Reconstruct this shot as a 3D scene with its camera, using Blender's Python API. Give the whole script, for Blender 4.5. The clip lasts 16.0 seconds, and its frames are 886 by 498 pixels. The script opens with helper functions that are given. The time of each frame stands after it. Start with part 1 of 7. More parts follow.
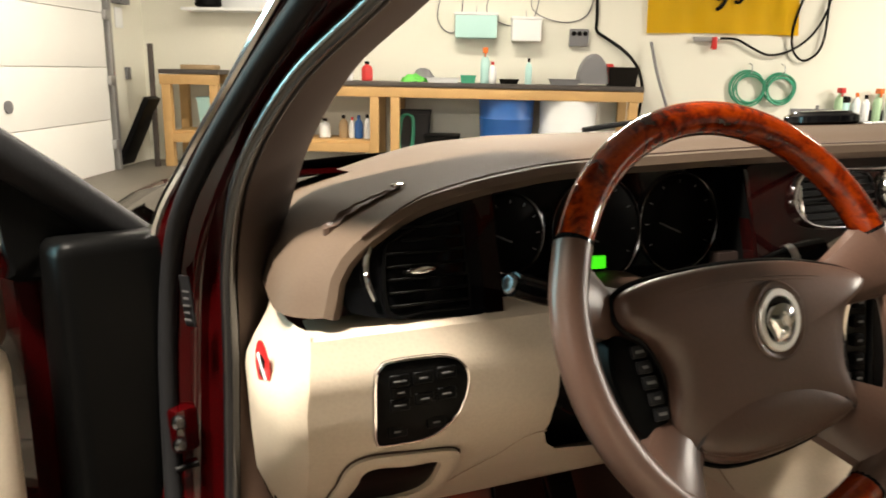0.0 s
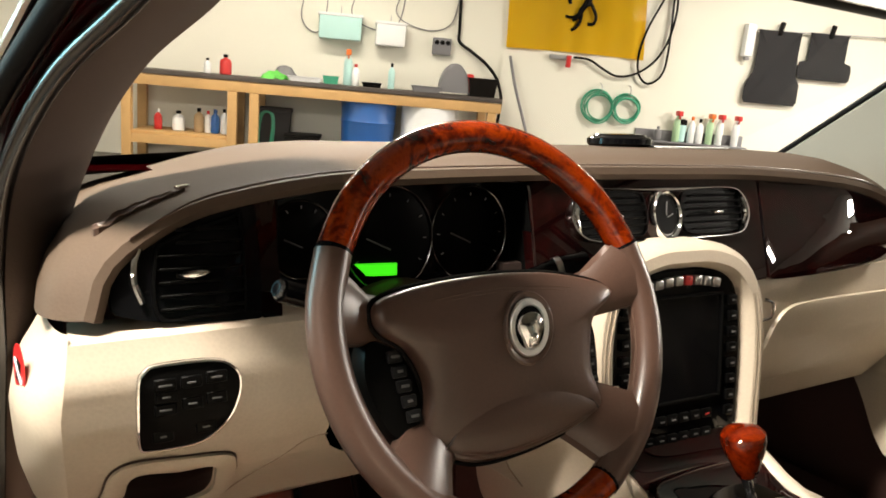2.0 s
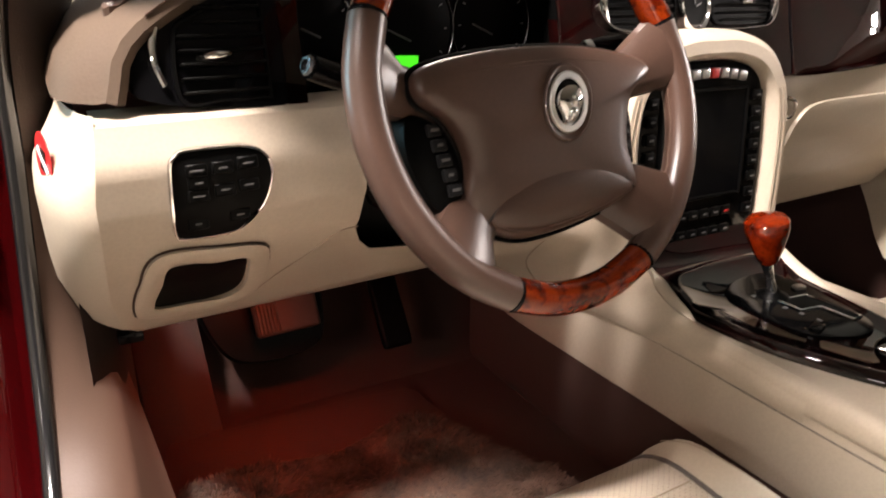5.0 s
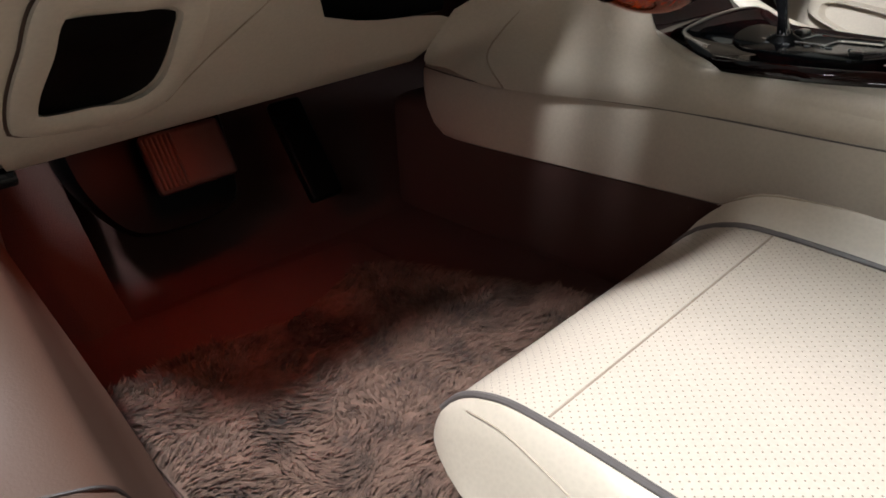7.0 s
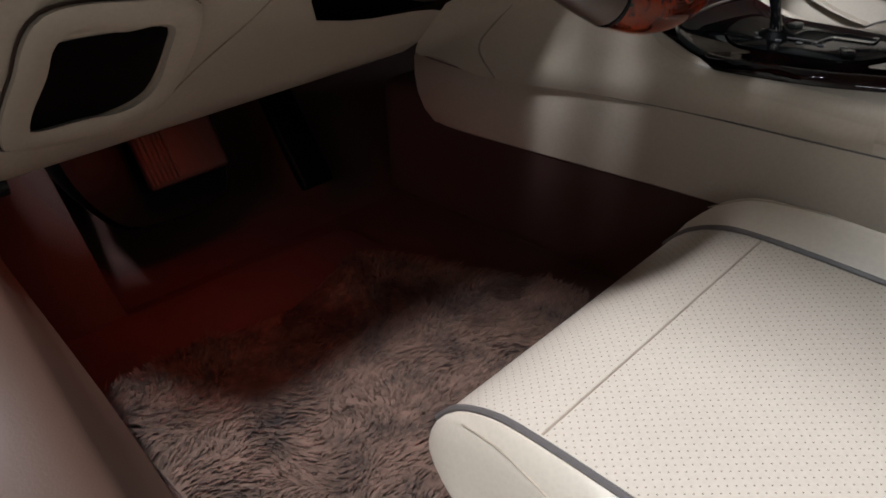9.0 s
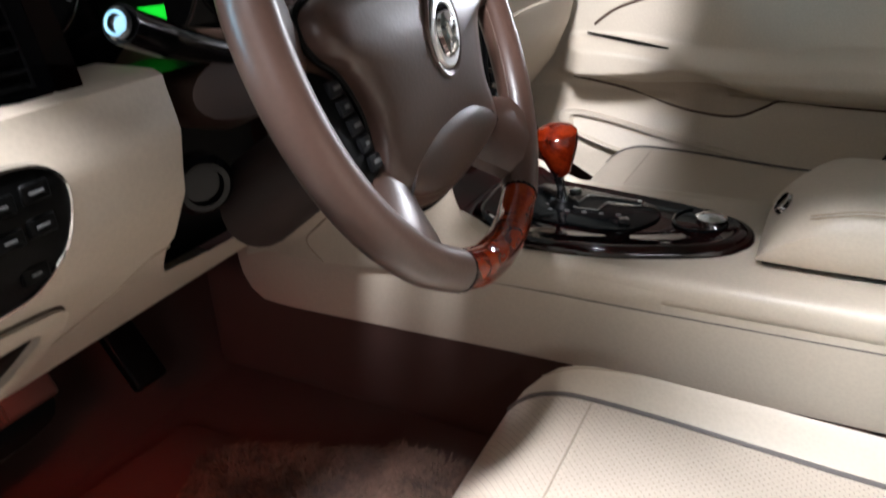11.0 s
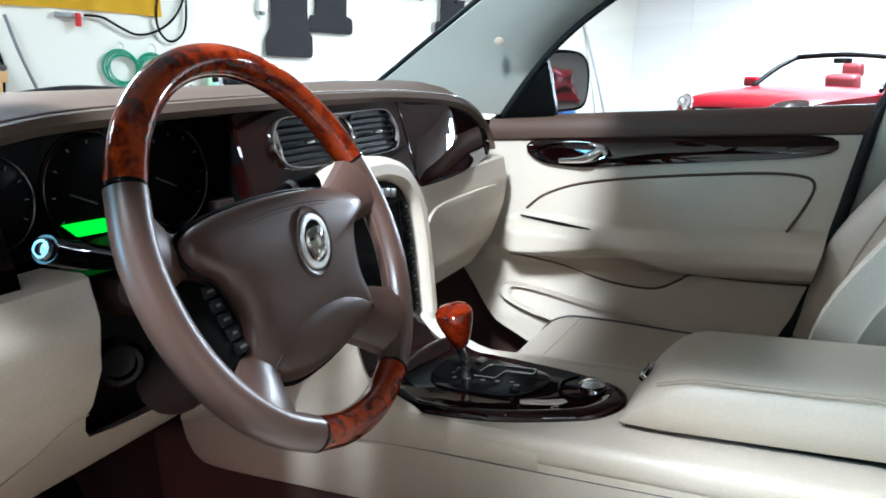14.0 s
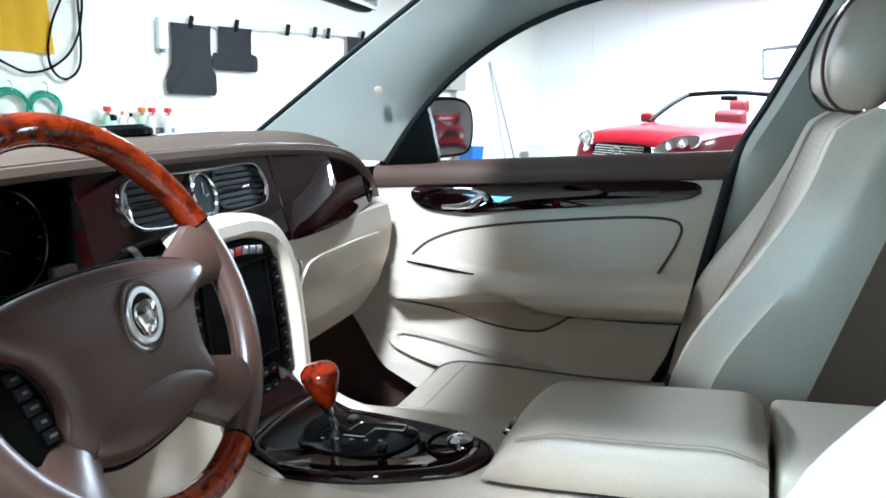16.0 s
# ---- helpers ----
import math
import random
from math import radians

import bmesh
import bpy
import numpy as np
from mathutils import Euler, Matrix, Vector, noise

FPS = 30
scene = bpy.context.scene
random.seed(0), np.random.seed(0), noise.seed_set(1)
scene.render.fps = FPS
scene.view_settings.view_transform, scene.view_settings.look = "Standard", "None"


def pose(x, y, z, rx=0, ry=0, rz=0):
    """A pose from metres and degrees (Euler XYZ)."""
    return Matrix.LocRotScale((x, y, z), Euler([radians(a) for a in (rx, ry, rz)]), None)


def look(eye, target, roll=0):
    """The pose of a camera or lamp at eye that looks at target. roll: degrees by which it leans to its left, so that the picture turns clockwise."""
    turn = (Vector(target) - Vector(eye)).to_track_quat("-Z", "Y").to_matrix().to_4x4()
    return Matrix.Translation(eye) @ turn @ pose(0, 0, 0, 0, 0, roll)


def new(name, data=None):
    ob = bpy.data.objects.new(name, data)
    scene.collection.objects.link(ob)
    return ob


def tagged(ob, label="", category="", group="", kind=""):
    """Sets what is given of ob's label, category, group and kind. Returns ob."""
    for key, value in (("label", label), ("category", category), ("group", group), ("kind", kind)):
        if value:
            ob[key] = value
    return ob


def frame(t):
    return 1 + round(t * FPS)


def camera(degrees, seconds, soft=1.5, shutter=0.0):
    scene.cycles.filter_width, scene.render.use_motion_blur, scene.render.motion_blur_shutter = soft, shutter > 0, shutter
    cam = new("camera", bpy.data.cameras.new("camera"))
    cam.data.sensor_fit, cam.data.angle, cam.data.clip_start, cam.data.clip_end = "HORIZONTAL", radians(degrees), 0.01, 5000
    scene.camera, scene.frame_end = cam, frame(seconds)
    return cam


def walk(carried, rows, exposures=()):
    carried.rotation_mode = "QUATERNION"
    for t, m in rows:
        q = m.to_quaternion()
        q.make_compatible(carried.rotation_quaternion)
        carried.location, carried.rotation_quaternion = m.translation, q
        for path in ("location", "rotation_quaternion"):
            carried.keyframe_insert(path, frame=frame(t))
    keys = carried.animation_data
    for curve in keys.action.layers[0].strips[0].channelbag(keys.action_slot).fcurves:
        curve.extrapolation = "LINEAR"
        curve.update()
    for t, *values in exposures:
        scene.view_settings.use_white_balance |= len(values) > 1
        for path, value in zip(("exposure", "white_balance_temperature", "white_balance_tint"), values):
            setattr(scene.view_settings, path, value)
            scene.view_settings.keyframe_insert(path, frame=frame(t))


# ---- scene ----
# The car is tilted to fit the camera's view over a level floor: its own axes (x right, y ahead, z up) lie in the garage
# by CAR.
CAR = pose(-0.385, 0.03, 0.83, -5.0, -1.5, 0) @ pose(0.385, -0.03, -0.88)

cam = camera(61.3, 16.0, soft=1.7, shutter=0.4)
PATH = [
    (0, (-0.846, -0.508, 1.06), (-0.265, 1.38, 0.743), -1.8),
    (0.5, (-0.817, -0.536, 1.062), (-0.141, 1.32, 0.748), -1.4),
    (1, (-0.795, -0.546, 1.068), (-0.015, 1.269, 0.758), -0.1),
    (1.5, (-0.779, -0.555, 1.078), (0.083, 1.221, 0.758), 0.7),
    (2, (-0.769, -0.559, 1.067), (0.14, 1.195, 0.756), 1.4),
    (2.5, (-0.76, -0.571, 1.058), (0.165, 1.171, 0.727), 2.3),
    (3, (-0.759, -0.58, 1.052), (0.183, 1.139, 0.654), 2.9),
    (3.2, (-0.759, -0.58, 1.055), (0.187, 1.129, 0.626), 3.1),
    (5.3, (-0.834, -0.513, 0.965), (0.073, 1.121, 0.252), -0.5),
    (5.5, (-0.853, -0.483, 0.942), (0.077, 1.133, 0.217), -1.0),
    (6, (-0.882, -0.389, 0.891), (0.277, 1.029, 0.086), -0.7),
    (6.5, (-0.889, -0.326, 0.816), (0.311, 1.028, -0.037), -1.8),
    (7, (-0.883, -0.317, 0.789), (0.331, 0.995, -0.11), -2.8),
    (7.5, (-0.877, -0.314, 0.791), (0.304, 1.006, -0.138), -3.6),
    (8, (-0.876, -0.308, 0.793), (0.301, 0.997, -0.163), -3.2),
    (10.3, (-0.878, -0.266, 0.919), (0.554, 0.721, -0.068), -1.3),
    (10.5, (-0.892, -0.25, 0.934), (0.625, 0.632, -0.025), -1.7),
    (11, (-0.9, -0.256, 0.971), (0.698, 0.611, 0.138), -2.8),
    (11.5, (-0.893, -0.312, 0.981), (0.65, 0.8, 0.364), -7.3),
    (12, (-0.916, -0.33, 1.007), (0.622, 0.832, 0.474), -6.6),
    (12.5, (-0.946, -0.368, 1.024), (0.608, 0.795, 0.542), -6.0),
    (13, (-0.955, -0.406, 1.023), (0.654, 0.695, 0.576), -5.3),
    (13.5, (-0.951, -0.425, 1.025), (0.725, 0.575, 0.588), -4.0),
    (14, (-0.954, -0.432, 1.027), (0.771, 0.485, 0.6), -3.1),
    (14.5, (-0.946, -0.449, 1.042), (0.812, 0.406, 0.622), -2.6),
    (15, (-0.936, -0.475, 1.044), (0.851, 0.328, 0.644), -2.8),
    (15.5, (-0.918, -0.486, 1.048), (0.895, 0.269, 0.67), -3.0),
    (16, (-0.911, -0.499, 1.054), (0.922, 0.221, 0.702), -3.3),
]
EXPOSURES = [
    (0.0, -0.55, 7600, 11),
    (3.2, -0.6, 7300, 12),
    (5.3, -0.3, 7100, 20),
    (6.0, -0.45, 6900, 20),
    (6.5, -0.8, 6500, 15),
    (7.0, -1.2, 5900, 9),
    (7.5, -1.65, 5600, 7),
    (8.2, -1.85, 5500, 6),
    (10.3, -1.1, 6200, 18),
    (11.5, -0.5, 5600, 8),
    (12.5, -0.5, 5400, 5),
    (16.0, -0.2, 5100, 3),
]
walk(cam, [(t, CAR @ look(eye, target, roll)) for t, eye, target, roll in PATH], EXPOSURES)

# ---- light ----
world = bpy.data.worlds.new("garage_world")
world.use_nodes = True
scene.world = world
world.node_tree.nodes["Background"].inputs[0].default_value = (0.8, 0.85, 1.0, 1)
world.node_tree.nodes["Background"].inputs[1].default_value = 0.3


def tube_lamp(x, y, z, sx, sy, watts, colour):
    """A rectangular area light, for tubes, flood, bulb and added fills."""
    data = bpy.data.lights.new("tube_light", "AREA")
    data.shape, data.size, data.size_y, data.energy, data.color = "RECTANGLE", sx, sy, watts, colour
    ob = new("tube_light", data)
    ob.matrix_world = pose(x, y, z)
    return ob


# Tubes below the unseen ceiling, several added as fill: garage-axis place and size, power, colour.
GARAGE = pose(0, 0, 0, 0, 0, -20)
LAMPS = [
    (-1.50, -0.52, 2.9, 0.6, 0.2, 420, (1.0, 0.98, 0.94)),
    (-0.8, 5.4, 3.1, 1.25, 0.22, 150, (1.0, 0.97, 0.90)),
    (4.4, 5.4, 3.1, 1.25, 0.22, 220, (1.0, 0.98, 0.93)),
    (-2.7, 4.3, 3.1, 1.25, 0.22, 130, (1.0, 0.97, 0.90)),
    (8.6, 2.6, 3.1, 1.25, 0.22, 1500, (1.0, 0.99, 0.97)),
    (8.9, -2.3, 3.1, 1.25, 0.22, 450, (1.0, 0.99, 0.97)),
    (3.4, -5.6, 3.1, 1.25, 0.22, 60, (1.0, 0.98, 0.95)),
]
for lx, ly, lz, sx, sy, watts, colour in LAMPS:
    tube_lamp(0, 0, 0, sx, sy, watts, colour).matrix_world = GARAGE @ pose(lx, ly, lz - 0.06)
# added fill tubes, tilted, behind the open door and ahead of the car; a floodlight on a stand beside the car; and an
# added cool light panel behind the open door
KEY = GARAGE @ look((-3.0, -3.75, 2.4), (0.0, 0.0, 0.8))
tube_lamp(0, 0, 0, 1.2, 0.14, 24, (1.0, 0.98, 0.94)).matrix_world = KEY @ pose(0, 0, -0.06)
FRONT = GARAGE @ look((-0.60, 4.70, 2.80), (0.42, -0.27, 0.9))
tube_lamp(0, 0, 0, 1.25, 0.22, 290, (1.0, 0.98, 0.94)).matrix_world = FRONT @ pose(0, 0, -0.06)
FLOOD = CAR @ look((3.378, -0.73, 1.217), (0.4, 0.1, 0.95))
tube_lamp(0, 0, 0, 0.15, 0.11, 45, (1.0, 0.99, 0.98)).matrix_world = FLOOD @ pose(0, 0, -0.03)
STRIP = look((-2.60, 1.35, 1.30), (-0.75, 0.25, 0.98))
cool = tube_lamp(0, 0, 0, 0.5, 1.0, 60, (0.30, 0.80, 1.0))
cool.matrix_world = STRIP @ pose(0, 0, -0.03)
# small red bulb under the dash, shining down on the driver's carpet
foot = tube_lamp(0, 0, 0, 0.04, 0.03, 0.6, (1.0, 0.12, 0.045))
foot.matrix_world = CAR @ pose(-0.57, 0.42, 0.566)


# ---- materials ----
def material(name, colour, rough=0.5, metal=0.0, grain=60.0, vary=0.12, bump=0.15, second=None, coat=0.0, coarse=3.0, cells=False, emit=0.0, depth=0.002, spec=0.5):
    """A surface with variation at two scales, fine relief and, if wanted, a clear coat."""
    m = bpy.data.materials.new(name)
    m.use_nodes = True
    n, l = m.node_tree.nodes, m.node_tree.links
    b = n["Principled BSDF"]
    b.inputs["Roughness"].default_value, b.inputs["Metallic"].default_value = rough, metal
    b.inputs["Coat Weight"].default_value, b.inputs["Coat Roughness"].default_value = coat, 0.04
    b.inputs["Specular IOR Level"].default_value = spec
    co = n.new("ShaderNodeTexCoord")
    fine = n.new("ShaderNodeTexVoronoi" if cells else "ShaderNodeTexNoise")
    fine.inputs["Scale"].default_value = grain
    broad = n.new("ShaderNodeTexNoise")
    broad.inputs["Scale"].default_value, broad.inputs["Detail"].default_value = coarse, 4
    l.new(co.outputs["Object"], fine.inputs["Vector"]), l.new(co.outputs["Object"], broad.inputs["Vector"])
    ramp = n.new("ShaderNodeValToRGB")
    dark = tuple(c * (1 - vary) for c in colour)
    light = tuple(min(1, c * (1 + vary)) for c in (second or colour))
    ramp.color_ramp.elements[0].position, ramp.color_ramp.elements[1].position = 0.3, 0.7
    ramp.color_ramp.elements[0].color, ramp.color_ramp.elements[1].color = (*dark, 1), (*light, 1)
    mix = n.new("ShaderNodeMath")
    mix.operation = "MULTIPLY_ADD"
    mix.inputs[1].default_value = 0.35
    l.new(fine.outputs[0], mix.inputs[0])
    half = n.new("ShaderNodeMath")
    half.operation = "MULTIPLY"
    half.inputs[1].default_value = 0.65
    l.new(broad.outputs[0], half.inputs[0]), l.new(half.outputs[0], mix.inputs[2])
    l.new(mix.outputs[0], ramp.inputs[0]), l.new(ramp.outputs[0], b.inputs["Base Color"])
    if bump:
        bp = n.new("ShaderNodeBump")
        bp.inputs["Strength"].default_value, bp.inputs["Distance"].default_value = bump, depth
        l.new(fine.outputs[0], bp.inputs["Height"]), l.new(bp.outputs[0], b.inputs["Normal"])
    if metal < 0.5:
        rr = n.new("ShaderNodeMapRange")
        rr.inputs[3].default_value, rr.inputs[4].default_value = max(0.02, rough - 0.07), min(1, rough + 0.07)
        l.new(broad.outputs[0], rr.inputs[0]), l.new(rr.outputs[0], b.inputs["Roughness"])
    if emit:
        b.inputs["Emission Color"].default_value, b.inputs["Emission Strength"].default_value = (*colour, 1), emit
    return m


def burl(name, stops, scale, coat=1.0, rough=0.25):
    """Lacquered burr wood: swirled dark and light figure under a clear coat."""
    m = bpy.data.materials.new(name)
    m.use_nodes = True
    n, l = m.node_tree.nodes, m.node_tree.links
    b = n["Principled BSDF"]
    b.inputs["Roughness"].default_value, b.inputs["Coat Weight"].default_value, b.inputs["Coat Roughness"].default_value, b.inputs["Specular IOR Level"].default_value = rough, coat, 0.015, 0.0
    co = n.new("ShaderNodeTexCoord")
    warp = n.new("ShaderNodeTexNoise")
    warp.inputs["Scale"].default_value, warp.inputs["Detail"].default_value, warp.inputs["Distortion"].default_value = scale, 7, 2.2
    l.new(co.outputs["Object"], warp.inputs["Vector"])
    fine = n.new("ShaderNodeTexNoise")
    fine.inputs["Scale"].default_value, fine.inputs["Detail"].default_value = scale * 9, 6
    l.new(co.outputs["Object"], fine.inputs["Vector"])
    add = n.new("ShaderNodeMath")
    add.operation = "MULTIPLY_ADD"
    add.inputs[1].default_value = 0.3
    less = n.new("ShaderNodeMath")
    less.operation = "SUBTRACT"
    less.inputs[1].default_value = 0.15
    l.new(fine.outputs[0], add.inputs[0]), l.new(warp.outputs[0], less.inputs[0]), l.new(less.outputs[0], add.inputs[2])
    ramp = n.new("ShaderNodeValToRGB")
    for k, (at, colour) in enumerate(stops):
        e = ramp.color_ramp.elements[k] if k < 2 else ramp.color_ramp.elements.new(at)
        e.position, e.color = at, (*colour, 1)
    l.new(add.outputs[0], ramp.inputs[0]), l.new(ramp.outputs[0], b.inputs["Base Color"])
    return m


def perforated(name, colour, pitch):
    """Leather with a field of small punched holes in staggered rows."""
    m = material(name, colour, 0.42, grain=260, vary=0.06, bump=0.12, cells=True)
    n, l = m.node_tree.nodes, m.node_tree.links
    b = n["Principled BSDF"]
    base = b.inputs["Base Color"].links[0].from_socket
    co = n.new("ShaderNodeTexCoord")
    turn = n.new("ShaderNodeMapping")
    turn.inputs["Rotation"].default_value = (0, 0, radians(45))
    turn.inputs["Scale"].default_value = (1 / pitch, 1 / pitch, 0)
    l.new(co.outputs["Object"], turn.inputs["Vector"])
    frac = n.new("ShaderNodeVectorMath")
    frac.operation = "FRACTION"
    l.new(turn.outputs[0], frac.inputs[0])
    away = n.new("ShaderNodeVectorMath")
    away.operation = "DISTANCE"
    away.inputs[1].default_value = (0.5, 0.5, 0)
    l.new(frac.outputs[0], away.inputs[0])
    hole = n.new("ShaderNodeMapRange")
    hole.inputs[1].default_value, hole.inputs[2].default_value = 0.08, 0.14
    l.new(away.outputs["Value"], hole.inputs[0])
    mix = n.new("ShaderNodeMix")
    mix.data_type = "RGBA"
    mix.inputs[6].default_value = (0.16, 0.12, 0.09, 1)
    l.new(hole.outputs[0], mix.inputs[0]), l.new(base, mix.inputs[7]), l.new(mix.outputs[2], b.inputs["Base Color"])
    return m


def glass(name, colour=(1, 1, 1), rough=0.0):
    m = bpy.data.materials.new(name)
    m.use_nodes = True
    b = m.node_tree.nodes["Principled BSDF"]
    b.inputs["Base Color"].default_value = (*colour, 1)
    b.inputs["Roughness"].default_value, b.inputs["Transmission Weight"].default_value, b.inputs["IOR"].default_value = rough, 1.0, 1.45
    return m


CREAM = material("cream_leather", (0.50, 0.43, 0.345), 0.42, grain=240, vary=0.05, bump=0.10, cells=True, depth=0.001)
CREAM_HOLES = perforated("perforated_cream_leather", (0.51, 0.435, 0.355), 0.0056)
TAN = material("tan_leather", (0.36, 0.29, 0.22), 0.45, grain=240, vary=0.06, bump=0.1, cells=True, depth=0.001)
BROWN = material("brown_leather", (0.064, 0.035, 0.026), 0.34, grain=260, vary=0.08, bump=0.06, cells=True, depth=0.001)
PAD = material("beige_dash_leather", (0.082, 0.057, 0.041), 0.72, grain=300, vary=0.05, bump=0.12, cells=True, depth=0.001, spec=0.12)
TRIM = material("brown_trim_plastic", (0.072, 0.042, 0.030), 0.55, grain=400, vary=0.08, bump=0.1, spec=0.3)
PILLAR = material("taupe_pillar_lining", (0.075, 0.052, 0.042), 0.75, grain=400, vary=0.08, bump=0.15, spec=0.3)
DARK_TRIM = material("dark_brown_plastic", (0.022, 0.014, 0.012), 0.5, grain=400, vary=0.1, bump=0.1, spec=0.3)
HEAD = material("grey_beige_headliner", (0.32, 0.31, 0.27), 0.85, grain=500, vary=0.05, bump=0.2)
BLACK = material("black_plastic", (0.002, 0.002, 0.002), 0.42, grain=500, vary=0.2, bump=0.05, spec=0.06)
GLOSS = material("gloss_black", (0.003, 0.003, 0.0035), 0.10, grain=30, vary=0.1, bump=0.0, spec=0.12)
SEAL_RUBBER = material("glossy_black_seal", (0.006, 0.006, 0.007), 0.22, grain=200, vary=0.2, bump=0.02, spec=1.0)
PIPING = material("grey_brown_piping", (0.10, 0.085, 0.08), 0.45, grain=300, vary=0.1, bump=0.1)
RUBBER = material("black_rubber", (0.008, 0.008, 0.009), 0.6, grain=200, vary=0.2, bump=0.1, spec=0.15)
CHROME = material("chrome", (0.85, 0.85, 0.86), 0.08, 1.0, grain=40, vary=0.03, bump=0.0)
SILVER = material("satin_silver", (0.55, 0.55, 0.56), 0.28, 1.0, grain=300, vary=0.05, bump=0.03)
PAINT = material("dark_red_car_paint", (0.022, 0.0005, 0.0008), 0.5, grain=900, vary=0.15, bump=0.0, coat=0.9, spec=0.0)
RED_PAINT = material("bright_red_car_paint", (0.19, 0.002, 0.008), 0.3, grain=900, vary=0.12, bump=0.0, coat=0.4, spec=0.1)
VENEER = burl("dark_burr_veneer", [(0.30, (0.0012, 0.0006, 0.0006)), (0.50, (0.0055, 0.0010, 0.0010)), (0.62, (0.012, 0.0016, 0.0014)), (0.75, (0.0035, 0.0006, 0.0006))], 7, 0.9, 0.5)
WOOD = burl("orange_burr_wood", [(0.27, (0.020, 0.0018, 0.0007)), (0.42, (0.080, 0.006, 0.001)), (0.56, (0.20, 0.022, 0.002)), (0.72, (0.12, 0.009, 0.0012))], 24, 1.0, 0.4)
CARPET = material("dark_brown_carpet", (0.060, 0.026, 0.020), 0.95, grain=700, vary=0.3, bump=0.6)
PEDAL_RUBBER = material("worn_pedal_rubber", (0.022, 0.016, 0.014), 0.65, grain=120, vary=0.25, bump=0.15)
FUR = material("brown_sheepskin", (0.018, 0.010, 0.007), 0.9, grain=120, vary=0.5, bump=0.2, second=(0.12, 0.070, 0.050), coarse=16)


def window(name, gloss, clearness=0.97):
    """A thin clear pane: it lets the view through and mirrors a little of it."""
    m = bpy.data.materials.new(name)
    m.use_nodes = True
    n, l = m.node_tree.nodes, m.node_tree.links
    n.remove(n["Principled BSDF"])
    clear, shine, mix = n.new("ShaderNodeBsdfTransparent"), n.new("ShaderNodeBsdfGlossy"), n.new("ShaderNodeMixShader")
    clear.inputs[0].default_value, shine.inputs["Roughness"].default_value, mix.inputs[0].default_value = (clearness, clearness, clearness, 1), 0.02, gloss
    l.new(clear.outputs[0], mix.inputs[1]), l.new(shine.outputs[0], mix.inputs[2]), l.new(mix.outputs[0], n["Material Output"].inputs[0])
    return m


GLASS = window("clear_pane", 0.03)
# Low clearness dims the light through the unseen rear windows.
TINT = window("dimming_pane", 0.04, 0.25)
LENS = glass("clear_lens")
WALL = material("painted_white_wall", (0.74, 0.73, 0.64), 0.6, grain=40, vary=0.03, bump=0.12, coarse=0.7, depth=0.004)
WALL_WHITE = material("bright_white_wall", (0.82, 0.82, 0.80), 0.6, grain=40, vary=0.02, bump=0.03, coarse=0.7, depth=0.004)
CONCRETE = material("grey_concrete", (0.14, 0.125, 0.105), 0.55, grain=14, vary=0.15, bump=0.2, coarse=1.2)
ORANGEP = material("orange_plastic", (0.75, 0.16, 0.02), 0.4, grain=50, vary=0.1, bump=0.0)
# Dark tone chosen for ceiling and rear wall to cut bounced light.
CEILING = material("low_bounce_grey", (0.30, 0.29, 0.27), 0.8, grain=40, vary=0.05, bump=0.12, coarse=0.7, depth=0.004)
PALEGREEN = material("pale_green_bottle", (0.38, 0.58, 0.36), 0.35, grain=50, vary=0.1, bump=0.0)
GREENP = material("bright_green_plastic", (0.10, 0.55, 0.08), 0.5, grain=50, vary=0.1, bump=0.0)
TEALP = material("pale_teal_plastic", (0.42, 0.68, 0.66), 0.5, grain=50, vary=0.05, bump=0.03)
STEEL = material("galvanised_steel", (0.42, 0.42, 0.42), 0.45, 0.8, grain=40, vary=0.15, bump=0.05)
CARDBOARD = material("brown_cardboard", (0.36, 0.25, 0.14), 0.85, grain=60, vary=0.12, bump=0.1)
RED_LEATHER = material("red_leather", (0.10, 0.008, 0.010), 0.5, grain=150, vary=0.1, bump=0.1)
PINE = material("pine_wood", (0.50, 0.30, 0.12), 0.6, grain=18, vary=0.15, bump=0.15, coarse=2)
DARKTOP = material("dark_bench_top", (0.05, 0.04, 0.035), 0.5, grain=30, vary=0.3, bump=0.1)
YELLOW = material("yellow_flag_cloth", (0.85, 0.55, 0.01), 0.8, grain=300, vary=0.05, bump=0.2)
DOORWHITE = material("white_steel_door", (0.80, 0.80, 0.78), 0.45, grain=120, vary=0.02, bump=0.08)
GREEN_HOSE = material("green_hose", (0.03, 0.30, 0.18), 0.4, grain=60, vary=0.1, bump=0.0)
BLUE = material("blue_plastic", (0.01, 0.10, 0.35), 0.4, grain=50, vary=0.1, bump=0.05)
WHITEP = material("white_plastic", (0.75, 0.77, 0.78), 0.45, grain=50, vary=0.04, bump=0.05)
REDP = material("red_plastic", (0.55, 0.02, 0.02), 0.4, grain=50, vary=0.1, bump=0.0)
GREYP = material("grey_plastic", (0.16, 0.16, 0.17), 0.5, grain=80, vary=0.1, bump=0.05)
FELT = material("dark_grey_mat_carpet", (0.014, 0.014, 0.016), 0.9, grain=300, vary=0.2, bump=0.4)
LCD = material("green_display", (0.02, 0.80, 0.02), 0.4, grain=400, vary=0.02, bump=0.0, emit=1.6)
TUBE = material("lit_tube", (1.0, 0.97, 0.9), 0.4, grain=10, vary=0.0, bump=0.0, emit=6.0)
DIM = material("dark_chrome", (0.20, 0.20, 0.21), 0.2, 1.0, grain=40, vary=0.05, bump=0.0)
BADGE = material("bright_silver", (0.85, 0.85, 0.85), 0.38, 1.0, grain=300, vary=0.05, bump=0.03)
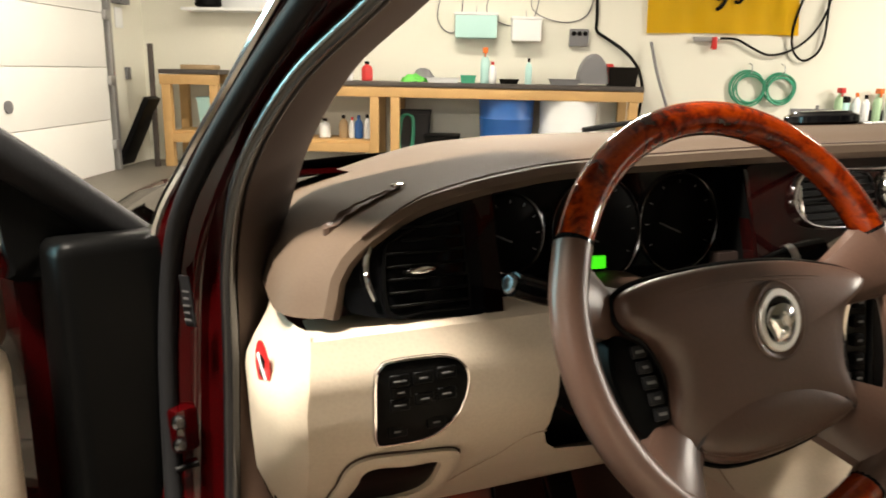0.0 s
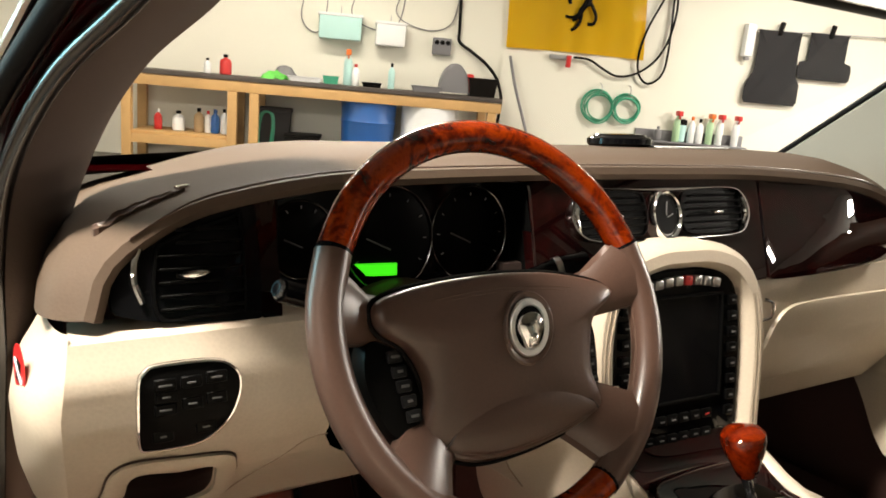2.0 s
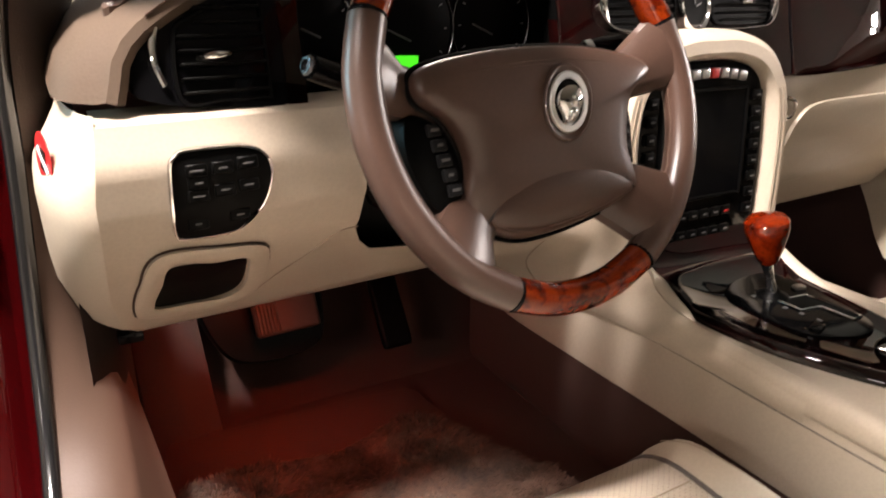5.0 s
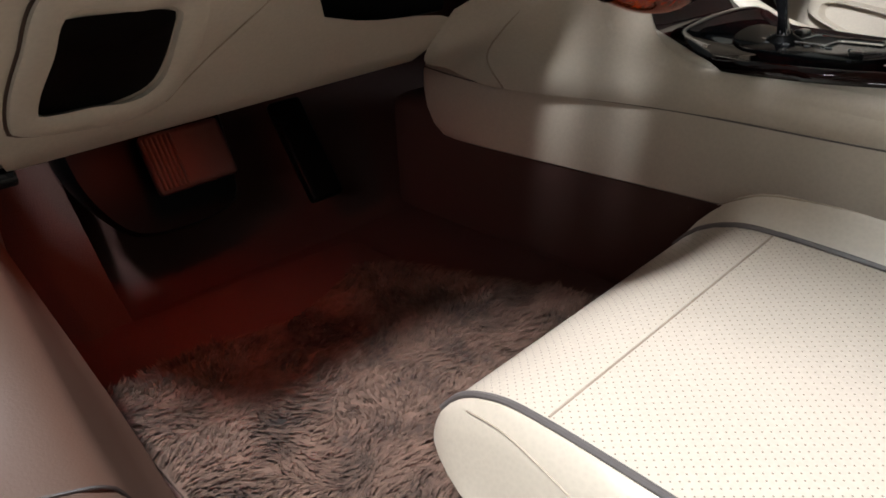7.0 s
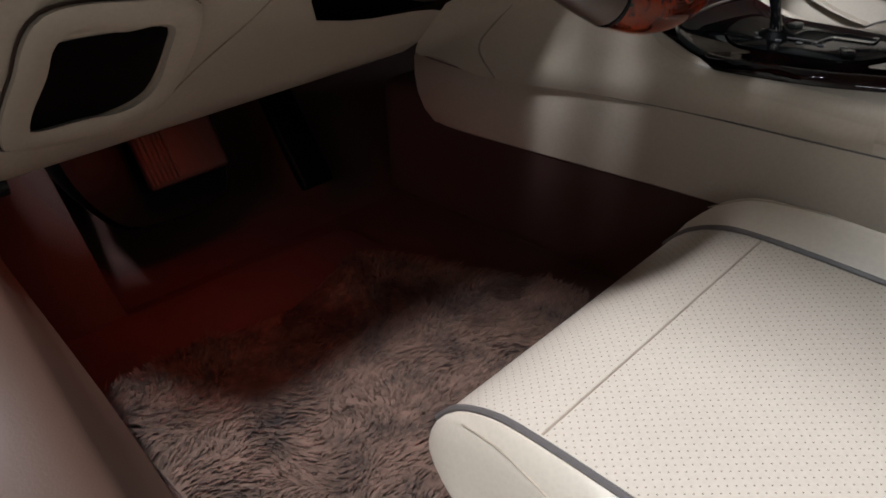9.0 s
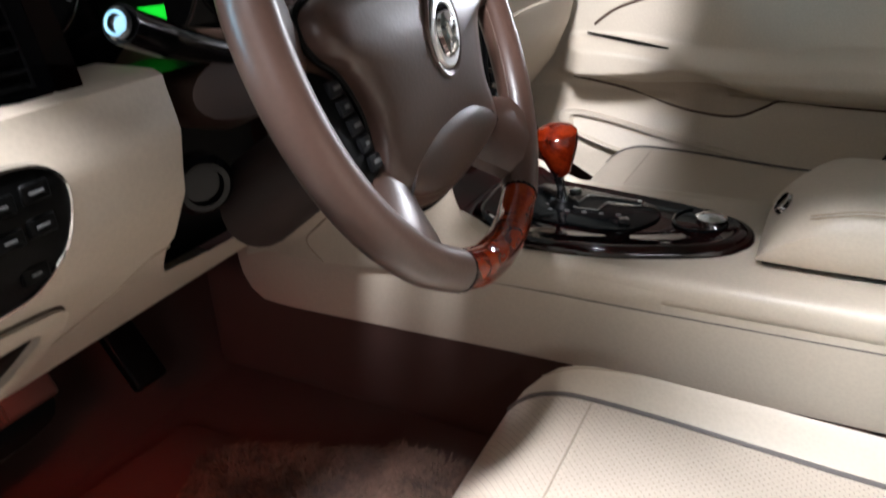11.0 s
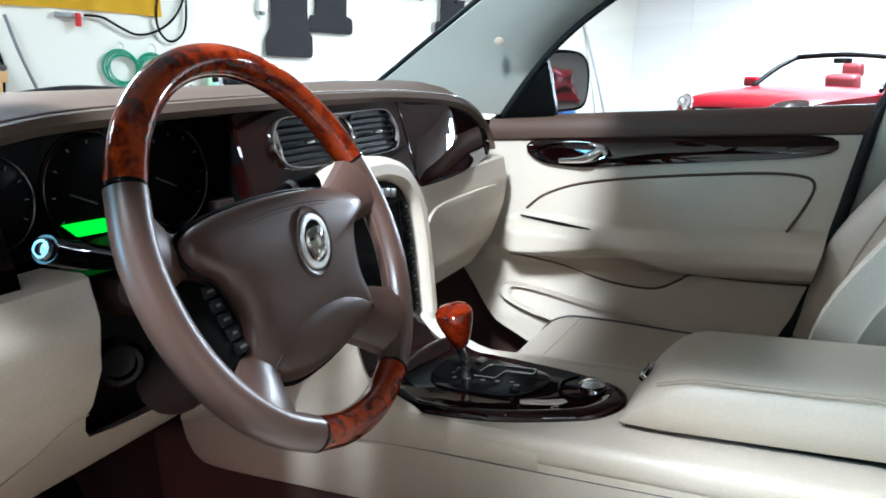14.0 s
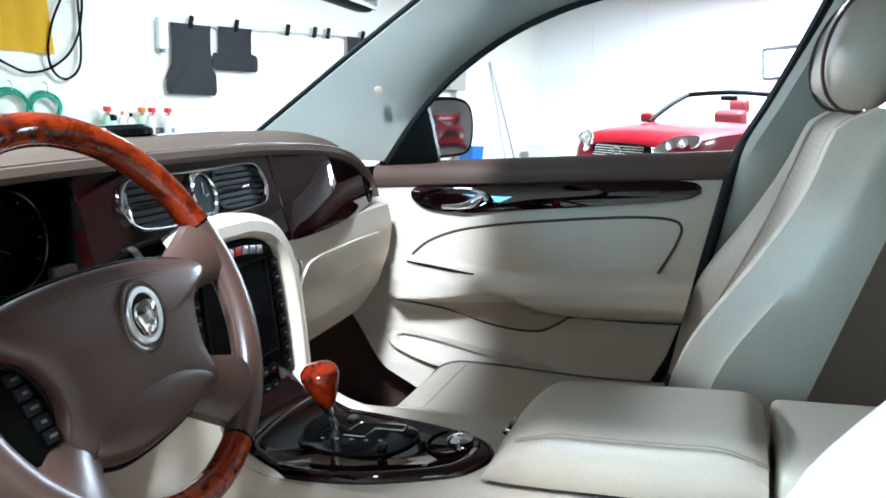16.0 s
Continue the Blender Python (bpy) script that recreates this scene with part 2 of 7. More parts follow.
KNOB = burl("dark_red_burr_wood", [(0.30, (0.03, 0.003, 0.001)), (0.45, (0.12, 0.009, 0.0014)), (0.60, (0.20, 0.019, 0.0024)), (0.75, (0.08, 0.006, 0.0015))], 20, 1.0, 0.2)
INK = material("white_marking", (0.085, 0.085, 0.085), 0.5, grain=50, vary=0.02, bump=0.0)


# ---- building ----
def thing(name, label, category, group="", kind="", at=None):
    """A top-level thing: an Empty that parents its parts; things of the car lie by CAR."""
    ob = new(name)
    ob.empty_display_size = 0.1
    ob.matrix_world = CAR if at is None else at
    return tagged(ob, label, category, group, kind)


def finish(name, bm, mat, sharp=38):
    bmesh.ops.recalc_face_normals(bm, faces=bm.faces)
    me = bpy.data.meshes.new(name)
    bm.to_mesh(me)
    bm.free()
    me.materials.append(mat)
    for p in me.polygons:
        p.use_smooth = True
    me.set_sharp_from_angle(angle=radians(sharp))
    return me


def part(name, bm, mat, parent, label="", sharp=38):
    ob = new(name, finish(name, bm, mat, sharp))
    ob.parent = parent
    return tagged(ob, label)


def solo(name, bm, mat, label, category, group="", kind="", at=None, sharp=38):
    """A top-level thing of one mesh."""
    ob = new(name, finish(name, bm, mat, sharp))
    ob.matrix_world = CAR if at is None else at
    return tagged(ob, label, category, group, kind)


def curve(points, n, closed=False):
    """n points evenly along a smooth curve through the given ones."""
    p = [np.array(q, float) for q in points]
    k = len(p)
    out = []
    spans = k if closed else k - 1
    for i in range(spans):
        a, b, c, d = (p[(i + j) % k] if closed else p[min(max(i + j, 0), k - 1)] for j in (-1, 0, 1, 2))
        for u in np.linspace(0, 1, 16, endpoint=False):
            out.append(0.5 * (2 * b + (c - a) * u + (2 * a - 5 * b + 4 * c - d) * u**2 + (3 * b - a - 3 * c + d) * u**3))
    out.append(p[0] if closed else p[-1])
    out = np.array(out)
    s = np.r_[0, np.cumsum(np.linalg.norm(np.diff(out, axis=0), axis=1))]
    at = np.linspace(0, s[-1], n + 1)[:-1] if closed else np.linspace(0, s[-1], n)
    return np.stack([np.interp(at, s, out[:, j]) for j in range(out.shape[1])], 1)


def loft(rows, closed=False, caps=False, bm=None):
    """A skin over rows of points; closed: each row is a ring."""
    bm = bm or bmesh.new()
    vs = [[bm.verts.new(tuple(q)) for q in row] for row in rows]
    m = len(vs[0])
    for a, b in zip(vs, vs[1:]):
        for j in range(m if closed else m - 1):
            k = (j + 1) % m
            bm.faces.new((a[j], a[k], b[k], b[j]))
    if caps:
        bm.faces.new(vs[0]), bm.faces.new(vs[-1])
    return bm


def tube(points, radius, sides=12, closed=False, n=None, flat=1.0, bm=None):
    """A round bar along a smooth curve; radius may be a list along it."""
    c = curve(points, n or len(points) * 8, closed)
    k = len(c)
    r = np.interp(np.linspace(0, 1, k), np.linspace(0, 1, len(radius)), radius) if isinstance(radius, (list, tuple)) else np.full(k, radius)
    up = None
    rows = []
    for i in range(k):
        d = c[(i + 1) % k] - c[i - 1] if closed else c[min(i + 1, k - 1)] - c[max(i - 1, 0)]
        d = d / (np.linalg.norm(d) + 1e-9)
        if up is None:
            up = np.cross(d, (0.3, 0.5, 0.8))
        up = up - d * (up @ d)
        up /= np.linalg.norm(up) + 1e-9
        side = np.cross(d, up)
        rows.append([c[i] + r[i] * (np.cos(a) * up + flat * np.sin(a) * side) for a in np.linspace(0, 2 * np.pi, sides, endpoint=False)])
    if closed:
        rows.append(rows[0])
        bm = loft(rows, True, False, bm)
        bmesh.ops.remove_doubles(bm, verts=bm.verts, dist=1e-6)
        return bm
    return loft(rows, True, True, bm)


def box(sx, sy, sz, m=None, bevel=0.004, seg=2, bm=None):
    """A box with rounded edges, centred, then placed by m."""
    own = bmesh.new()
    bmesh.ops.create_cube(own, size=1.0, matrix=Matrix.Diagonal((sx, sy, sz, 1)))
    if bevel:
        bmesh.ops.bevel(own, geom=list(own.edges), offset=min(bevel, 0.45 * min(sx, sy, sz)), segments=seg, affect="EDGES", profile=0.6)
    if m is not None:
        own.transform(m)
    if bm is None:
        return own
    me = bpy.data.meshes.new("temporary")
    own.to_mesh(me)
    own.free()
    bm.from_mesh(me)
    bpy.data.meshes.remove(me)
    return bm


def lathe(profile, sides=24, m=None, bm=None):
    """A turned body: (radius, height) pairs round z, then placed by m."""
    m = m or Matrix()
    rows = [[m @ Vector((r * math.cos(a), r * math.sin(a), h)) for a in np.linspace(0, 2 * np.pi, sides, endpoint=False)] for r, h in profile]
    return loft(rows, True, True, bm)


def dome(outline, surf, profile, centre=None, n=64, bm=None):
    """A plate of a smooth closed outline laid on a surface: surf(u, v, proud); profile: (scale, proud) from the rim inwards."""
    c = curve(outline, n, True)
    mid = np.array(centre) if centre is not None else c.mean(0)
    bm = bm or bmesh.new()
    rings = [[bm.verts.new(tuple(surf(*(mid + (q - mid) * s), o))) for q in c] for s, o in profile]
    for a, b in zip(rings, rings[1:]):
        for j in range(n):
            bm.faces.new((a[j], a[(j + 1) % n], b[(j + 1) % n], b[j]))
    if profile[-1][0] > 0:
        hub = bm.verts.new(tuple(surf(*mid, profile[-1][1])))
        for j in range(n):
            bm.faces.new((rings[-1][j], rings[-1][(j + 1) % n], hub))
    return bm


def rim(outline, surf, width, proud, n=64, bm=None, base=-0.004):
    """A rounded bead of some width along a smooth closed outline on a surface."""
    c = curve(outline, n, True)
    mid = c.mean(0)
    rows = []
    for q in c:
        d = (q - mid) / np.linalg.norm(q - mid)
        rows.append([surf(*(q + d * w), o) for w, o in ((0, base), (0, proud * 0.7), (-width * 0.25, proud), (-width * 0.75, proud), (-width, proud * 0.7), (-width, base))])
    rows.append(rows[0])
    bm = loft(rows, False, False, bm)
    bmesh.ops.remove_doubles(bm, verts=bm.verts, dist=1e-6)
    return bm


def mirror(points):
    """The closed outline of a half profile given from the top down at x > 0."""
    return list(points) + [(-x, *rest) for x, *rest in reversed(points) if abs(x) > 1e-6]


def step(a, b, x):
    x = np.clip((np.asarray(x, float) - a) / (b - a), 0, 1)
    return x * x * (3 - 2 * x)


# ---- the garage ----
# Its walls stand turned to the car: the long wall with the bench lies ahead and runs off to the right.
WALL_Y, LEFT_X, RIGHT_X, BACK_Y, HIGH = 7.6, -4.3, 11.8, -10.0, 3.3
solo("floor", box(RIGHT_X - LEFT_X + 0.6, WALL_Y - BACK_Y + 0.6, 0.1, pose((RIGHT_X + LEFT_X) / 2, (WALL_Y + BACK_Y) / 2, -0.05), 0), CONCRETE, "grey stained concrete garage floor", "floor", kind="structure", at=GARAGE)
solo("ceiling", box(RIGHT_X - LEFT_X + 0.6, WALL_Y - BACK_Y + 0.6, 0.1, pose((RIGHT_X + LEFT_X) / 2, (WALL_Y + BACK_Y) / 2, HIGH + 0.05), 0), CEILING, "unseen garage ceiling, darkened to cut bounced light", "ceiling", kind="structure", at=GARAGE)
solo("wall_north", box(RIGHT_X - LEFT_X, 0.2, HIGH, pose((RIGHT_X + LEFT_X) / 2, WALL_Y + 0.1, HIGH / 2), 0), WALL, "cream painted garage wall with hooks", "wall", kind="structure", at=GARAGE)
solo("wall_south", box(RIGHT_X - LEFT_X, 0.2, HIGH, pose((RIGHT_X + LEFT_X) / 2, BACK_Y - 0.1, HIGH / 2), 0), CEILING, "garage wall behind the car, darkened to cut bounced light", "wall", kind="structure", at=GARAGE)
solo("wall_east", box(0.2, WALL_Y - BACK_Y, HIGH, pose(RIGHT_X + 0.1, (WALL_Y + BACK_Y) / 2, HIGH / 2), 0), WALL_WHITE, "bright white painted garage wall", "wall", kind="structure", at=GARAGE)
solo("wall_west", box(0.2, WALL_Y - BACK_Y, HIGH, pose(LEFT_X - 0.1, (WALL_Y + BACK_Y) / 2, HIGH / 2), 0), WALL, "cream painted garage wall beside the door", "wall", kind="structure", at=GARAGE)


def tube_fixture(at, sx, sy, drop):
    lamp = thing("unseen_tube_light", "unseen long white tube light", "ceiling light", "ceiling lights", at=at)
    part("housing", box(sx + 0.1, sy + 0.06, 0.05, pose(0, 0, 0.03), 0.01), WHITEP, lamp)
    up = at.to_3x3().inverted() @ Vector((0, 0, drop))
    for dx in (-0.4 * sx, 0.4 * sx):
        part("rod", tube([(dx, 0, 0.05), (dx + up[0] / 2, up[1] / 2, 0.05 + up[2] / 2), (dx + up[0], up[1], up[2])], 0.006, 8, n=3), STEEL, lamp)
    for dy in (-0.06, 0.06):
        part("tube", tube([(-sx / 2, dy, -0.005), (0, dy, -0.005), (sx / 2, dy, -0.005)], 0.013, 10), TUBE, lamp, "lit white tube")


for lx, ly, lz, sx, sy, watts, colour in LAMPS:
    tube_fixture(GARAGE @ pose(lx, ly, lz), sx, sy, HIGH - lz)
# KEY and FRONT hold fill lights added for the knee panel and seatback.
tube_fixture(KEY, 1.2, 0.14, HIGH - 2.4)
tube_fixture(FRONT, 1.25, 0.22, HIGH - 2.80)
flood = thing("floodlight", "bright white floodlight on a thin stand", "floodlight", at=FLOOD)
part("case", box(0.21, 0.17, 0.07, pose(0, 0, 0.045), 0.02), GREYP, flood)
part("lit_face", box(0.17, 0.13, 0.012, pose(0, 0, 0.002), 0.004), TUBE, flood, "lit white face")
foot_at = FLOOD @ Vector((0, 0, 0.09))
part("stand", tube([tuple(FLOOD.inverted() @ Vector((foot_at[0], foot_at[1], foot_at[2] * k))) for k in (1.0, 0.66, 0.33, 0.0)], 0.014, 10), STEEL, flood)
# Panel added out of view to give the cyan gleam on seal and wheel.
strip = thing("added_cool_panel", "added cool blue light panel on a stand, unseen", "work light", at=STRIP)
part("case", box(0.56, 1.06, 0.05, pose(0, 0, 0.03), 0.01), WHITEP, strip)
down = STRIP.inverted()
part("stand", tube([tuple(down @ Vector(q)) for q in ((-2.64, 1.375, 1.30), (-2.66, 1.385, 1.0), (-2.66, 1.385, 0.5), (-2.66, 1.385, 0.0))], 0.014, 10), STEEL, strip)


# ---- dashboard ----
def fascia(x, z, o=0.0):
    u = x - 0.40
    bend = 0.0 if u < 0 else 0.675 * u * u if u < 0.1 else 0.135 * (u - 0.05)
    return (x, 0.240 + 0.055 * x + bend + (0.25 - 0.065 * float(step(0.30, 0.45, x))) * (z - 0.92) - o, z)


KNEE_Z = [0.57, 0.60, 0.64, 0.66, 0.70, 0.74, 0.78, 0.83, 0.86, 0.90]
KNEE_Y = [0.39, 0.34, 0.30, 0.278, 0.228, 0.190, 0.170, 0.165, 0.175, 0.185]


def knee(x, z, o=0.0):
    return (x, float(np.interp(z, KNEE_Z, KNEE_Y)) + 0.055 * (x + 0.65) - o, z)


def glove(x, z, o=0.0):
    return (x, float(np.interp(z, [0.58, 0.66, 0.74, 0.80, 0.86], [0.34, 0.275, 0.24, 0.228, 0.235])) + 0.055 * x - o, z)


def stack(x, z, o=0.0):
    return (x, 0.205 - 0.06 * (0.9 - z) - o, z)


dash = thing("dashboard", "beige leather and dark veneer car dashboard", "dashboard")
TOP = curve([(-0.742, 0.884), (-0.737, 0.900), (-0.730, 0.922), (-0.708, 0.945), (-0.654, 0.975), (-0.597, 0.990), (-0.535, 1.000), (-0.469, 1.006), (-0.30, 1.010),
             (-0.139, 1.011), (0.02, 1.010), (0.208, 1.007), (0.42, 0.992), (0.561, 0.968), (0.645, 0.935), (0.682, 0.900), (0.688, 0.872)], 90)
turn = np.gradient(TOP, axis=0)
turn /= np.linalg.norm(turn, axis=1)[:, None]
rows = []
for (x, z), (tx, tz) in zip(TOP, turn):
    nx, nz = -tz, tx  # away from the fascia: up along the top, sideways at the ends
    side_on = float(step(0.95, 0.35, nz))
    deep = (1 - side_on) * max(0.016, 1.046 - 0.075 * float(step(0.42, 0.80, abs(x))) - z) + side_on * (0.056 if x < 0 else 0.030)
    y = fascia(x, z)[1]
    row = [(x - nx * 0.006, y + 0.03, z - nz * 0.006), (x - nx * 0.004, y - 0.004, z - nz * 0.004), (x + nx * 0.004, y - 0.013, z + nz * 0.004), (x + nx * 0.013, y - 0.011, z + nz * 0.013)]
    for dy, k in ((0.004, 0.42), (0.03, 0.68), (0.07, 0.86), (0.12, 0.96), (0.2, 1.0)):
        d = max(deep * k, 0.014 + 0.002 * k)
        row.append((x + nx * d, y + dy * (1 - 0.65 * side_on * (x < 0)), z + nz * d * (1 - 0.8 * side_on)))
    ex, ez = row[-1][0], row[-1][2]
    row += [(ex, 0.58, ez + 0.002), (ex * 1.01, 0.78, ez - 0.006), (ex * 1.01, 0.98, ez - 0.03), (ex * 1.01, 1.02, ez - 0.12)]
    rows.append(row)
PAD_ROWS = np.array(rows)
PAD_CLOUD = np.concatenate([np.stack([np.interp(np.linspace(3, 10, 60), np.arange(13), r[:, j]) for j in range(3)], 1) for r in PAD_ROWS])


def pad(x, y, o=0.0):
    """The point of the dash top above (x, y), from its nearest points."""
    d = (PAD_CLOUD[:, 0] - x) ** 2 + (PAD_CLOUD[:, 1] - y) ** 2
    near = np.argsort(d)[:8]
    w = 1 / (d[near] + 1e-5)
    return (x, y, float((PAD_CLOUD[near, 2] * w).sum() / w.sum()) + o)


part("top_pad", loft(rows), PAD, dash, "beige stitched leather dash top")
part("stitch_line", tube([(x, fascia(x, z)[1] - 0.0105, z + 0.0165) for x, z in TOP[4:-4:4]], 0.0011, 6), BROWN, dash)
# speaker and demister slots in the pad
part("demister_slot", dome([(-0.735, 0.240), (-0.70, 0.262), (-0.655, 0.288), (-0.645, 0.298), (-0.66, 0.301), (-0.71, 0.280), (-0.738, 0.255)], pad, [(1, -0.004), (1, 0.003), (0.9, 0.0035), (0.8, 0.0015)], n=48), TRIM, dash, "brown oval air slot in the dash top")
part("slot_cap", box(0.016, 0.008, 0.004, Matrix.Translation(pad(-0.648, 0.296, 0.005)) @ pose(0, 0, 0, 0, -5, 30), 0.0015), CHROME, dash)
# fascia, left: black vent panel
VENT_L = [(-0.731, 0.893), (-0.728, 0.922), (-0.706, 0.945), (-0.654, 0.974), (-0.605, 0.986), (-0.588, 0.986), (-0.586, 0.950), (-0.586, 0.890), (-0.590, 0.871), (-0.632, 0.873), (-0.690, 0.878), (-0.722, 0.886)]
part("vent_panel", dome(VENT_L, fascia, [(1, -0.03), (1, 0.0), (0.985, 0.003), (0.95, 0.003)], (-0.64, 0.922)), GLOSS, dash, "gloss black panel round the side vent")
vent = part("side_vent", dome([(-0.690, 0.882), (-0.690, 0.94), (-0.675, 0.957), (-0.612, 0.977), (-0.602, 0.975), (-0.602, 0.885), (-0.606, 0.880), (-0.65, 0.880)], fascia, [(1, 0.003), (0.985, 0.0075), (0.93, 0.0075), (0.91, -0.004)], (-0.645, 0.922)), BLACK, dash, "black slatted air vent")
for k in range(7):
    z = 0.889 + 0.0125 * k
    left = -0.686 if z < 0.945 else -0.668
    x, y, zz = fascia((left - 0.605) / 2, z, 0.004)
    part("slat", box(-0.605 - left, 0.012, 0.0028, pose(x, y, zz, -18, 0, 3), 0.001, 1), BLACK, vent)
part("vent_tab", dome([(-0.668, 0.924), (-0.655, 0.9275), (-0.640, 0.9265), (-0.637, 0.923), (-0.652, 0.920), (-0.665, 0.9205)], fascia, [(1, 0.004), (1, 0.012), (0.8, 0.016), (0.4, 0.017)]), CHROME, vent, "chrome slider tab")
part("vent_wheel", tube([fascia(-0.702, 0.898, 0.006), fascia(-0.7085, 0.917, 0.010), fascia(-0.708, 0.934, 0.009), fascia(-0.703, 0.948, 0.006)], 0.0035, 8), CHROME, vent, "chrome thumb wheel")
# fascia, middle and right: dark veneer
part("left_veneer", dome([(-0.586, 0.871), (-0.586, 0.95), (-0.588, 0.989), (-0.577, 0.993), (-0.566, 0.995), (-0.566, 0.94), (-0.566, 0.869), (-0.576, 0.868)], fascia, [(1, -0.02), (1, 0.0015), (0.97, 0.003), (0.5, 0.003)]), VENEER, dash)
CENTRE = [(-0.225, 1.006), (-0.12, 1.008), (0.02, 1.008), (0.12, 1.007), (0.205, 1.004), (0.217, 0.997), (0.217, 0.93), (0.217, 0.862), (0.205, 0.850), (0.05, 0.852), (-0.15, 0.856), (-0.222, 0.860), (-0.232, 0.87), (-0.232, 0.95), (-0.230, 0.995)]
part("centre_veneer", dome(CENTRE, fascia, [(1, -0.02), (1, 0.0), (0.99, 0.003), (0.5, 0.003)], (0, 0.93), 90), VENEER, dash, "dark lacquered burr veneer")
RIGHT = [(0.224, 1.003), (0.30, 0.999), (0.42, 0.988), (0.555, 0.966), (0.630, 0.938), (0.668, 0.905), (0.672, 0.880), (0.652, 0.864), (0.56, 0.853), (0.44, 0.849), (0.33, 0.847), (0.232, 0.848), (0.222, 0.856), (0.221, 0.93), (0.221, 0.996)]
part("right_veneer", dome(RIGHT, fascia, [(1, -0.02), (1, 0.0), (0.99, 0.003), (0.92, 0.0038), (0.82, 0.004), (0.7, 0.004), (0.56, 0.004), (0.4, 0.004), (0.2, 0.004)], (0.42, 0.92), 90), VENEER, dash, "dark lacquered burr veneer over the passenger side")
part("veneer_seam", box(0.0012, 0.003, 0.10, pose(*fascia(0.2195, 0.93, 0.002), -14, 0, 3), 0.0004), GLOSS, dash)
part("end_vent", dome([(0.640, 0.925), (0.655, 0.920), (0.672, 0.900), (0.673, 0.883), (0.655, 0.868), (0.640, 0.866), (0.637, 0.895)], fascia, [(1, 0.0), (0.97, 0.007), (0.85, 0.007), (0.8, 0.001)]), GLOSS, dash, "small black end vent")
part("vent_tab", box(0.014, 0.004, 0.004, pose(*fascia(0.655, 0.895, 0.008), 0, 0, 3), 0.001), CHROME, dash)
# instrument cluster, sunk behind a black hood
cluster = part("binnacle", loft([[(x, 0.300, z) for x in np.linspace(-0.61, -0.18, 12)] for z in np.linspace(0.84, 1.003, 6)]), GLOSS, dash, "black instrument cluster with chrome dial rings")
part("cluster_hood", loft([[fascia(x, z, o) for x, z in [(-0.566, 0.868), (-0.566, 0.94), (-0.562, 0.990), (-0.50, 1.001), (-0.40, 1.005), (-0.30, 1.007), (-0.237, 1.004), (-0.232, 0.94), (-0.232, 0.862), (-0.40, 0.864)]] for o in (0.002, -0.06)], True), BLACK, cluster)
for cx, cz, r in ((-0.515, 0.936, 0.042), (-0.402, 0.932, 0.060), (-0.287, 0.935, 0.056)):
    part("dial_ring", tube([(cx + r * math.cos(a), 0.296, cz + 1.12 * r * math.sin(a)) for a in np.linspace(0, 2 * np.pi, 16, endpoint=False)], 0.0010, 6, True, 48), DIM, cluster)
    part("dial_face", dome([(cx + 0.96 * r * math.cos(a), cz + 1.08 * r * math.sin(a)) for a in np.linspace(0, 2 * np.pi, 16, endpoint=False)], lambda x, z, o: (x, 0.298 - o, z), [(1, 0.0), (0.97, 0.001), (0.3, 0.001)], n=32), BLACK, cluster)
    part("needle", box(0.6 * r, 0.0015, 0.0022, pose(cx - 0.25 * r, 0.294, cz - 0.1 * r, 0, 25, 0), 0.0005, 1), INK, cluster, "thin pale needle")
    for k in range(9):
        a = radians(-30 + 240 * k / 8)
        part("tick", box(0.004, 0.001, 0.0012, pose(cx + 0.82 * r * math.cos(a), 0.296, cz + 0.92 * r * math.sin(a), 0, -math.degrees(a), 0), 0, 1), GREYP, cluster)
part("display", dome([(-0.449, 0.9025), (-0.448, 0.903), (-0.42, 0.9025), (-0.3935, 0.9015), (-0.393, 0.901), (-0.393, 0.893), (-0.393, 0.8865), (-0.394, 0.886), (-0.41, 0.8865), (-0.433, 0.8875), (-0.434, 0.888), (-0.441, 0.895)], lambda x, z, o: (x, 0.2925 - o, z), [(1, -0.001), (1, 0.001), (0.5, 0.001)], (-0.415, 0.895), 48), LCD, cluster, "lit green display")
# centre vents and clock
FRAME = [(-0.172, 0.957), (-0.160, 0.985), (-0.13, 0.996), (-0.04, 0.995), (0, 0.996), (0.05, 0.995), (0.145, 0.994), (0.172, 0.983), (0.183, 0.957), (0.172, 0.934), (0.145, 0.924), (0.04, 0.921), (0, 0.919), (-0.05, 0.921), (-0.13, 0.926), (-0.16, 0.936)]
part("vent_frame", rim(FRAME, fascia, 0.006, 0.012, 90), CHROME, dash, "chrome frame round the centre vents")
for sgn, cx in ((-1, -0.096), (1, 0.104)):
    vent = part("centre_vent", dome([(cx - 0.066, 0.958), (cx - 0.060, 0.985), (cx - 0.035, 0.991), (cx + 0.035, 0.991), (cx + 0.060, 0.985), (cx + 0.066, 0.958), (cx + 0.060, 0.934), (cx + 0.035, 0.928), (cx - 0.035, 0.928), (cx - 0.060, 0.934)], fascia, [(1, 0.0), (1, 0.006), (0.97, 0.006), (0.96, 0.0035), (0.5, 0.0035)]), BLACK, dash, "black slatted air vent")
    for k in range(6):
        z = 0.935 + 0.0095 * k
        w = 0.112 if 0 < k < 5 else 0.095
        part("slat", box(w, 0.010, 0.0024, pose(*fascia(cx, z, 0.008), -20, 0, 3), 0.001, 1), BLACK, vent)
    part("vent_tab", box(0.020, 0.008, 0.005, pose(*fascia(cx, 0.9585, 0.015), 0, 0, 3), 0.002), CHROME, vent, "chrome slider tab")
    part("vent_wheel", tube([fascia(cx + sgn * 0.062, 0.938, 0.009), fascia(cx + sgn * 0.068, 0.957, 0.013), fascia(cx + sgn * 0.062, 0.977, 0.009)], 0.003, 8), CHROME, vent)
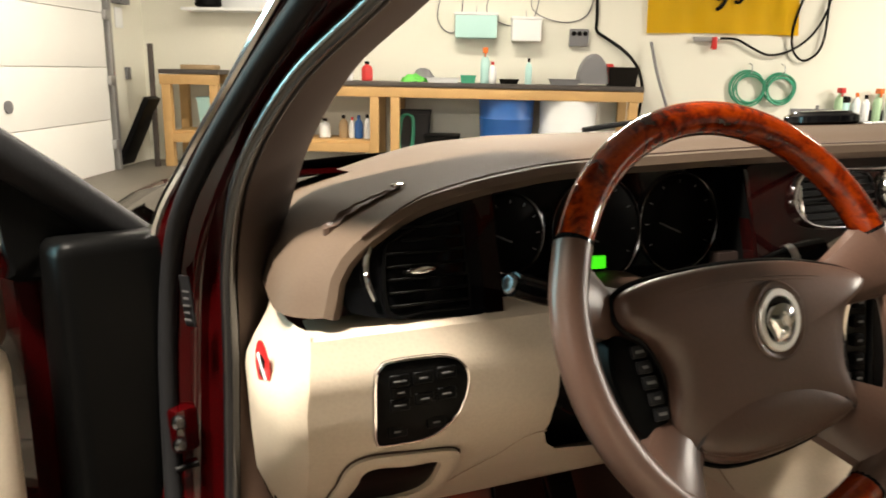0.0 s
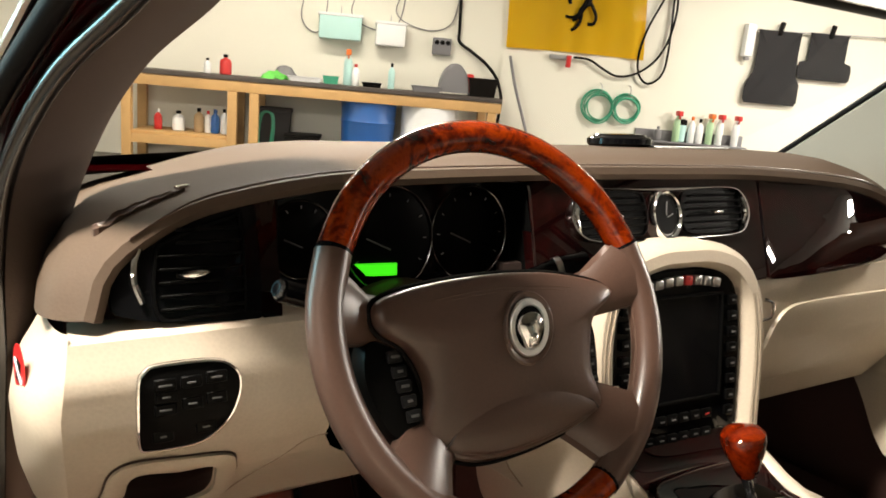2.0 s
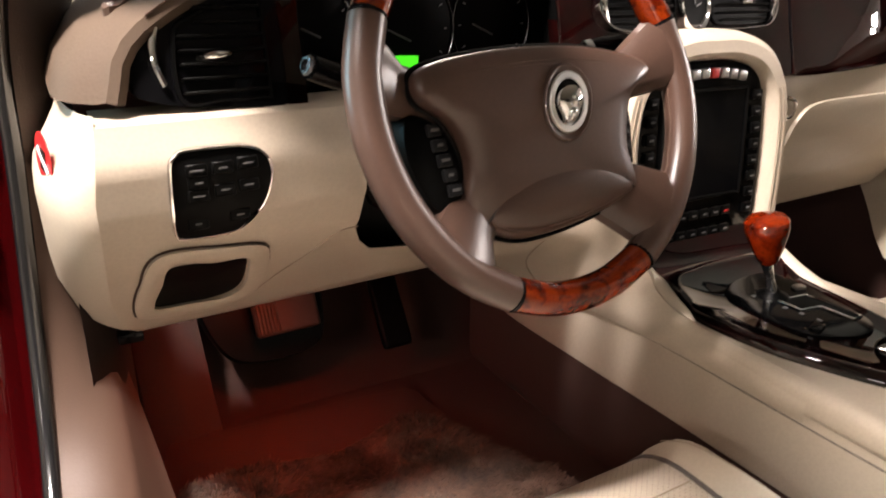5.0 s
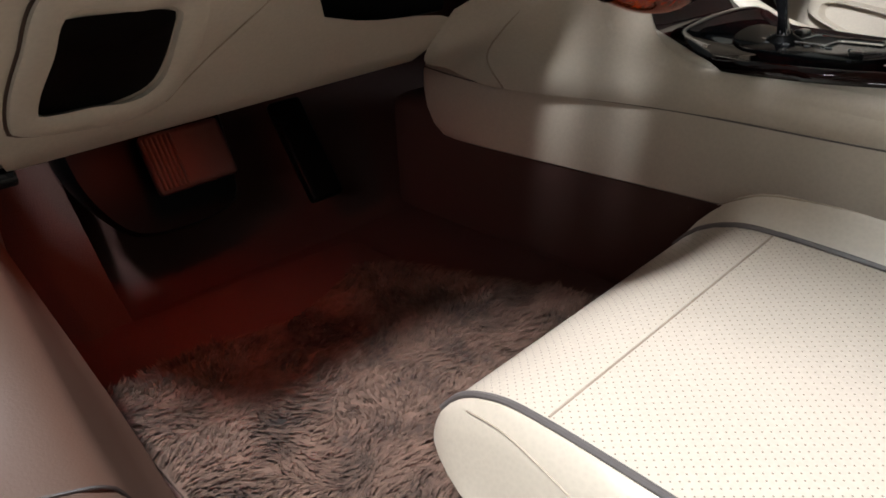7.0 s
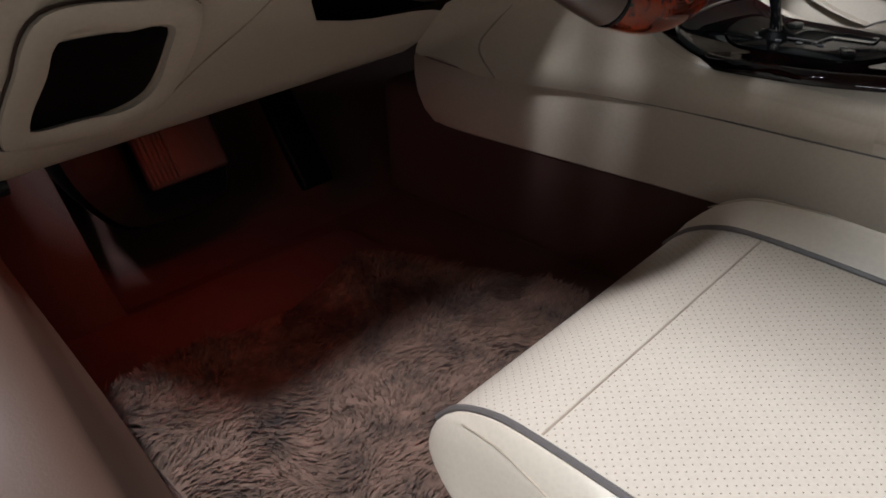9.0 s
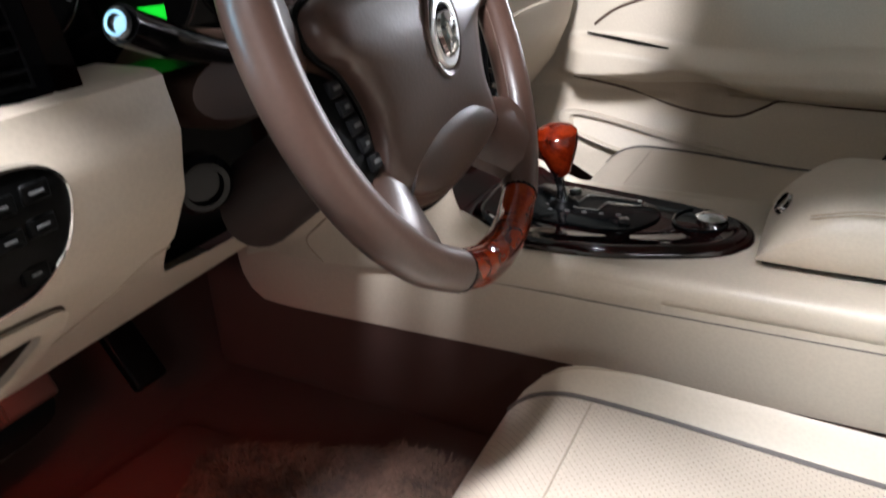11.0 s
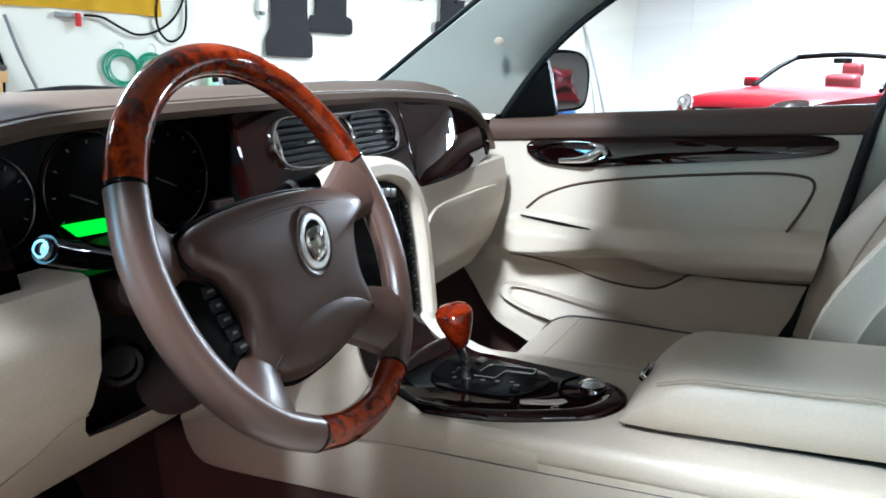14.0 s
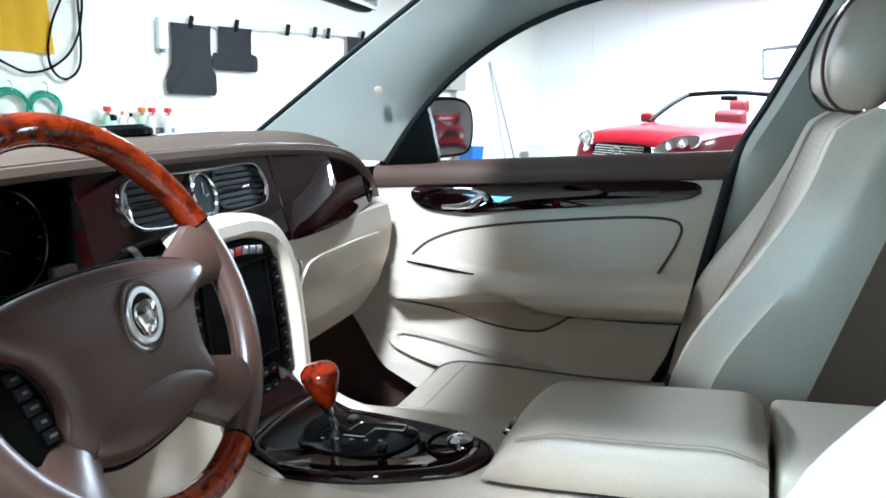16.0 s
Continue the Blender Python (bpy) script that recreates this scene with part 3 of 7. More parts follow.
clock = part("clock", dome([(0.003 + 0.029 * math.cos(a), 0.957 + 0.036 * math.sin(a)) for a in np.linspace(0, 2 * np.pi, 16, endpoint=False)], fascia, [(1, 0.0), (1, 0.011), (0.92, 0.015), (0.85, 0.013), (0.82, 0.009), (0.4, 0.009)], n=40), CHROME, dash, "oval analogue clock with chrome bezel")
part("clock_face", dome([(0.003 + 0.022 * math.cos(a), 0.958 + 0.028 * math.sin(a)) for a in np.linspace(0, 2 * np.pi, 16, endpoint=False)], fascia, [(1, 0.008), (1, 0.0105), (0.4, 0.0105)], n=32), BLACK, clock)
part("clock_hand", box(0.002, 0.001, 0.02, pose(*fascia(0.003, 0.966, 0.0118), -14, 12, 3), 0.0004, 1), INK, clock)
part("clock_hand", box(0.002, 0.001, 0.014, pose(*fascia(0.009, 0.956, 0.0118), -14, 75, 3), 0.0004, 1), INK, clock)
# cream knee panel under the wheel
XL = ([0.575, 0.597, 0.61, 0.66, 0.712, 0.80, 0.868, 0.91], [-0.74, -0.752, -0.762, -0.772, -0.775, -0.777, -0.768, -0.764])
XR = ([0.575, 0.597, 0.64, 0.65, 0.655, 0.66, 0.676, 0.70, 0.727, 0.80, 0.868], [-0.262, -0.262, -0.265, -0.30, -0.36, -0.41, -0.475, -0.500, -0.515, -0.512, -0.506])
rows = []
for z in list(np.linspace(0.580, 0.73, 26)) + list(np.linspace(0.74, 0.868, 14)):
    a, b = np.interp(z, *XL), np.interp(z, *XR)
    rows.append([knee(x, z) for x in a + (b - a) * np.linspace(0, 1, 30)])
rows.append([(x, y + 0.008, 0.872) for x, y, z in rows[-1]])
rows.append([(x, y + 0.06, 0.873) for x, y, z in rows[-1]])
rows.insert(0, [(x, y + 0.03, 0.574) for x, y, z in rows[0]])
rows.insert(0, [(x, y + 0.10, 0.59) for x, y, z in rows[0]])
part("knee_panel", loft(rows), CREAM, dash, "cream leather-grained lower panel")
part("panel_seam", tube([knee(x, z, 0.0006) for x, z in [(-0.512, 0.728), (-0.535, 0.724), (-0.56, 0.695), (-0.59, 0.655), (-0.615, 0.62)]], 0.0008, 6), TAN, dash)
rows = []
for z in np.linspace(0.597, 0.878, 18):
    a = np.interp(z, *XL)
    y = knee(a, z)[1]
    k = 1 - 0.55 * float(step(0.80, 0.878, z))
    rows.append([(a, y, z), (a - 0.010 * k, y + 0.006, z), (a - 0.024 * k, y + 0.025, z), (a - 0.037 * k, y + 0.06, z), (a - 0.046 * k, y + 0.11, z), (a - 0.046 * k, max(y + 0.14, 0.37), z)])
part("end_cap", loft(rows), CREAM, dash, "cream end cap of the dashboard")
STICK = lambda u, v, o: (-0.8095 - 0.26 * u - o, 0.232 + 0.97 * u - 0.3 * o, 0.832 + v)
stick = part("warning_sticker", dome([(0.020 * math.cos(a), 0.027 * math.sin(a)) for a in np.linspace(0, 2 * np.pi, 16, endpoint=False)], STICK, [(1, 0.0), (1, 0.001), (0.5, 0.001)], n=32), REDP, dash, "round red warning sticker")
part("sticker_figure", box(0.001, 0.012, 0.022, pose(-0.8108, 0.2317, 0.832, 20, 0, 15), 0), BLACK, stick)
part("sticker_bar", box(0.001, 0.005, 0.030, pose(-0.8113, 0.2315, 0.832, -40, 0, 15), 0), WHITEP, stick)
# switch panel
SW = [(-0.713, 0.825), (-0.707, 0.839), (-0.694, 0.844), (-0.642, 0.843), (-0.621, 0.833), (-0.615, 0.812), (-0.625, 0.781), (-0.651, 0.754), (-0.700, 0.752), (-0.713, 0.763)]
switch = part("switch_panel", dome(SW, knee, [(1, -0.01), (1, 0.0025), (0.97, 0.003), (0.4, 0.003)], n=60), BLACK, dash, "black switch panel with chrome rim")
part("chrome_rim", rim(SW, knee, 0.0035, 0.0048, 60), CHROME, switch)
for bx, bz, bw in ((-0.688, 0.824, 0.012), (-0.664, 0.824, 0.008), (-0.640, 0.826, 0.010), (-0.687, 0.812, 0.007), (-0.688, 0.799, 0.011), (-0.663, 0.802, 0.008), (-0.640, 0.804, 0.009), (-0.690, 0.770, 0.006), (-0.650, 0.774, 0.007)):
    key = part("button", box(0.020, 0.003, 0.012, pose(*knee(bx, bz, 0.0035), -2, 0, 3), 0.001, 1), BLACK, switch)
    part("marking", box(bw, 0.001, 0.0014, pose(*knee(bx, bz, 0.0055), 0, 0, 3), 0), INK, key)
# coin pocket: padded frame round a flat black plate that paints its inner shade
POCKET = [(-0.728, 0.738), (-0.66, 0.735), (-0.622, 0.727), (-0.612, 0.705), (-0.606, 0.652), (-0.622, 0.622), (-0.66, 0.612), (-0.735, 0.622), (-0.748, 0.640), (-0.745, 0.69)]
# Dark bead paints the shading along the frame's edge; no groove is there.
part("pocket_edge_shade", rim([(-0.678 + (x + 0.678) * 1.035, 0.676 + (z - 0.676) * 1.035) for x, z in POCKET], knee, 0.003, 0.0016, 60), TRIM, dash)
part("pocket_frame", rim(POCKET, knee, 0.022, 0.012, 60), CREAM, dash, "padded cream frame of the coin pocket")
part("pocket_shade", dome([(-0.722, 0.712), (-0.68, 0.712), (-0.642, 0.708), (-0.637, 0.695), (-0.634, 0.660), (-0.645, 0.642), (-0.68, 0.636), (-0.722, 0.640), (-0.729, 0.655), (-0.728, 0.695)], knee, [(1.06, 0.001), (0.97, 0.0015), (0.5, 0.0015)], n=48), BLACK, dash, "black plate for the shade in the coin pocket")
# passenger side: cream lower dash and glovebox lid
rows = [[glove(x, z) for x in np.linspace(0.14, 0.71, 24)] for z in np.linspace(0.585, 0.852, 22)]
rows.append([(x, y + 0.05, 0.856) for x, y, z in rows[-1]])
rows.insert(0, [(x, y + 0.15, 0.60) for x, y, z in rows[0]])
part("lower_panel", loft(rows), CREAM, dash, "cream lower panel on the passenger side")
LID = [(0.250, 0.735), (0.262, 0.775), (0.300, 0.800), (0.43, 0.803), (0.60, 0.800), (0.640, 0.790), (0.640, 0.765), (0.55, 0.710), (0.40, 0.662), (0.262, 0.645), (0.248, 0.665)]
part("glovebox_lid", dome(LID, glove, [(1, -0.004), (1, 0.002), (0.985, 0.006), (0.9, 0.007), (0.4, 0.007)], n=72), CREAM, dash, "cream padded glovebox lid")
part("bag_hook", tube([glove(0.222, 0.815, 0.004), glove(0.232, 0.808, 0.012), glove(0.232, 0.788, 0.012), glove(0.222, 0.780, 0.004)], 0.003, 8), CHROME, dash)

# ---- centre stack ----
centre = thing("centre_stack", "black control stack framed by a cream leather arch", "control panel")
PANEL = mirror([(0.0, 0.886), (0.07, 0.884), (0.100, 0.868), (0.116, 0.83), (0.121, 0.77), (0.120, 0.69), (0.115, 0.62), (0.077, 0.615), (0.0, 0.613)])
part("panel", dome(PANEL, stack, [(1, -0.03), (1, 0.0), (0.97, 0.004), (0.5, 0.004)], (0, 0.76), 80), GLOSS, centre, "gloss black panel")
part("backing", box(0.28, 0.02, 0.13, pose(-0.12, 0.262, 0.835), 0.004), DARK_TRIM, centre, "dark brown backing beside the column")
part("screen_frame", rim([(-0.080, 0.70), (-0.082, 0.77), (-0.080, 0.842), (-0.072, 0.848), (0, 0.85), (0.072, 0.848), (0.080, 0.842), (0.082, 0.77), (0.080, 0.70), (0.072, 0.695), (0, 0.694), (-0.072, 0.695)], stack, 0.005, 0.0085, 72), BLACK, centre)
part("screen", dome([(-0.076, 0.704), (-0.077, 0.77), (-0.076, 0.838), (-0.068, 0.844), (0, 0.845), (0.068, 0.844), (0.076, 0.838), (0.077, 0.77), (0.076, 0.704), (0.068, 0.699), (0, 0.698), (-0.068, 0.699)], stack, [(1, 0.0), (1, 0.0055), (0.5, 0.0055)], n=72), GLOSS, centre, "dark touch screen")
ARCH = [(0.134, 0.625), (0.137, 0.66), (0.141, 0.72), (0.141, 0.79), (0.131, 0.845), (0.098, 0.885), (0.048, 0.902), (0, 0.904)]
ARCH = curve(ARCH + [(-x, z) for x, z in reversed(ARCH[:-1])], 80)
rows = []
for i, q in enumerate(ARCH):
    d = ARCH[min(i + 1, len(ARCH) - 1)] - ARCH[max(i - 1, 0)]
    nrm = np.array([d[1], -d[0]]) / np.linalg.norm(d)
    rows.append([stack(*(q + nrm * w), o) for w, o in ((0.021, -0.08), (0.021, 0.002), (0.018, 0.012), (0.009, 0.020), (-0.007, 0.020), (-0.015, 0.013), (-0.018, 0.002), (-0.018, -0.02))])
part("arch", loft(rows), CREAM, centre, "stitched cream leather arch")
for s in (-1, 1):
    part("arch_leg", tube([stack(s * 0.1300, 0.645, 0.003), stack(s * 0.126, 0.620, 0.010), (s * 0.122, 0.140, 0.603), (s * 0.120, 0.095, 0.588), (s * 0.118, 0.03, 0.578)], [0.0195, 0.019, 0.017, 0.013, 0.008], 14), CREAM, centre, "cream leather foot of the arch")
    for shift in (-0.004, 0.004):
        part("stitching", tube([stack(s * (x + shift), z, 0.0203) for x, z in [(0.137, 0.64), (0.138, 0.68), (0.141, 0.72), (0.141, 0.79), (0.131, 0.845)]], 0.0008, 6), TAN, centre)
for k in range(8):
    x = -0.063 + 0.018 * k
    part("button", box(0.0155, 0.008, 0.014, pose(*stack(x, 0.8695 - 1.6 * x * x, 0.007), 0, (k - 3.5) * 2, 0), 0.003), REDP if k == 4 else SILVER, centre, "red hazard button" if k == 4 else "silver button")
for s in (-1, 1):
    for k in range(8):
        at = (s * (0.099 + 0.002 * math.sin(k * 0.5)), 0.835 - 0.0235 * k)
        key = part("button", box(0.017, 0.007, 0.015, pose(*stack(*at, 0.006)), 0.003), BLACK, centre)
        part("marking", box(0.007, 0.001, 0.0025, pose(*stack(*at, 0.0102)), 0), INK, key)
for k in range(6):
    for z, h in ((0.672, 0.014), (0.645, 0.012)):
        key = part("button", box(0.0185, 0.006, h, pose(*stack(-0.054 + 0.0215 * k, z, 0.006)), 0.002), BLACK, centre)
        part("marking", box(0.007, 0.001, 0.0022, pose(*stack(-0.054 + 0.0215 * k, z, 0.0098)), 0), REDP if (k, z) == (5, 0.672) else INK, key)

# ---- centre console ----
console = thing("centre_console", "cream leather centre console with dark veneer top", "centre console")
SIDE = [(0.515, 0.50), (0.50, 0.455), (0.46, 0.434), (0.27, 0.437), (0.0, 0.445), (-0.5, 0.45), (-0.80, 0.45), (-0.82, 0.47), (-0.82, 0.560), (-0.80, 0.572), (-0.3, 0.572), (0.06, 0.572), (0.12, 0.574), (0.20, 0.577), (0.30, 0.578), (0.45, 0.574), (0.505, 0.55)]


def side(y, z, o=0.0):
    return (-0.140 - o, y, z)


part("left_side", dome(SIDE, side, [(1, -0.02), (1, -0.006), (0.99, 0.0), (0.97, 0.002), (0.8, 0.002), (0.5, 0.002)], (0.05, 0.54), 110), CREAM, console, "cream leather console side")
part("side_crease", tube([side(y, z, 0.0008) for y, z in [(0.505, 0.535), (0.373, 0.528), (0.107, 0.541), (-0.10, 0.542), (-0.5, 0.545), (-0.8, 0.545)]], 0.0017, 6), PIPING, console)
# smooth cheek that sweeps from the console's side up to the stack and out to the knee panel
LOW = curve([(-0.1425, -0.12, 0.5445), (-0.143, -0.03, 0.5440), (-0.1435, 0.06, 0.5430), (-0.145, 0.14, 0.5405), (-0.147, 0.22, 0.5360), (-0.152, 0.29, 0.5320), (-0.167, 0.36, 0.535), (-0.205, 0.388, 0.560), (-0.262, 0.372, 0.586), (-0.268, 0.31, 0.65)], 60)
HIGH_EDGE = curve([(-0.136, -0.12, 0.587), (-0.138, -0.03, 0.588), (-0.139, 0.035, 0.588), (-0.140, 0.08, 0.593), (-0.140, 0.112, 0.605), (-0.141, 0.126, 0.618), (-0.142, 0.134, 0.634), (-0.144, 0.140, 0.655), (-0.148, 0.146, 0.70), (-0.152, 0.152, 0.75)], 60)


def cheek(i, f, o=0.0):
    p = LOW[i] * (1 - f) + HIGH_EDGE[i] * f
    return (p[0] - 0.006 * math.sin(math.pi * f) - o, p[1], p[2])


rows = [[cheek(i, f) for f in np.linspace(0, 0.94, 12)] + [tuple(HIGH_EDGE[i] + (0.004, 0.0, 0.001)), tuple(HIGH_EDGE[i] + (0.014, 0.004, -0.002))] for i in range(60)]
part("cheek", loft(rows), CREAM, console, "smooth cream leather cheek below the stack")
part("side_crease", tube([cheek(39, 0.02, 0.0006), cheek(45, 0.22, 0.0006), cheek(50, 0.42, 0.0006), cheek(55, 0.62, 0.0006)], 0.0012, 6), TAN, console)
part("right_side", box(0.03, 1.32, 0.17, pose(0.125, -0.16, 0.505), 0.012), CREAM, console)
part("deck", box(0.277, 1.18, 0.040, pose(-0.006, -0.23, 0.568), 0.0185, 5), CREAM, console, "cream leather console deck")
part("tunnel", box(0.26, 1.4, 0.2, pose(-0.01, -0.1, 0.38), 0.03, 3), CARPET, console, "dark carpeted tunnel")
DECK = lambda x, y, o: (x, y, 0.586 + o + 0.35 * max(0.0, y - 0.07))
PLATE = [(-0.106, 0.125), (-0.121, 0.075), (-0.124, 0.03), (-0.118, -0.03), (-0.104, -0.080), (-0.070, -0.155), (-0.040, -0.183), (-0.005, -0.193), (0.028, -0.180), (0.055, -0.12), (0.072, -0.05), (0.086, 0.03), (0.096, 0.10), (0.10, 0.125), (0.06, 0.135), (0.0, 0.138), (-0.06, 0.135)]
part("veneer_top", dome(PLATE, DECK, [(1.025, 0.0), (1.025, 0.003), (1.01, 0.009), (0.975, 0.0135), (0.94, 0.0150), (0.90, 0.0140), (0.86, 0.0110), (0.5, 0.010)], (-0.01, 0.0), 90), VENEER, console, "dark lacquered burr veneer plate")
part("plate_rim", tube([DECK(x, y, 0.003) for x, y in PLATE], 0.0018, 6, True, 110), CHROME, console)
# the veneer rises to the stack
rows = []
for u in np.linspace(0, 1, 10):
    y, z = 0.115 + 0.075 * u**0.8, 0.602 + 0.045 * u**1.6
    w = 0.108 + 0.012 * u
    rows.append([(-w + 2 * w * v - 0.008 * (1 - u), y + 0.02 * math.sin(math.pi * v) * (1 - u), z + 0.006 * math.sin(math.pi * v)) for v in np.linspace(0, 1, 14)])
part("veneer_ramp", loft(rows), VENEER, console, "dark veneer ramp below the stack")
GATE = [(-0.050, 0.078), (-0.060, 0.02), (-0.055, -0.045), (-0.02, -0.075), (0.02, -0.080), (0.048, -0.055), (0.062, 0.0), (0.072, 0.06), (0.05, 0.09), (0.0, 0.095)]
gate = part("shift_gate", dome(GATE, DECK, [(1, 0.008), (1, 0.013), (0.95, 0.014), (0.5, 0.014)], n=60), GLOSS, console, "gloss black shift gate")
SLOT = [(-0.010, 0.070), (0.010, 0.070), (0.010, 0.028), (0.040, 0.024), (0.044, -0.050), (0.026, -0.052), (0.024, -0.008), (-0.008, -0.004)]
SLOT = [p for a, b in zip(SLOT, SLOT[1:] + SLOT[:1]) for p in (a, tuple(np.array(a) * 0.9 + np.array(b) * 0.1), tuple(np.array(a) * 0.1 + np.array(b) * 0.9))]
part("gate_slot", tube([(x, y, 0.6012) for x, y in SLOT], 0.0016, 6, True, 90), CHROME, gate, "chrome edge of the stepped shift slot")
part("slot_floor", dome(SLOT, lambda x, y, o: (x, y, 0.6004 + o), [(1, 0.0), (0.9, 0.0), (0.5, 0.0)], (0.015, 0.01), 60), BLACK, gate)
for k in range(5):
    part("marking", box(0.005, 0.006, 0.0008, pose(-0.024 + 0.003 * k, 0.055 - 0.022 * k, 0.6008), 0), INK, gate)
part("gate_button", box(0.022, 0.014, 0.006, pose(-0.034, -0.046, 0.6015, 0, 0, 20), 0.003), GLOSS, gate)
part("gate_button", box(0.016, 0.012, 0.006, pose(0.052, 0.045, 0.6015, 0, 0, -15), 0.003), SILVER, gate)
ASH = [(0.012 + 0.038 * math.cos(a), -0.130 + 0.032 * math.sin(a)) for a in np.linspace(0, 2 * np.pi, 14, endpoint=False)]
tray = part("ashtray", dome(ASH, DECK, [(1.05, 0.009), (1.05, 0.013), (0.97, 0.014), (0.93, 0.006), (0.5, 0.005)], n=40), GLOSS, console, "small round black tray with chrome lid")
part("lid", lathe([(0.012, 0), (0.019, 0.002), (0.019, 0.007), (0.012, 0.011), (0.002, 0.012)], 24, pose(0.022, -0.142, 0.594)), CHROME, tray, "chrome lid")
# armrest box
rows = []
for u in np.linspace(0, 1, 22):
    y = -0.205 - 0.335 * u
    k = 1 - (1 - min(1, u / 0.26)) ** 2.2
    e = 1 - max(0, (u - 0.9) / 0.1) ** 3 * 0.25
    top, lo = 0.600 + (0.075 * k) * e, 0.597
    l, r = -0.078 + 0.012 * u - 0.006 * k, 0.118 + 0.01 * u
    bulge = 0.010 * k
    rows.append([(l, y, lo), (l - bulge, y, lo + 0.25 * (top - lo)), (l - bulge, y, lo + 0.6 * (top - lo)), (l + 0.004, y, lo + 0.84 * (top - lo)), (l + 0.022, y, top - 0.004), (l + 0.05, y, top), ((l + r) / 2, y, top + 0.004), (r - 0.05, y, top), (r - 0.022, y, top - 0.004), (r - 0.004, y, lo + 0.84 * (top - lo)), (r + bulge, y, lo + 0.5 * (top - lo)), (r, y, lo)])
arm = part("armrest_lid", loft(rows, True, True), CREAM, console, "padded cream leather armrest lid")
for dz in (0, 0.004):
    part("stitching", tube([(rows[i][3][0] - 0.003, rows[i][3][1], rows[i][3][2] + 0.002 + dz) for i in range(3, 22, 3)], 0.0009, 5), TAN, arm)
BUTTON = [(0.024 * math.cos(a), 0.013 * math.sin(a)) for a in np.linspace(0, 2 * np.pi, 12, endpoint=False)]
SLOPE = lambda u, v, o: (0.012 + u, -0.222 - 0.62 * v + 0.78 * o, 0.634 + 0.78 * v + 0.62 * o)
press = part("release_button", dome(BUTTON, SLOPE, [(1, -0.006), (1, 0.003), (0.85, 0.004), (0.8, 0.002)], n=30), GLOSS, arm, "black oval release button")
part("button_rim", rim(BUTTON, SLOPE, 0.003, 0.0045, 30), CHROME, press)
part("lid_gap", box(0.192, 0.325, 0.006, pose(0.023, -0.374, 0.594), 0.002), BLACK, console)
part("rear_block", box(0.24, 0.3, 0.09, pose(0.03, -0.70, 0.605), 0.015, 3), CREAM, console, "cream leather rear of the console")

lever = thing("gear_lever", "polished orange burr wood gear knob on a chrome stem", "gear lever")
part("knob", lathe([(0.007, -0.036), (0.012, -0.032), (0.017, -0.020), (0.0235, -0.002), (0.0272, 0.013), (0.0268, 0.022), (0.021, 0.0285), (0.009, 0.032), (0.001, 0.0325)], 28, pose(-0.030, 0.044, 0.686, -6, -8, 0)), KNOB, lever, "pear-shaped orange burr wood knob")
part("stem", tube([(0.0, 0.045, 0.598), (-0.010, 0.045, 0.625), (-0.025, 0.045, 0.656)], [0.009, 0.0055, 0.008], 12), CHROME, lever)
part("boot", lathe([(0.022, 0), (0.020, 0.004), (0.009, 0.010), (0.007, 0.014)], 20, pose(0.0, 0.045, 0.598)), BLACK, lever)

# ---- steering wheel ----
HUB = pose(-0.387, 0.040, 0.886, 69, 0, 6)  # its x right, y up the wheel, z to the driver
wheel = thing("steering_wheel", "brown leather steering wheel with orange burr wood arcs", "steering wheel")
RW, RT = 0.189, 0.0163


def disc(u, v, o=0.0):
    return tuple(HUB @ Vector((u, v, o)))


def pillow(u, v, o=0.0):
    """The airbag cover's plane: its lower part leans away from the driver."""
    return disc(u, v, o + 0.004 + 0.20 * min(v + 0.02, 0.03) + 0.04 * u)


def arc(a, b, r=RW, n=None):
    """Points of the wheel's rim between two angles, clockwise from the top."""
    return [disc(r * math.sin(radians(t)), r * math.cos(radians(t))) for t in np.linspace(a, b, n or max(5, int(abs(b - a) / 12)))]


JOINTS = (-64.2, 70.0, 154.3, 205.3)
for a, b in ((JOINTS[0], JOINTS[1]), (JOINTS[2], JOINTS[3])):
    part("wood_arc", tube(arc(a, b), RT, 20, n=70), WOOD, wheel, "polished orange burr wood arc")
for a, b in ((JOINTS[1] + 0.5, JOINTS[2] - 0.5), (JOINTS[3] + 0.5, 360 + JOINTS[0] - 0.5)):
    part("leather_grip", tube(arc(a, b), RT * 1.03, 20, n=60), BROWN, wheel, "smooth brown leather grip")
    part("grip_seam", tube(arc(a, b, RW - RT * 1.0), 0.0012, 6, n=60), TRIM, wheel)
for a in JOINTS:
    part("joint_ring", tube(arc(a - 0.5, a + 0.5), RT * 1.035, 20, n=3), GLOSS, wheel)
HUBLINE = [(-0.138, 0.034), (-0.10, 0.043), (-0.03, 0.047), (0.045, 0.043), (0.105, 0.030), (0.128, 0.018), (0.124, 0.008), (0.103, -0.006), (0.095, -0.031), (0.094, -0.062), (0.104, -0.092), (0.098, -0.105), (0.055, -0.118), (0.0, -0.126), (-0.05, -0.125), (-0.088, -0.108), (-0.106, -0.088), (-0.100, -0.058), (-0.103, -0.035), (-0.118, -0.010), (-0.138, 0.004), (-0.145, 0.018)]
part("airbag_pad", dome(HUBLINE, pillow, [(1.0, -0.030), (1.0, -0.006), (0.992, 0.001), (0.975, 0.0055), (0.94, 0.0085), (0.8, 0.011), (0.6, 0.0125), (0.4, 0.013), (0.2, 0.013)], (-0.005, -0.035), 130), BROWN, wheel, "brown leather airbag cover")
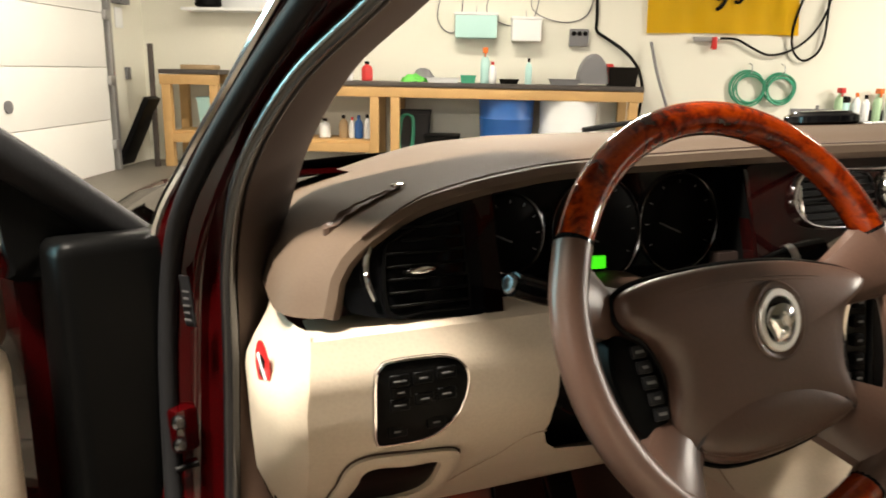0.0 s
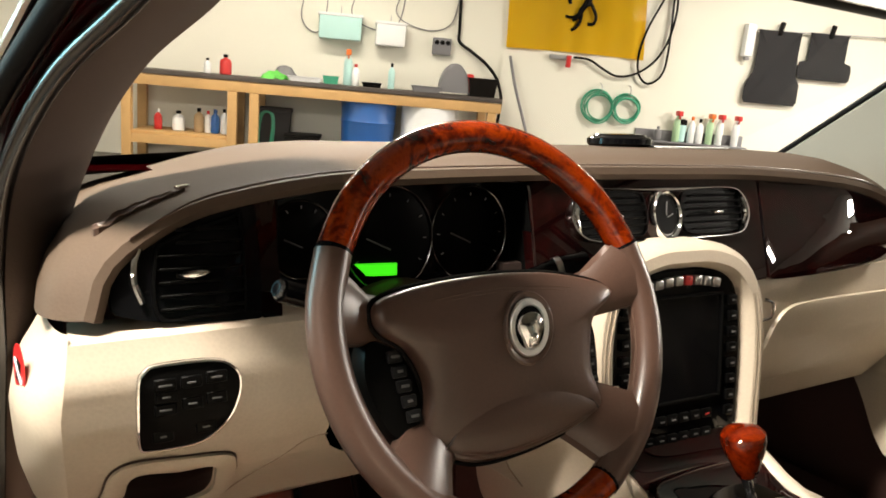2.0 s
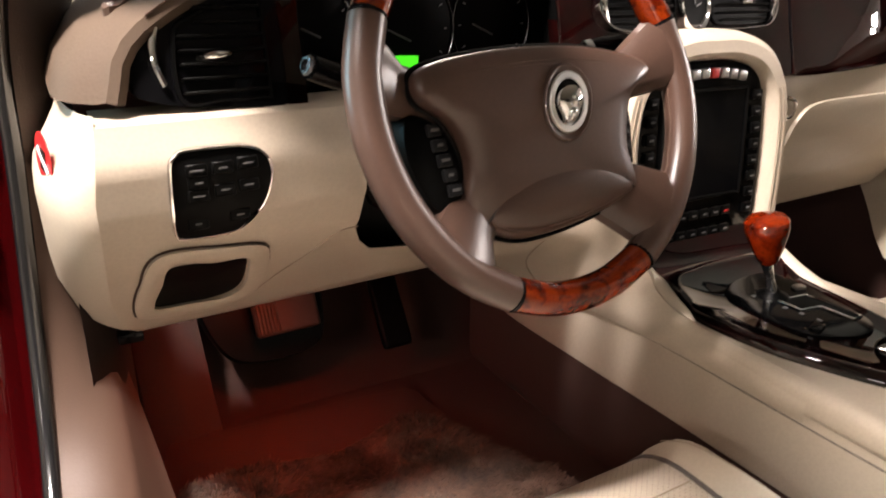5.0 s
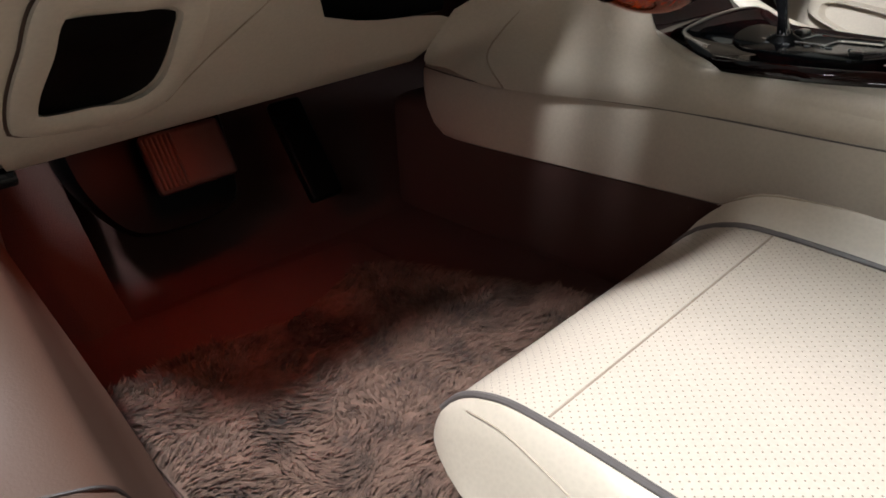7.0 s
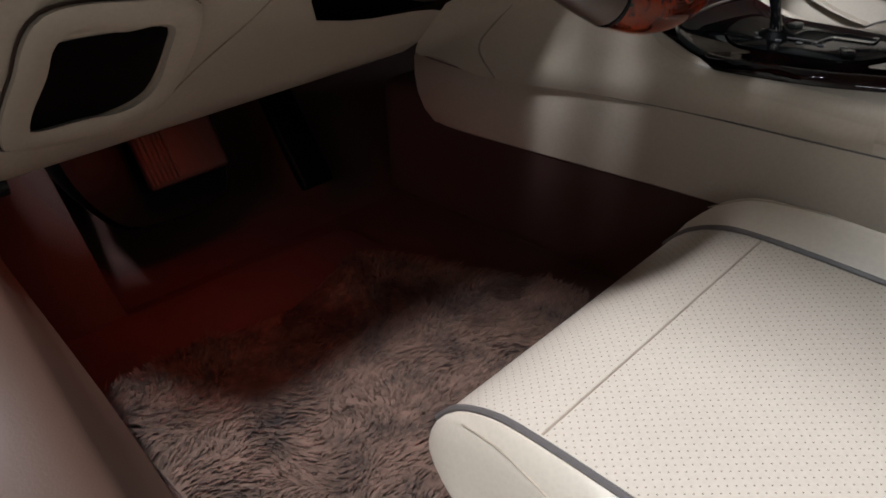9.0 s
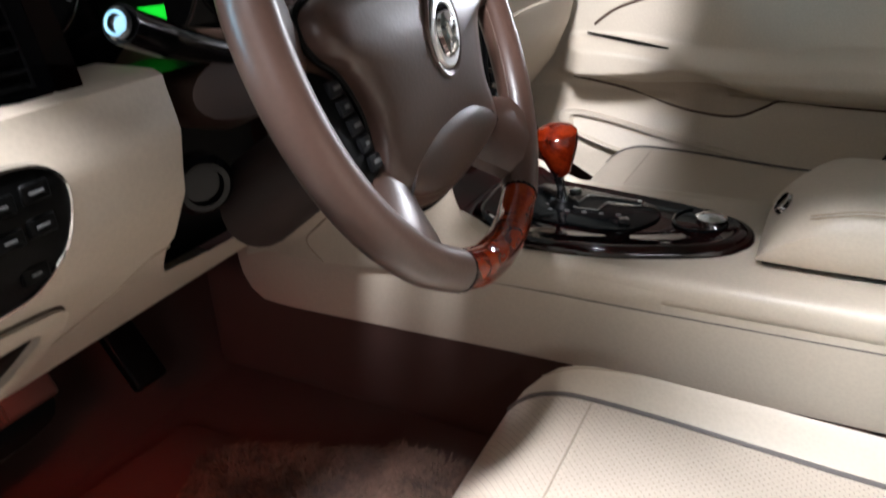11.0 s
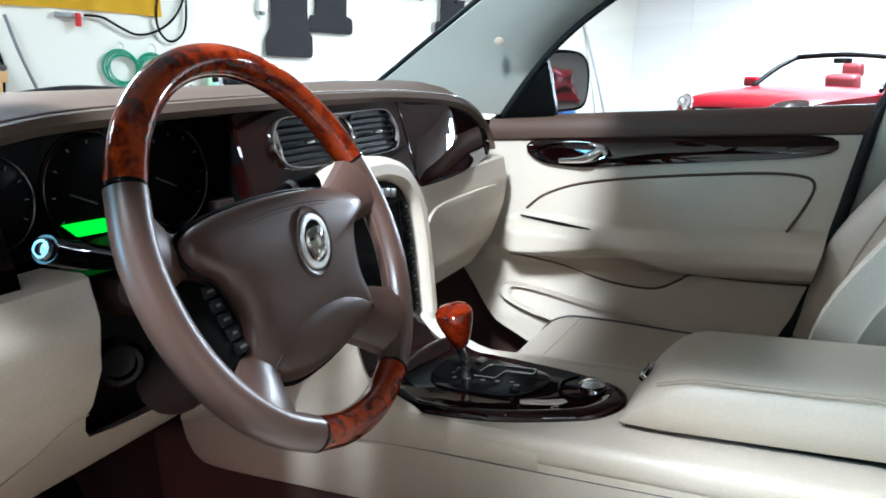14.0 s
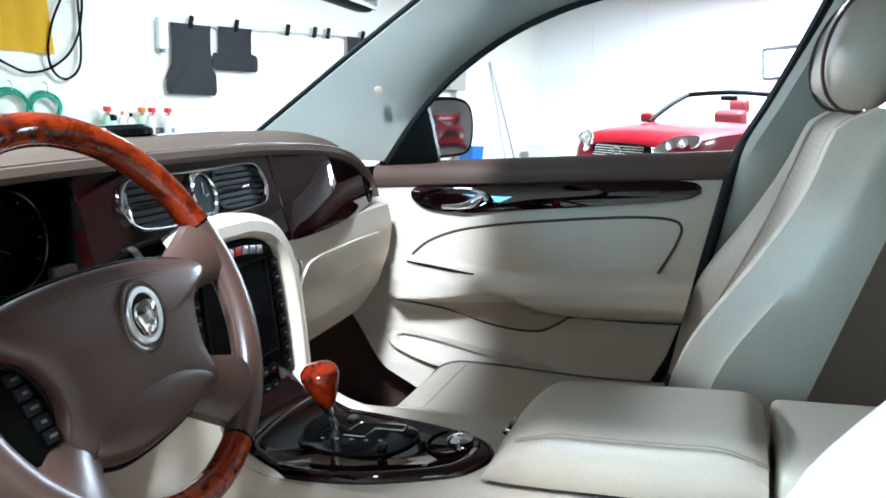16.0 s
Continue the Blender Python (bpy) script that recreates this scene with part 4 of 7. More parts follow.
for dv in (0.0, 0.0035):
    part("pad_stitching", tube([pillow(x, y - dv, o) for x, y, o in [(-0.128, 0.020, 0.0078), (-0.09, 0.027, 0.0104), (-0.02, 0.031, 0.0112), (0.05, 0.026, 0.0108), (0.105, 0.014, 0.0082)]], 0.0007, 6), TRIM, wheel)
part("lower_insert", dome([(-0.085, -0.103), (-0.052, -0.079), (-0.005, -0.070), (0.045, -0.073), (0.080, -0.088), (0.092, -0.100), (0.054, -0.112), (0.0, -0.1195), (-0.048, -0.1185)], pillow, [(1, 0.004), (1.0, 0.0085), (0.97, 0.0115), (0.85, 0.0135), (0.4, 0.0155)], n=72), BROWN, wheel, "brown oval leather insert")
part("insert_crease", tube([pillow(x, y, 0.0098) for x, y in ((-0.088, -0.105), (-0.053, -0.0785), (-0.005, -0.069), (0.045, -0.072), (0.080, -0.087), (0.094, -0.100))], 0.0013, 6), DARK_TRIM, wheel)
part("pad_gap", tube([pillow(-0.005 + (x + 0.005) * 1.012, -0.035 + (y + 0.035) * 1.012, -0.006) for x, y in HUBLINE], 0.0026, 6, True, 130), BLACK, wheel, "dark gap round the airbag cover")
BADGE_AT = (0.010, -0.010)
oval = lambda r, k=1.2: [(BADGE_AT[0] + r * math.cos(a), BADGE_AT[1] + k * r * math.sin(a)) for a in np.linspace(0, 2 * np.pi, 16, endpoint=False)]
part("badge_collar", dome(oval(0.0300), pillow, [(1, 0.009), (0.99, 0.0135), (0.93, 0.0150), (0.86, 0.0145), (0.80, 0.0125), (0.5, 0.0125)], BADGE_AT, 48), BROWN, wheel, "raised leather ring round the badge")
badge = part("emblem", dome(oval(0.0232), pillow, [(1, 0.010), (1, 0.0150), (0.96, 0.0162), (0.78, 0.0162), (0.74, 0.0145), (0.4, 0.0145)], BADGE_AT, 48), BADGE, wheel, "oval silver badge")
part("badge_ground", dome(oval(0.0170), pillow, [(1, 0.013), (1, 0.0152), (0.5, 0.0152)], BADGE_AT, 30), GLOSS, badge)
for pts, top in (([(0.0, 0.014), (0.009, 0.011), (0.013, 0.001), (0.009, -0.009), (0.005, -0.018), (-0.005, -0.018), (-0.009, -0.009), (-0.013, 0.001), (-0.009, 0.011)], 0.021), ([(0.0, -0.003), (0.005, -0.007), (0.004, -0.016), (-0.004, -0.016), (-0.005, -0.007)], 0.0235)):
    part("badge_relief", dome([(BADGE_AT[0] + 1.2 * x, BADGE_AT[1] + 1.12 * y) for x, y in pts], pillow, [(1, 0.014), (0.9, 0.5 * (top + 0.0155)), (0.6, top - 0.001), (0.3, top)], n=30), CHROME, badge, "plain silver relief")
SPOKE = lambda pts, ws: loft([[disc(p[0] + w * c * -d[1], p[1] + w * c * d[0], o + 0.006 - e) for c, o in ((-1, -0.012), (-0.95, 0.0), (-0.6, 0.008), (0, 0.010), (0.6, 0.008), (0.95, 0.0), (1, -0.012), (0.6, -0.018), (0, -0.020), (-0.6, -0.018))] for p, w, e, d in zip(pts, ws, (0.0, 0.006, 0.018, 0.034), [np.array(v) / np.linalg.norm(v) for v in [np.subtract(pts[min(i + 1, len(pts) - 1)], pts[max(i - 1, 0)]) for i in range(len(pts))]])], True, True)
for pts, ws in (([(-0.186, 0.034), (-0.166, 0.029), (-0.145, 0.021), (-0.11, 0.016)], (0.040, 0.030, 0.024, 0.024)), ([(0.186, 0.034), (0.160, 0.028), (0.135, 0.018), (0.09, 0.010)], (0.046, 0.034, 0.026, 0.024)),
                ([(-0.132, -0.134), (-0.118, -0.119), (-0.100, -0.100), (-0.07, -0.08)], (0.046, 0.036, 0.030, 0.028)), ([(0.130, -0.136), (0.112, -0.120), (0.09, -0.103), (0.06, -0.08)], (0.050, 0.042, 0.036, 0.03))):
    part("spoke", SPOKE([np.array(p) for p in pts], ws), BROWN, wheel, "brown leather-clad spoke")
for sgn, pts in ((-1, [(-0.148, 0.0), (-0.126, -0.004), (-0.108, -0.021), (-0.100, -0.050), (-0.106, -0.080), (-0.122, -0.092), (-0.140, -0.080), (-0.155, -0.035)]), (1, [(0.094, -0.006), (0.112, -0.008), (0.121, -0.02), (0.117, -0.055), (0.108, -0.086), (0.094, -0.088), (0.088, -0.05)])):
    pod = part("control_pod", dome(pts, disc, [(1, -0.035), (1, -0.016), (0.94, -0.011), (0.5, -0.009)], n=48), BLACK, wheel, "black thumb control pod")
    for k in range(5):
        at = HUB @ pose(0.108 - 0.0015 * k if sgn > 0 else -0.124 + 0.0025 * k, -0.016 - 0.0135 * k, -0.0085)
        key = part("button", box(0.015, 0.011, 0.005, at, 0.002), RUBBER, pod)
        part("marking", box(0.008 - 0.003 * (k % 2), 0.0025, 0.001, at @ pose(0, 0, 0.0028), 0), INK, key)

column = thing("steering_column", "brown plastic steering column shroud with stalks", "steering column")
rows = []
for u in np.linspace(0, 1, 8):
    c = HUB @ Vector((0, -0.040 - 0.045 * u, -0.03 - 0.17 * u))
    rows.append([(c[0] + (0.045 + 0.015 * u) * math.cos(a), c[1] + 0.01 * math.sin(a), c[2] + (0.036 + 0.008 * u) * math.sin(a)) for a in np.linspace(0, 2 * np.pi, 24, endpoint=False)])
part("shroud", loft(rows, True, True), DARK_TRIM, column, "brown column shroud")
part("lower_shroud", loft([[(-0.392 + 0.070 * math.cos(a), y, 0.838 + (0.030 + h) * math.sin(a)) for a in np.linspace(0, 2 * np.pi, 24, endpoint=False)] for y, h in ((0.205, 0.0), (0.225, 0.012), (0.33, 0.015))], True, True), TRIM, column, "brown panel round the column")
# Solid black block paints the shade in the gap under the column.
part("knee_shade_block", box(0.26, 0.03, 0.22, pose(-0.39, 0.345, 0.755), 0.01), BLACK, column, "black block for the shade below the column")
part("ignition_lock", lathe([(0.026, 0), (0.026, 0.012), (0.021, 0.017), (0.016, 0.017), (0.015, 0.012), (0.004, 0.012)], 28, pose(-0.480, 0.198, 0.775, 95, 0, -25)), GLOSS, column, "round black ignition lock")
part("left_stalk", tube([(-0.470, 0.150, 0.878), (-0.520, 0.140, 0.893), (-0.565, 0.126, 0.908), (-0.588, 0.119, 0.917)], [0.008, 0.010, 0.0125, 0.012], 16), GLOSS, column, "black indicator stalk with silver tip")
part("stalk_tip", lathe([(0.0095, 0), (0.0095, 0.003), (0.0075, 0.005), (0.0055, 0.005), (0.005, 0.002), (0.001, 0.002)], 24, look((-0.588, 0.119, 0.917), (-0.45, 0.158, 0.87))), DIM, column, "silver end ring")
for k in range(5):
    part("stalk_marking", box(0.006, 0.002, 0.0035, pose(-0.572 + 0.014 * k, 0.1145 + 0.0045 * k, 0.9145 - 0.005 * k, 0, 18, 12), 0), INK, column)
part("right_stalk", tube([(-0.310, 0.150, 0.896), (-0.275, 0.140, 0.908), (-0.245, 0.132, 0.916), (-0.225, 0.128, 0.920)], [0.009, 0.011, 0.0145, 0.013], 16), GLOSS, column, "black wiper stalk")
part("stalk_ring", tube([(-0.262, 0.137, 0.911), (-0.255, 0.135, 0.913)], 0.0155, 16, n=4), SILVER, column)


# Black housing added out of sight for the red footwell light.
part("footwell_lamp", box(0.05, 0.03, 0.012, pose(-0.57, 0.42, 0.576), 0.004), BLACK, column, "small black footwell lamp housing, added and unseen")

# ---- seats ----
def seat_top(x, y, hump=0.035):
    """Height of the cushion's top; x from the seat's middle, y from its front edge backwards."""
    a = abs(x)
    z = 0.474 + hump * float(step(0.165, 0.225, a)) - (0.080 - hump) * float(step(0.20 if hump > 0.02 else 0.166, 0.275, a)) ** 1.5 - 0.018 * float(step(0.10, 0.45, -y))
    v = -y
    if v < 0.105:
        z = 0.385 + (z - 0.385) * max(0.0, 1 - (1 - v / 0.105) ** 2.2) ** 0.5
    return z


def build_seat(label, m, inner, swell):
    seat = thing("front_seat", label, "car seat", "front seats", at=CAR @ m)
    ys = [-0.002, -0.006, -0.013, -0.024, -0.038, -0.055, -0.075, -0.095] + list(np.linspace(-0.115, -0.55, 16))
    taper = lambda y: 0.30 + 0.28 * float(step(0.0, 0.4, -y))
    half = [0.0, 0.04, 0.08, 0.12, 0.15, 0.165, 0.18, 0.20, 0.22, 0.24, 0.255, 0.268, 0.275]
    middle = [x for x in half if x <= 0.166]
    outer = [x for x in half if x >= 0.164]
    xs = [-x for x in reversed(middle)] + middle[1:]
    part("cushion_panel", loft([[(x, y, seat_top(x, y)) for x in xs] for y in ys]), CREAM_HOLES, seat, "perforated cream leather cushion")
    for s in (-1, 1):
        rise = 0.036 if s == inner else 0.0
        part("cushion_bolster", loft([[(s * (0.165 + (x - 0.165) * taper(y)), y - 0.075 * ((x - 0.165) / 0.11) ** 2 * math.exp(y / 0.15), seat_top(x, y, rise)) for x in outer] + [(s * (0.165 + (x - 0.165) * taper(y)), y - 0.075 * ((x - 0.165) / 0.11) ** 2 * math.exp(y / 0.15), z) for x, z in ((0.277, min(0.44, seat_top(0.275, y, rise) - 0.004)), (0.272, 0.385), (0.262, 0.33))] for y in ys]), CREAM, seat, "smooth cream leather bolster")
        part("piping", tube([(s * 0.166, y, seat_top(0.166, y) + 0.001) for y in ys[2::2]], 0.0029, 8), PIPING, seat, "grey-brown piping")
        part("bolster_seam", tube([(s * (0.165 + (0.035 + 0.03 * k) * taper(-0.05 - 0.16 * k)), -0.05 - 0.16 * k, seat_top(0.200 + 0.03 * k, -0.05 - 0.16 * k, rise) + 0.0004) for k in np.linspace(0, 1.6, 8)], 0.0007, 5), TAN, seat)
    part("cushion_front", loft([[(x, -0.002 - 0.01 * k + 0.004 * math.cos(x / 0.275 * 1.57), z) for x in np.linspace(-0.158, 0.158, 16)] for k, z in enumerate((0.392, 0.36, 0.33))]), CREAM, seat)
    part("cross_seam", tube([(x, -0.112, seat_top(x, -0.112) + 0.0005) for x in np.linspace(-0.16, 0.16, 7)], 0.0010, 6), TAN, seat)
    part("base", box(0.46, 0.46, 0.09, pose(0, -0.29, 0.315), 0.02), BLACK, seat, "black seat base")
    # backrest
    tilt = Matrix.Translation((0, -0.592, 0.45)) @ Euler((radians(21), 0, 0)).to_matrix().to_4x4()

    def back(x, h):
        a = abs(x)
        w = 0.275 - 0.05 * float(step(0.46, 0.64, h))
        u = a / w
        f = (swell - (swell - 0.01) * float(step(0.20, 0.55, h))) * float(step(0.56, 0.80, u)) - 0.055 * float(step(0.86, 1.0, u)) ** 2 + 0.018 * math.exp(-((h - 0.18) / 0.12) ** 2)
        return Vector((x, -0.02 + f - 0.05 * float(step(0.56, 0.64, h)) ** 2, h))

    hs = list(np.linspace(0.0, 0.56, 18)) + [0.585, 0.605, 0.62, 0.63]
    us = [0, 0.2, 0.4, 0.55, 0.62, 0.66, 0.72, 0.78, 0.84, 0.9, 0.95, 0.98, 1.0]
    wide = lambda h: 0.275 - 0.05 * float(step(0.46, 0.64, h))
    mid = [-u for u in reversed(us[:5])] + us[1:5]
    part("back_panel", loft([[tilt @ back(u * wide(h), h) for u in mid] for h in hs]), CREAM_HOLES, seat, "perforated cream leather backrest")
    for s in (-1, 1):
        rows = []
        for h in hs:
            rows.append([tilt @ back(s * u * wide(h), h) for u in us[4:]] + [tilt @ Vector((s * wide(h) * k, y, h)) for k, y in ((1.02, -0.085), (0.98, -0.12), (0.6, -0.13), (0.0, -0.13))])
        part("back_bolster", loft(rows), CREAM, seat, "smooth cream leather side bolster")
        part("piping", tube([tilt @ (back(s * 0.62 * wide(h), h) + Vector((0, 0.001, 0))) for h in hs[::3]], 0.003, 8), TAN, seat)
    # head restraint
    head = []
    for h in np.linspace(-1, 1, 13):
        r = (1 - abs(h) ** 3.2) ** 0.4 if abs(h) < 1 else 0.05
        r = max(r, 0.12)
        head.append([tilt @ Vector((0.135 * r * np.sign(math.cos(a)) * abs(math.cos(a)) ** 0.55, -0.030 + 0.062 * r * np.sign(math.sin(a)) * abs(math.sin(a)) ** 0.7, 0.715 + 0.100 * h)) for a in np.linspace(0, 2 * np.pi, 28, endpoint=False)])
    rest = part("head_restraint", loft(head, True, True), CREAM, seat, "cream leather head restraint")
    for s in (-1, 1):
        part("piping", tube([tilt @ Vector((s * 0.100, -0.030 + 0.065 * math.cos(a), 0.715 + 0.102 * math.sin(a))) for a in np.linspace(-1.9, 1.9, 9)], 0.003, 8), TRIM, rest)
        part("post", tube([tilt @ Vector((s * 0.05, -0.06, 0.60)), tilt @ Vector((s * 0.05, -0.06, 0.68))], 0.006, 10), CHROME, rest)
    return seat


build_seat("cream perforated leather driver's seat with brown piping", pose(-0.392, 0.036, 0.0, 0, -2.5, 0), 1, 0.085)
build_seat("cream perforated leather passenger seat with a head restraint", pose(0.488, 0.180, 0.012), -1, 0.062)

# ---- footwell ----
carpet = thing("footwell", "dark brown carpeted driver's and passenger footwell", "car floor", kind="structure")
part("floor_carpet", box(1.56, 1.5, 0.04, pose(0, -0.12, 0.275), 0.005), CARPET, carpet)
part("toe_board", loft([[(x, y, z) for x in np.linspace(-0.78, 0.78, 12)] for y, z in ((0.55, 0.294), (0.62, 0.300), (0.70, 0.35), (0.80, 0.50), (0.88, 0.66), (0.9, 0.8))]), CARPET, carpet)
part("kick_panel", loft([[(-0.742 - 0.03 * k, y, z) for y, k in ((0.92, 0), (0.6, 0), (0.45, 0.2), (0.38, 0.8), (0.34, 2.0))] for z in (0.28, 0.40, 0.52, 0.68)]), DARK_TRIM, carpet, "dark brown kick panel")
part("foot_rest", loft([[(x, y, z + 0.02 * math.sin((x + 0.73) * 30)) for x in np.linspace(-0.735, -0.63, 6)] for y, z in ((0.50, 0.298), (0.56, 0.34), (0.66, 0.46), (0.74, 0.55))]), CARPET, carpet)
part("kick_panel", box(0.03, 0.84, 0.34, pose(0.785, 0.50, 0.40), 0.01), CARPET, carpet, "dark passenger kick panel")
floor_mat = solo("floor_mat", dome([(-0.72, 0.50), (-0.60, 0.51), (-0.36, 0.50), (-0.30, 0.47), (-0.28, 0.2), (-0.28, -0.2), (-0.33, -0.24), (-0.66, -0.24), (-0.72, -0.2), (-0.73, 0.2)], lambda x, y, o: (x, y, 0.296 + o + 0.25 * max(0, y - 0.45)), [(1, 0), (1, 0.006), (0.985, 0.009), (0.5, 0.009)], n=80), CARPET, "dark brown carpet floor mat with woven lettering", "floor mat")
for k, (w, h, turn) in enumerate(((0.003, 0.020, 8), (0.010, 0.004, 20), (0.009, 0.013, 0), (0.010, 0.004, -15), (0.010, 0.004, 25), (0.008, 0.012, 0))):
    part("woven_mark", box(w, h, 0.002, pose(-0.690 + 0.0150 * k, 0.430 - 0.0010 * k, 0.3065, 0, 0, turn - 4), 0.0005, 1), PINE, floor_mat, "small tan woven mark")
PELT = [(-0.725, 0.380), (-0.66, 0.395), (-0.583, 0.392), (-0.503, 0.378), (-0.42, 0.40), (-0.335, 0.405), (-0.275, 0.27), (-0.23, 0.155), (-0.24, -0.15), (-0.30, -0.22), (-0.68, -0.22), (-0.725, -0.1), (-0.722, 0.25)]
rug = thing("sheepskin_mat", "shaggy brown sheepskin mat on the driver's floor", "mat")
part("hide", dome(PELT, lambda x, y, o: (x, y, 0.305 + o), [(1, 0), (1, 0.006), (0.96, 0.014), (0.5, 0.016)], n=80), FUR, rug)
random.seed(4)
hair_v, hair_f = [], []
edge = curve(PELT, 120, True)


def inside(x, y):
    hit = False
    for (ax, ay), (bx, by) in zip(edge, np.roll(edge, -1, 0)):
        if (ay > y) != (by > y) and x < (bx - ax) * (y - ay) / (by - ay) + ax:
            hit = not hit
    return hit


tufts = 0
while tufts < 30000:
    x, y = random.uniform(-0.74, -0.22), random.uniform(-0.24, 0.45)
    if not inside(x, y):
        continue
    tufts += 1
    swirl = noise.noise((x * 9, y * 9, 0.0)) * 3.2 + noise.noise((x * 26, y * 26, 5.0)) * 1.5
    ln, lean, w = random.uniform(0.009, 0.020), random.uniform(0.4, 1.1), random.uniform(0.0007, 0.0017)
    dx, dy = math.cos(swirl) * ln * lean, math.sin(swirl) * ln * lean - 0.006
    px, py = -math.sin(swirl) * w, math.cos(swirl) * w
    b = len(hair_v)
    z0, h = 0.314, ln * 0.75
    hair_v += [(x - px, y - py, z0), (x + px, y + py, z0), (x + dx * 0.5 + px * 0.8, y + dy * 0.5 + py * 0.8, z0 + h * 0.75), (x + dx * 0.5 - px * 0.8, y + dy * 0.5 - py * 0.8, z0 + h * 0.75), (x + dx, y + dy, z0 + h)]
    hair_f += [(b, b + 1, b + 2, b + 3), (b + 3, b + 2, b + 4)]
me = bpy.data.meshes.new("wool")
me.from_pydata(hair_v, [], hair_f)
me.materials.append(FUR)
wool = new("wool", me)
wool.parent = rug
tagged(wool, "shaggy brown wool pile", kind="stuff")

pedal = thing("brake_pedal", "worn ribbed rubber brake pedal on a black arm", "pedal")
PED = pose(-0.512, 0.535, 0.492, -28, 0, 2)
part("pad", box(0.105, 0.018, 0.075, PED, 0.008, 3), PEDAL_RUBBER, pedal, "worn brown-grey rubber pad")
for k in range(6):
    part("rib", box(0.004, 0.006, 0.066, PED @ pose(-0.047 + 0.006 * k, -0.010, 0), 0.0015, 1), PEDAL_RUBBER, pedal)
part("arm", tube([(-0.51, 0.55, 0.50), (-0.50, 0.62, 0.56), (-0.49, 0.66, 0.70), (-0.49, 0.66, 0.80)], [0.012, 0.010, 0.012, 0.012], 10), BLACK, pedal)
part("bracket", dome([(-0.64, 0.50), (-0.61, 0.42), (-0.56, 0.395), (-0.46, 0.40), (-0.435, 0.44), (-0.43, 0.56), (-0.46, 0.62), (-0.62, 0.62)], lambda x, z, o: (x, 0.60 - o + 0.4 * (z - 0.5), z), [(1, -0.05), (1, 0.0), (0.94, 0.012), (0.5, 0.014)], n=48), BLACK, pedal, "black pedal bracket")
gas = solo("accelerator_pedal", box(0.055, 0.018, 0.16, pose(-0.305, 0.60, 0.43, -35, 0, 0), 0.008, 3), BLACK, "black rubber accelerator pedal above the carpet", "pedal")

buckle = thing("seat_belt_buckle", "black seat belt buckle with red release button", "seat belt buckle")
part("body", box(0.03, 0.022, 0.075, pose(-0.125, -0.352, 0.455, 10, 0, 0), 0.006), BLACK, buckle)
part("release", box(0.022, 0.015, 0.02, pose(-0.125, -0.345, 0.490, 10, 0, 0), 0.004), REDP, buckle, "red release button")

# ---- body shell round the driver's opening ----
shell = thing("saloon_car", "dark red saloon body with beige pillars", "car")
SEAL = [(-0.87, -0.60, 0.405), (-0.87, -0.2, 0.40), (-0.868, 0.12, 0.41), (-0.860, 0.28, 0.47), (-0.850, 0.36, 0.62), (-0.838, 0.37, 0.80), (-0.832, 0.36, 0.92), (-0.812, 0.315, 1.020), (-0.765, 0.215, 1.108), (-0.705, 0.095, 1.168), (-0.66, -0.05, 1.225), (-0.635, -0.25, 1.265), (-0.625, -0.6, 1.28)]
OUTER = [(-0.94, -0.60, 0.35), (-0.94, -0.2, 0.345), (-0.94, 0.12, 0.355), (-0.945, 0.32, 0.42), (-0.945, 0.43, 0.60), (-0.94, 0.46, 0.80), (-0.915, 0.445, 0.95), (-0.873, 0.39, 1.03), (-0.823, 0.29, 1.107), (-0.777, 0.17, 1.178), (-0.735, 0.02, 1.24), (-0.70, -0.25, 1.30), (-0.69, -0.6, 1.315)]
sealc, outerc = curve(SEAL, 90), curve(OUTER, 90)
part("door_seal", tube(SEAL, 0.010, 12, n=110), SEAL_RUBBER, shell, "black rubber door seal")
# Chrome bead added to carry the bright reflected line on this edge.
part("pillar_gleam", tube([tuple(q) for q in outerc[44:]], 0.0055, 8, n=60), CHROME, shell, "chrome bead added for the bright reflection along the pillar")
rows = []
for q, p in zip(sealc, outerc):
    d = p - q
    inward = np.array([0.015, 0.02, -0.012])
    rows.append([q + (0.004, 0, 0), q + d * 0.14 + inward * 0.3, q + d * 0.30 + inward, q + d * 0.42 + inward * 1.1, q + d * 0.50 + inward * 0.4, q + d * 0.60 + inward * 0.1, q + d * 0.82, p, p + (-0.006, 0.014, 0.0), p + (-0.006, 0.05, -0.03)])
part("door_jamb", loft(rows), PAINT, shell, "dark red painted door opening")
part("jamb_seal", tube([tuple(q + (p - q) * 0.72 + (0.0, -0.006, -0.003)) for q, p in zip(sealc[38:], outerc[38:])], 0.011, 10, n=70), RUBBER, shell, "black outer door seal")
# inner trim of the driver's windscreen pillar and kick area
rows = []
for q in curve(SEAL[5:12], 30):
    k = float(step(0.9, 1.05, q[2]))
    rows.append([q + (0.004, 0.004, 0), q + (0.022, 0.012, 0.004 * k), q + (0.050 + 0.012 * k, 0.045 + 0.03 * k, 0.014 * k), q + (0.066 + 0.030 * k, 0.085 + 0.08 * k, 0.030 * k), q + (0.066 + 0.030 * k, 0.11 + 0.09 * k, 0.026 * k)])
part("pillar_trim", loft(rows), PILLAR, shell, "brown windscreen pillar trim")
rows = []
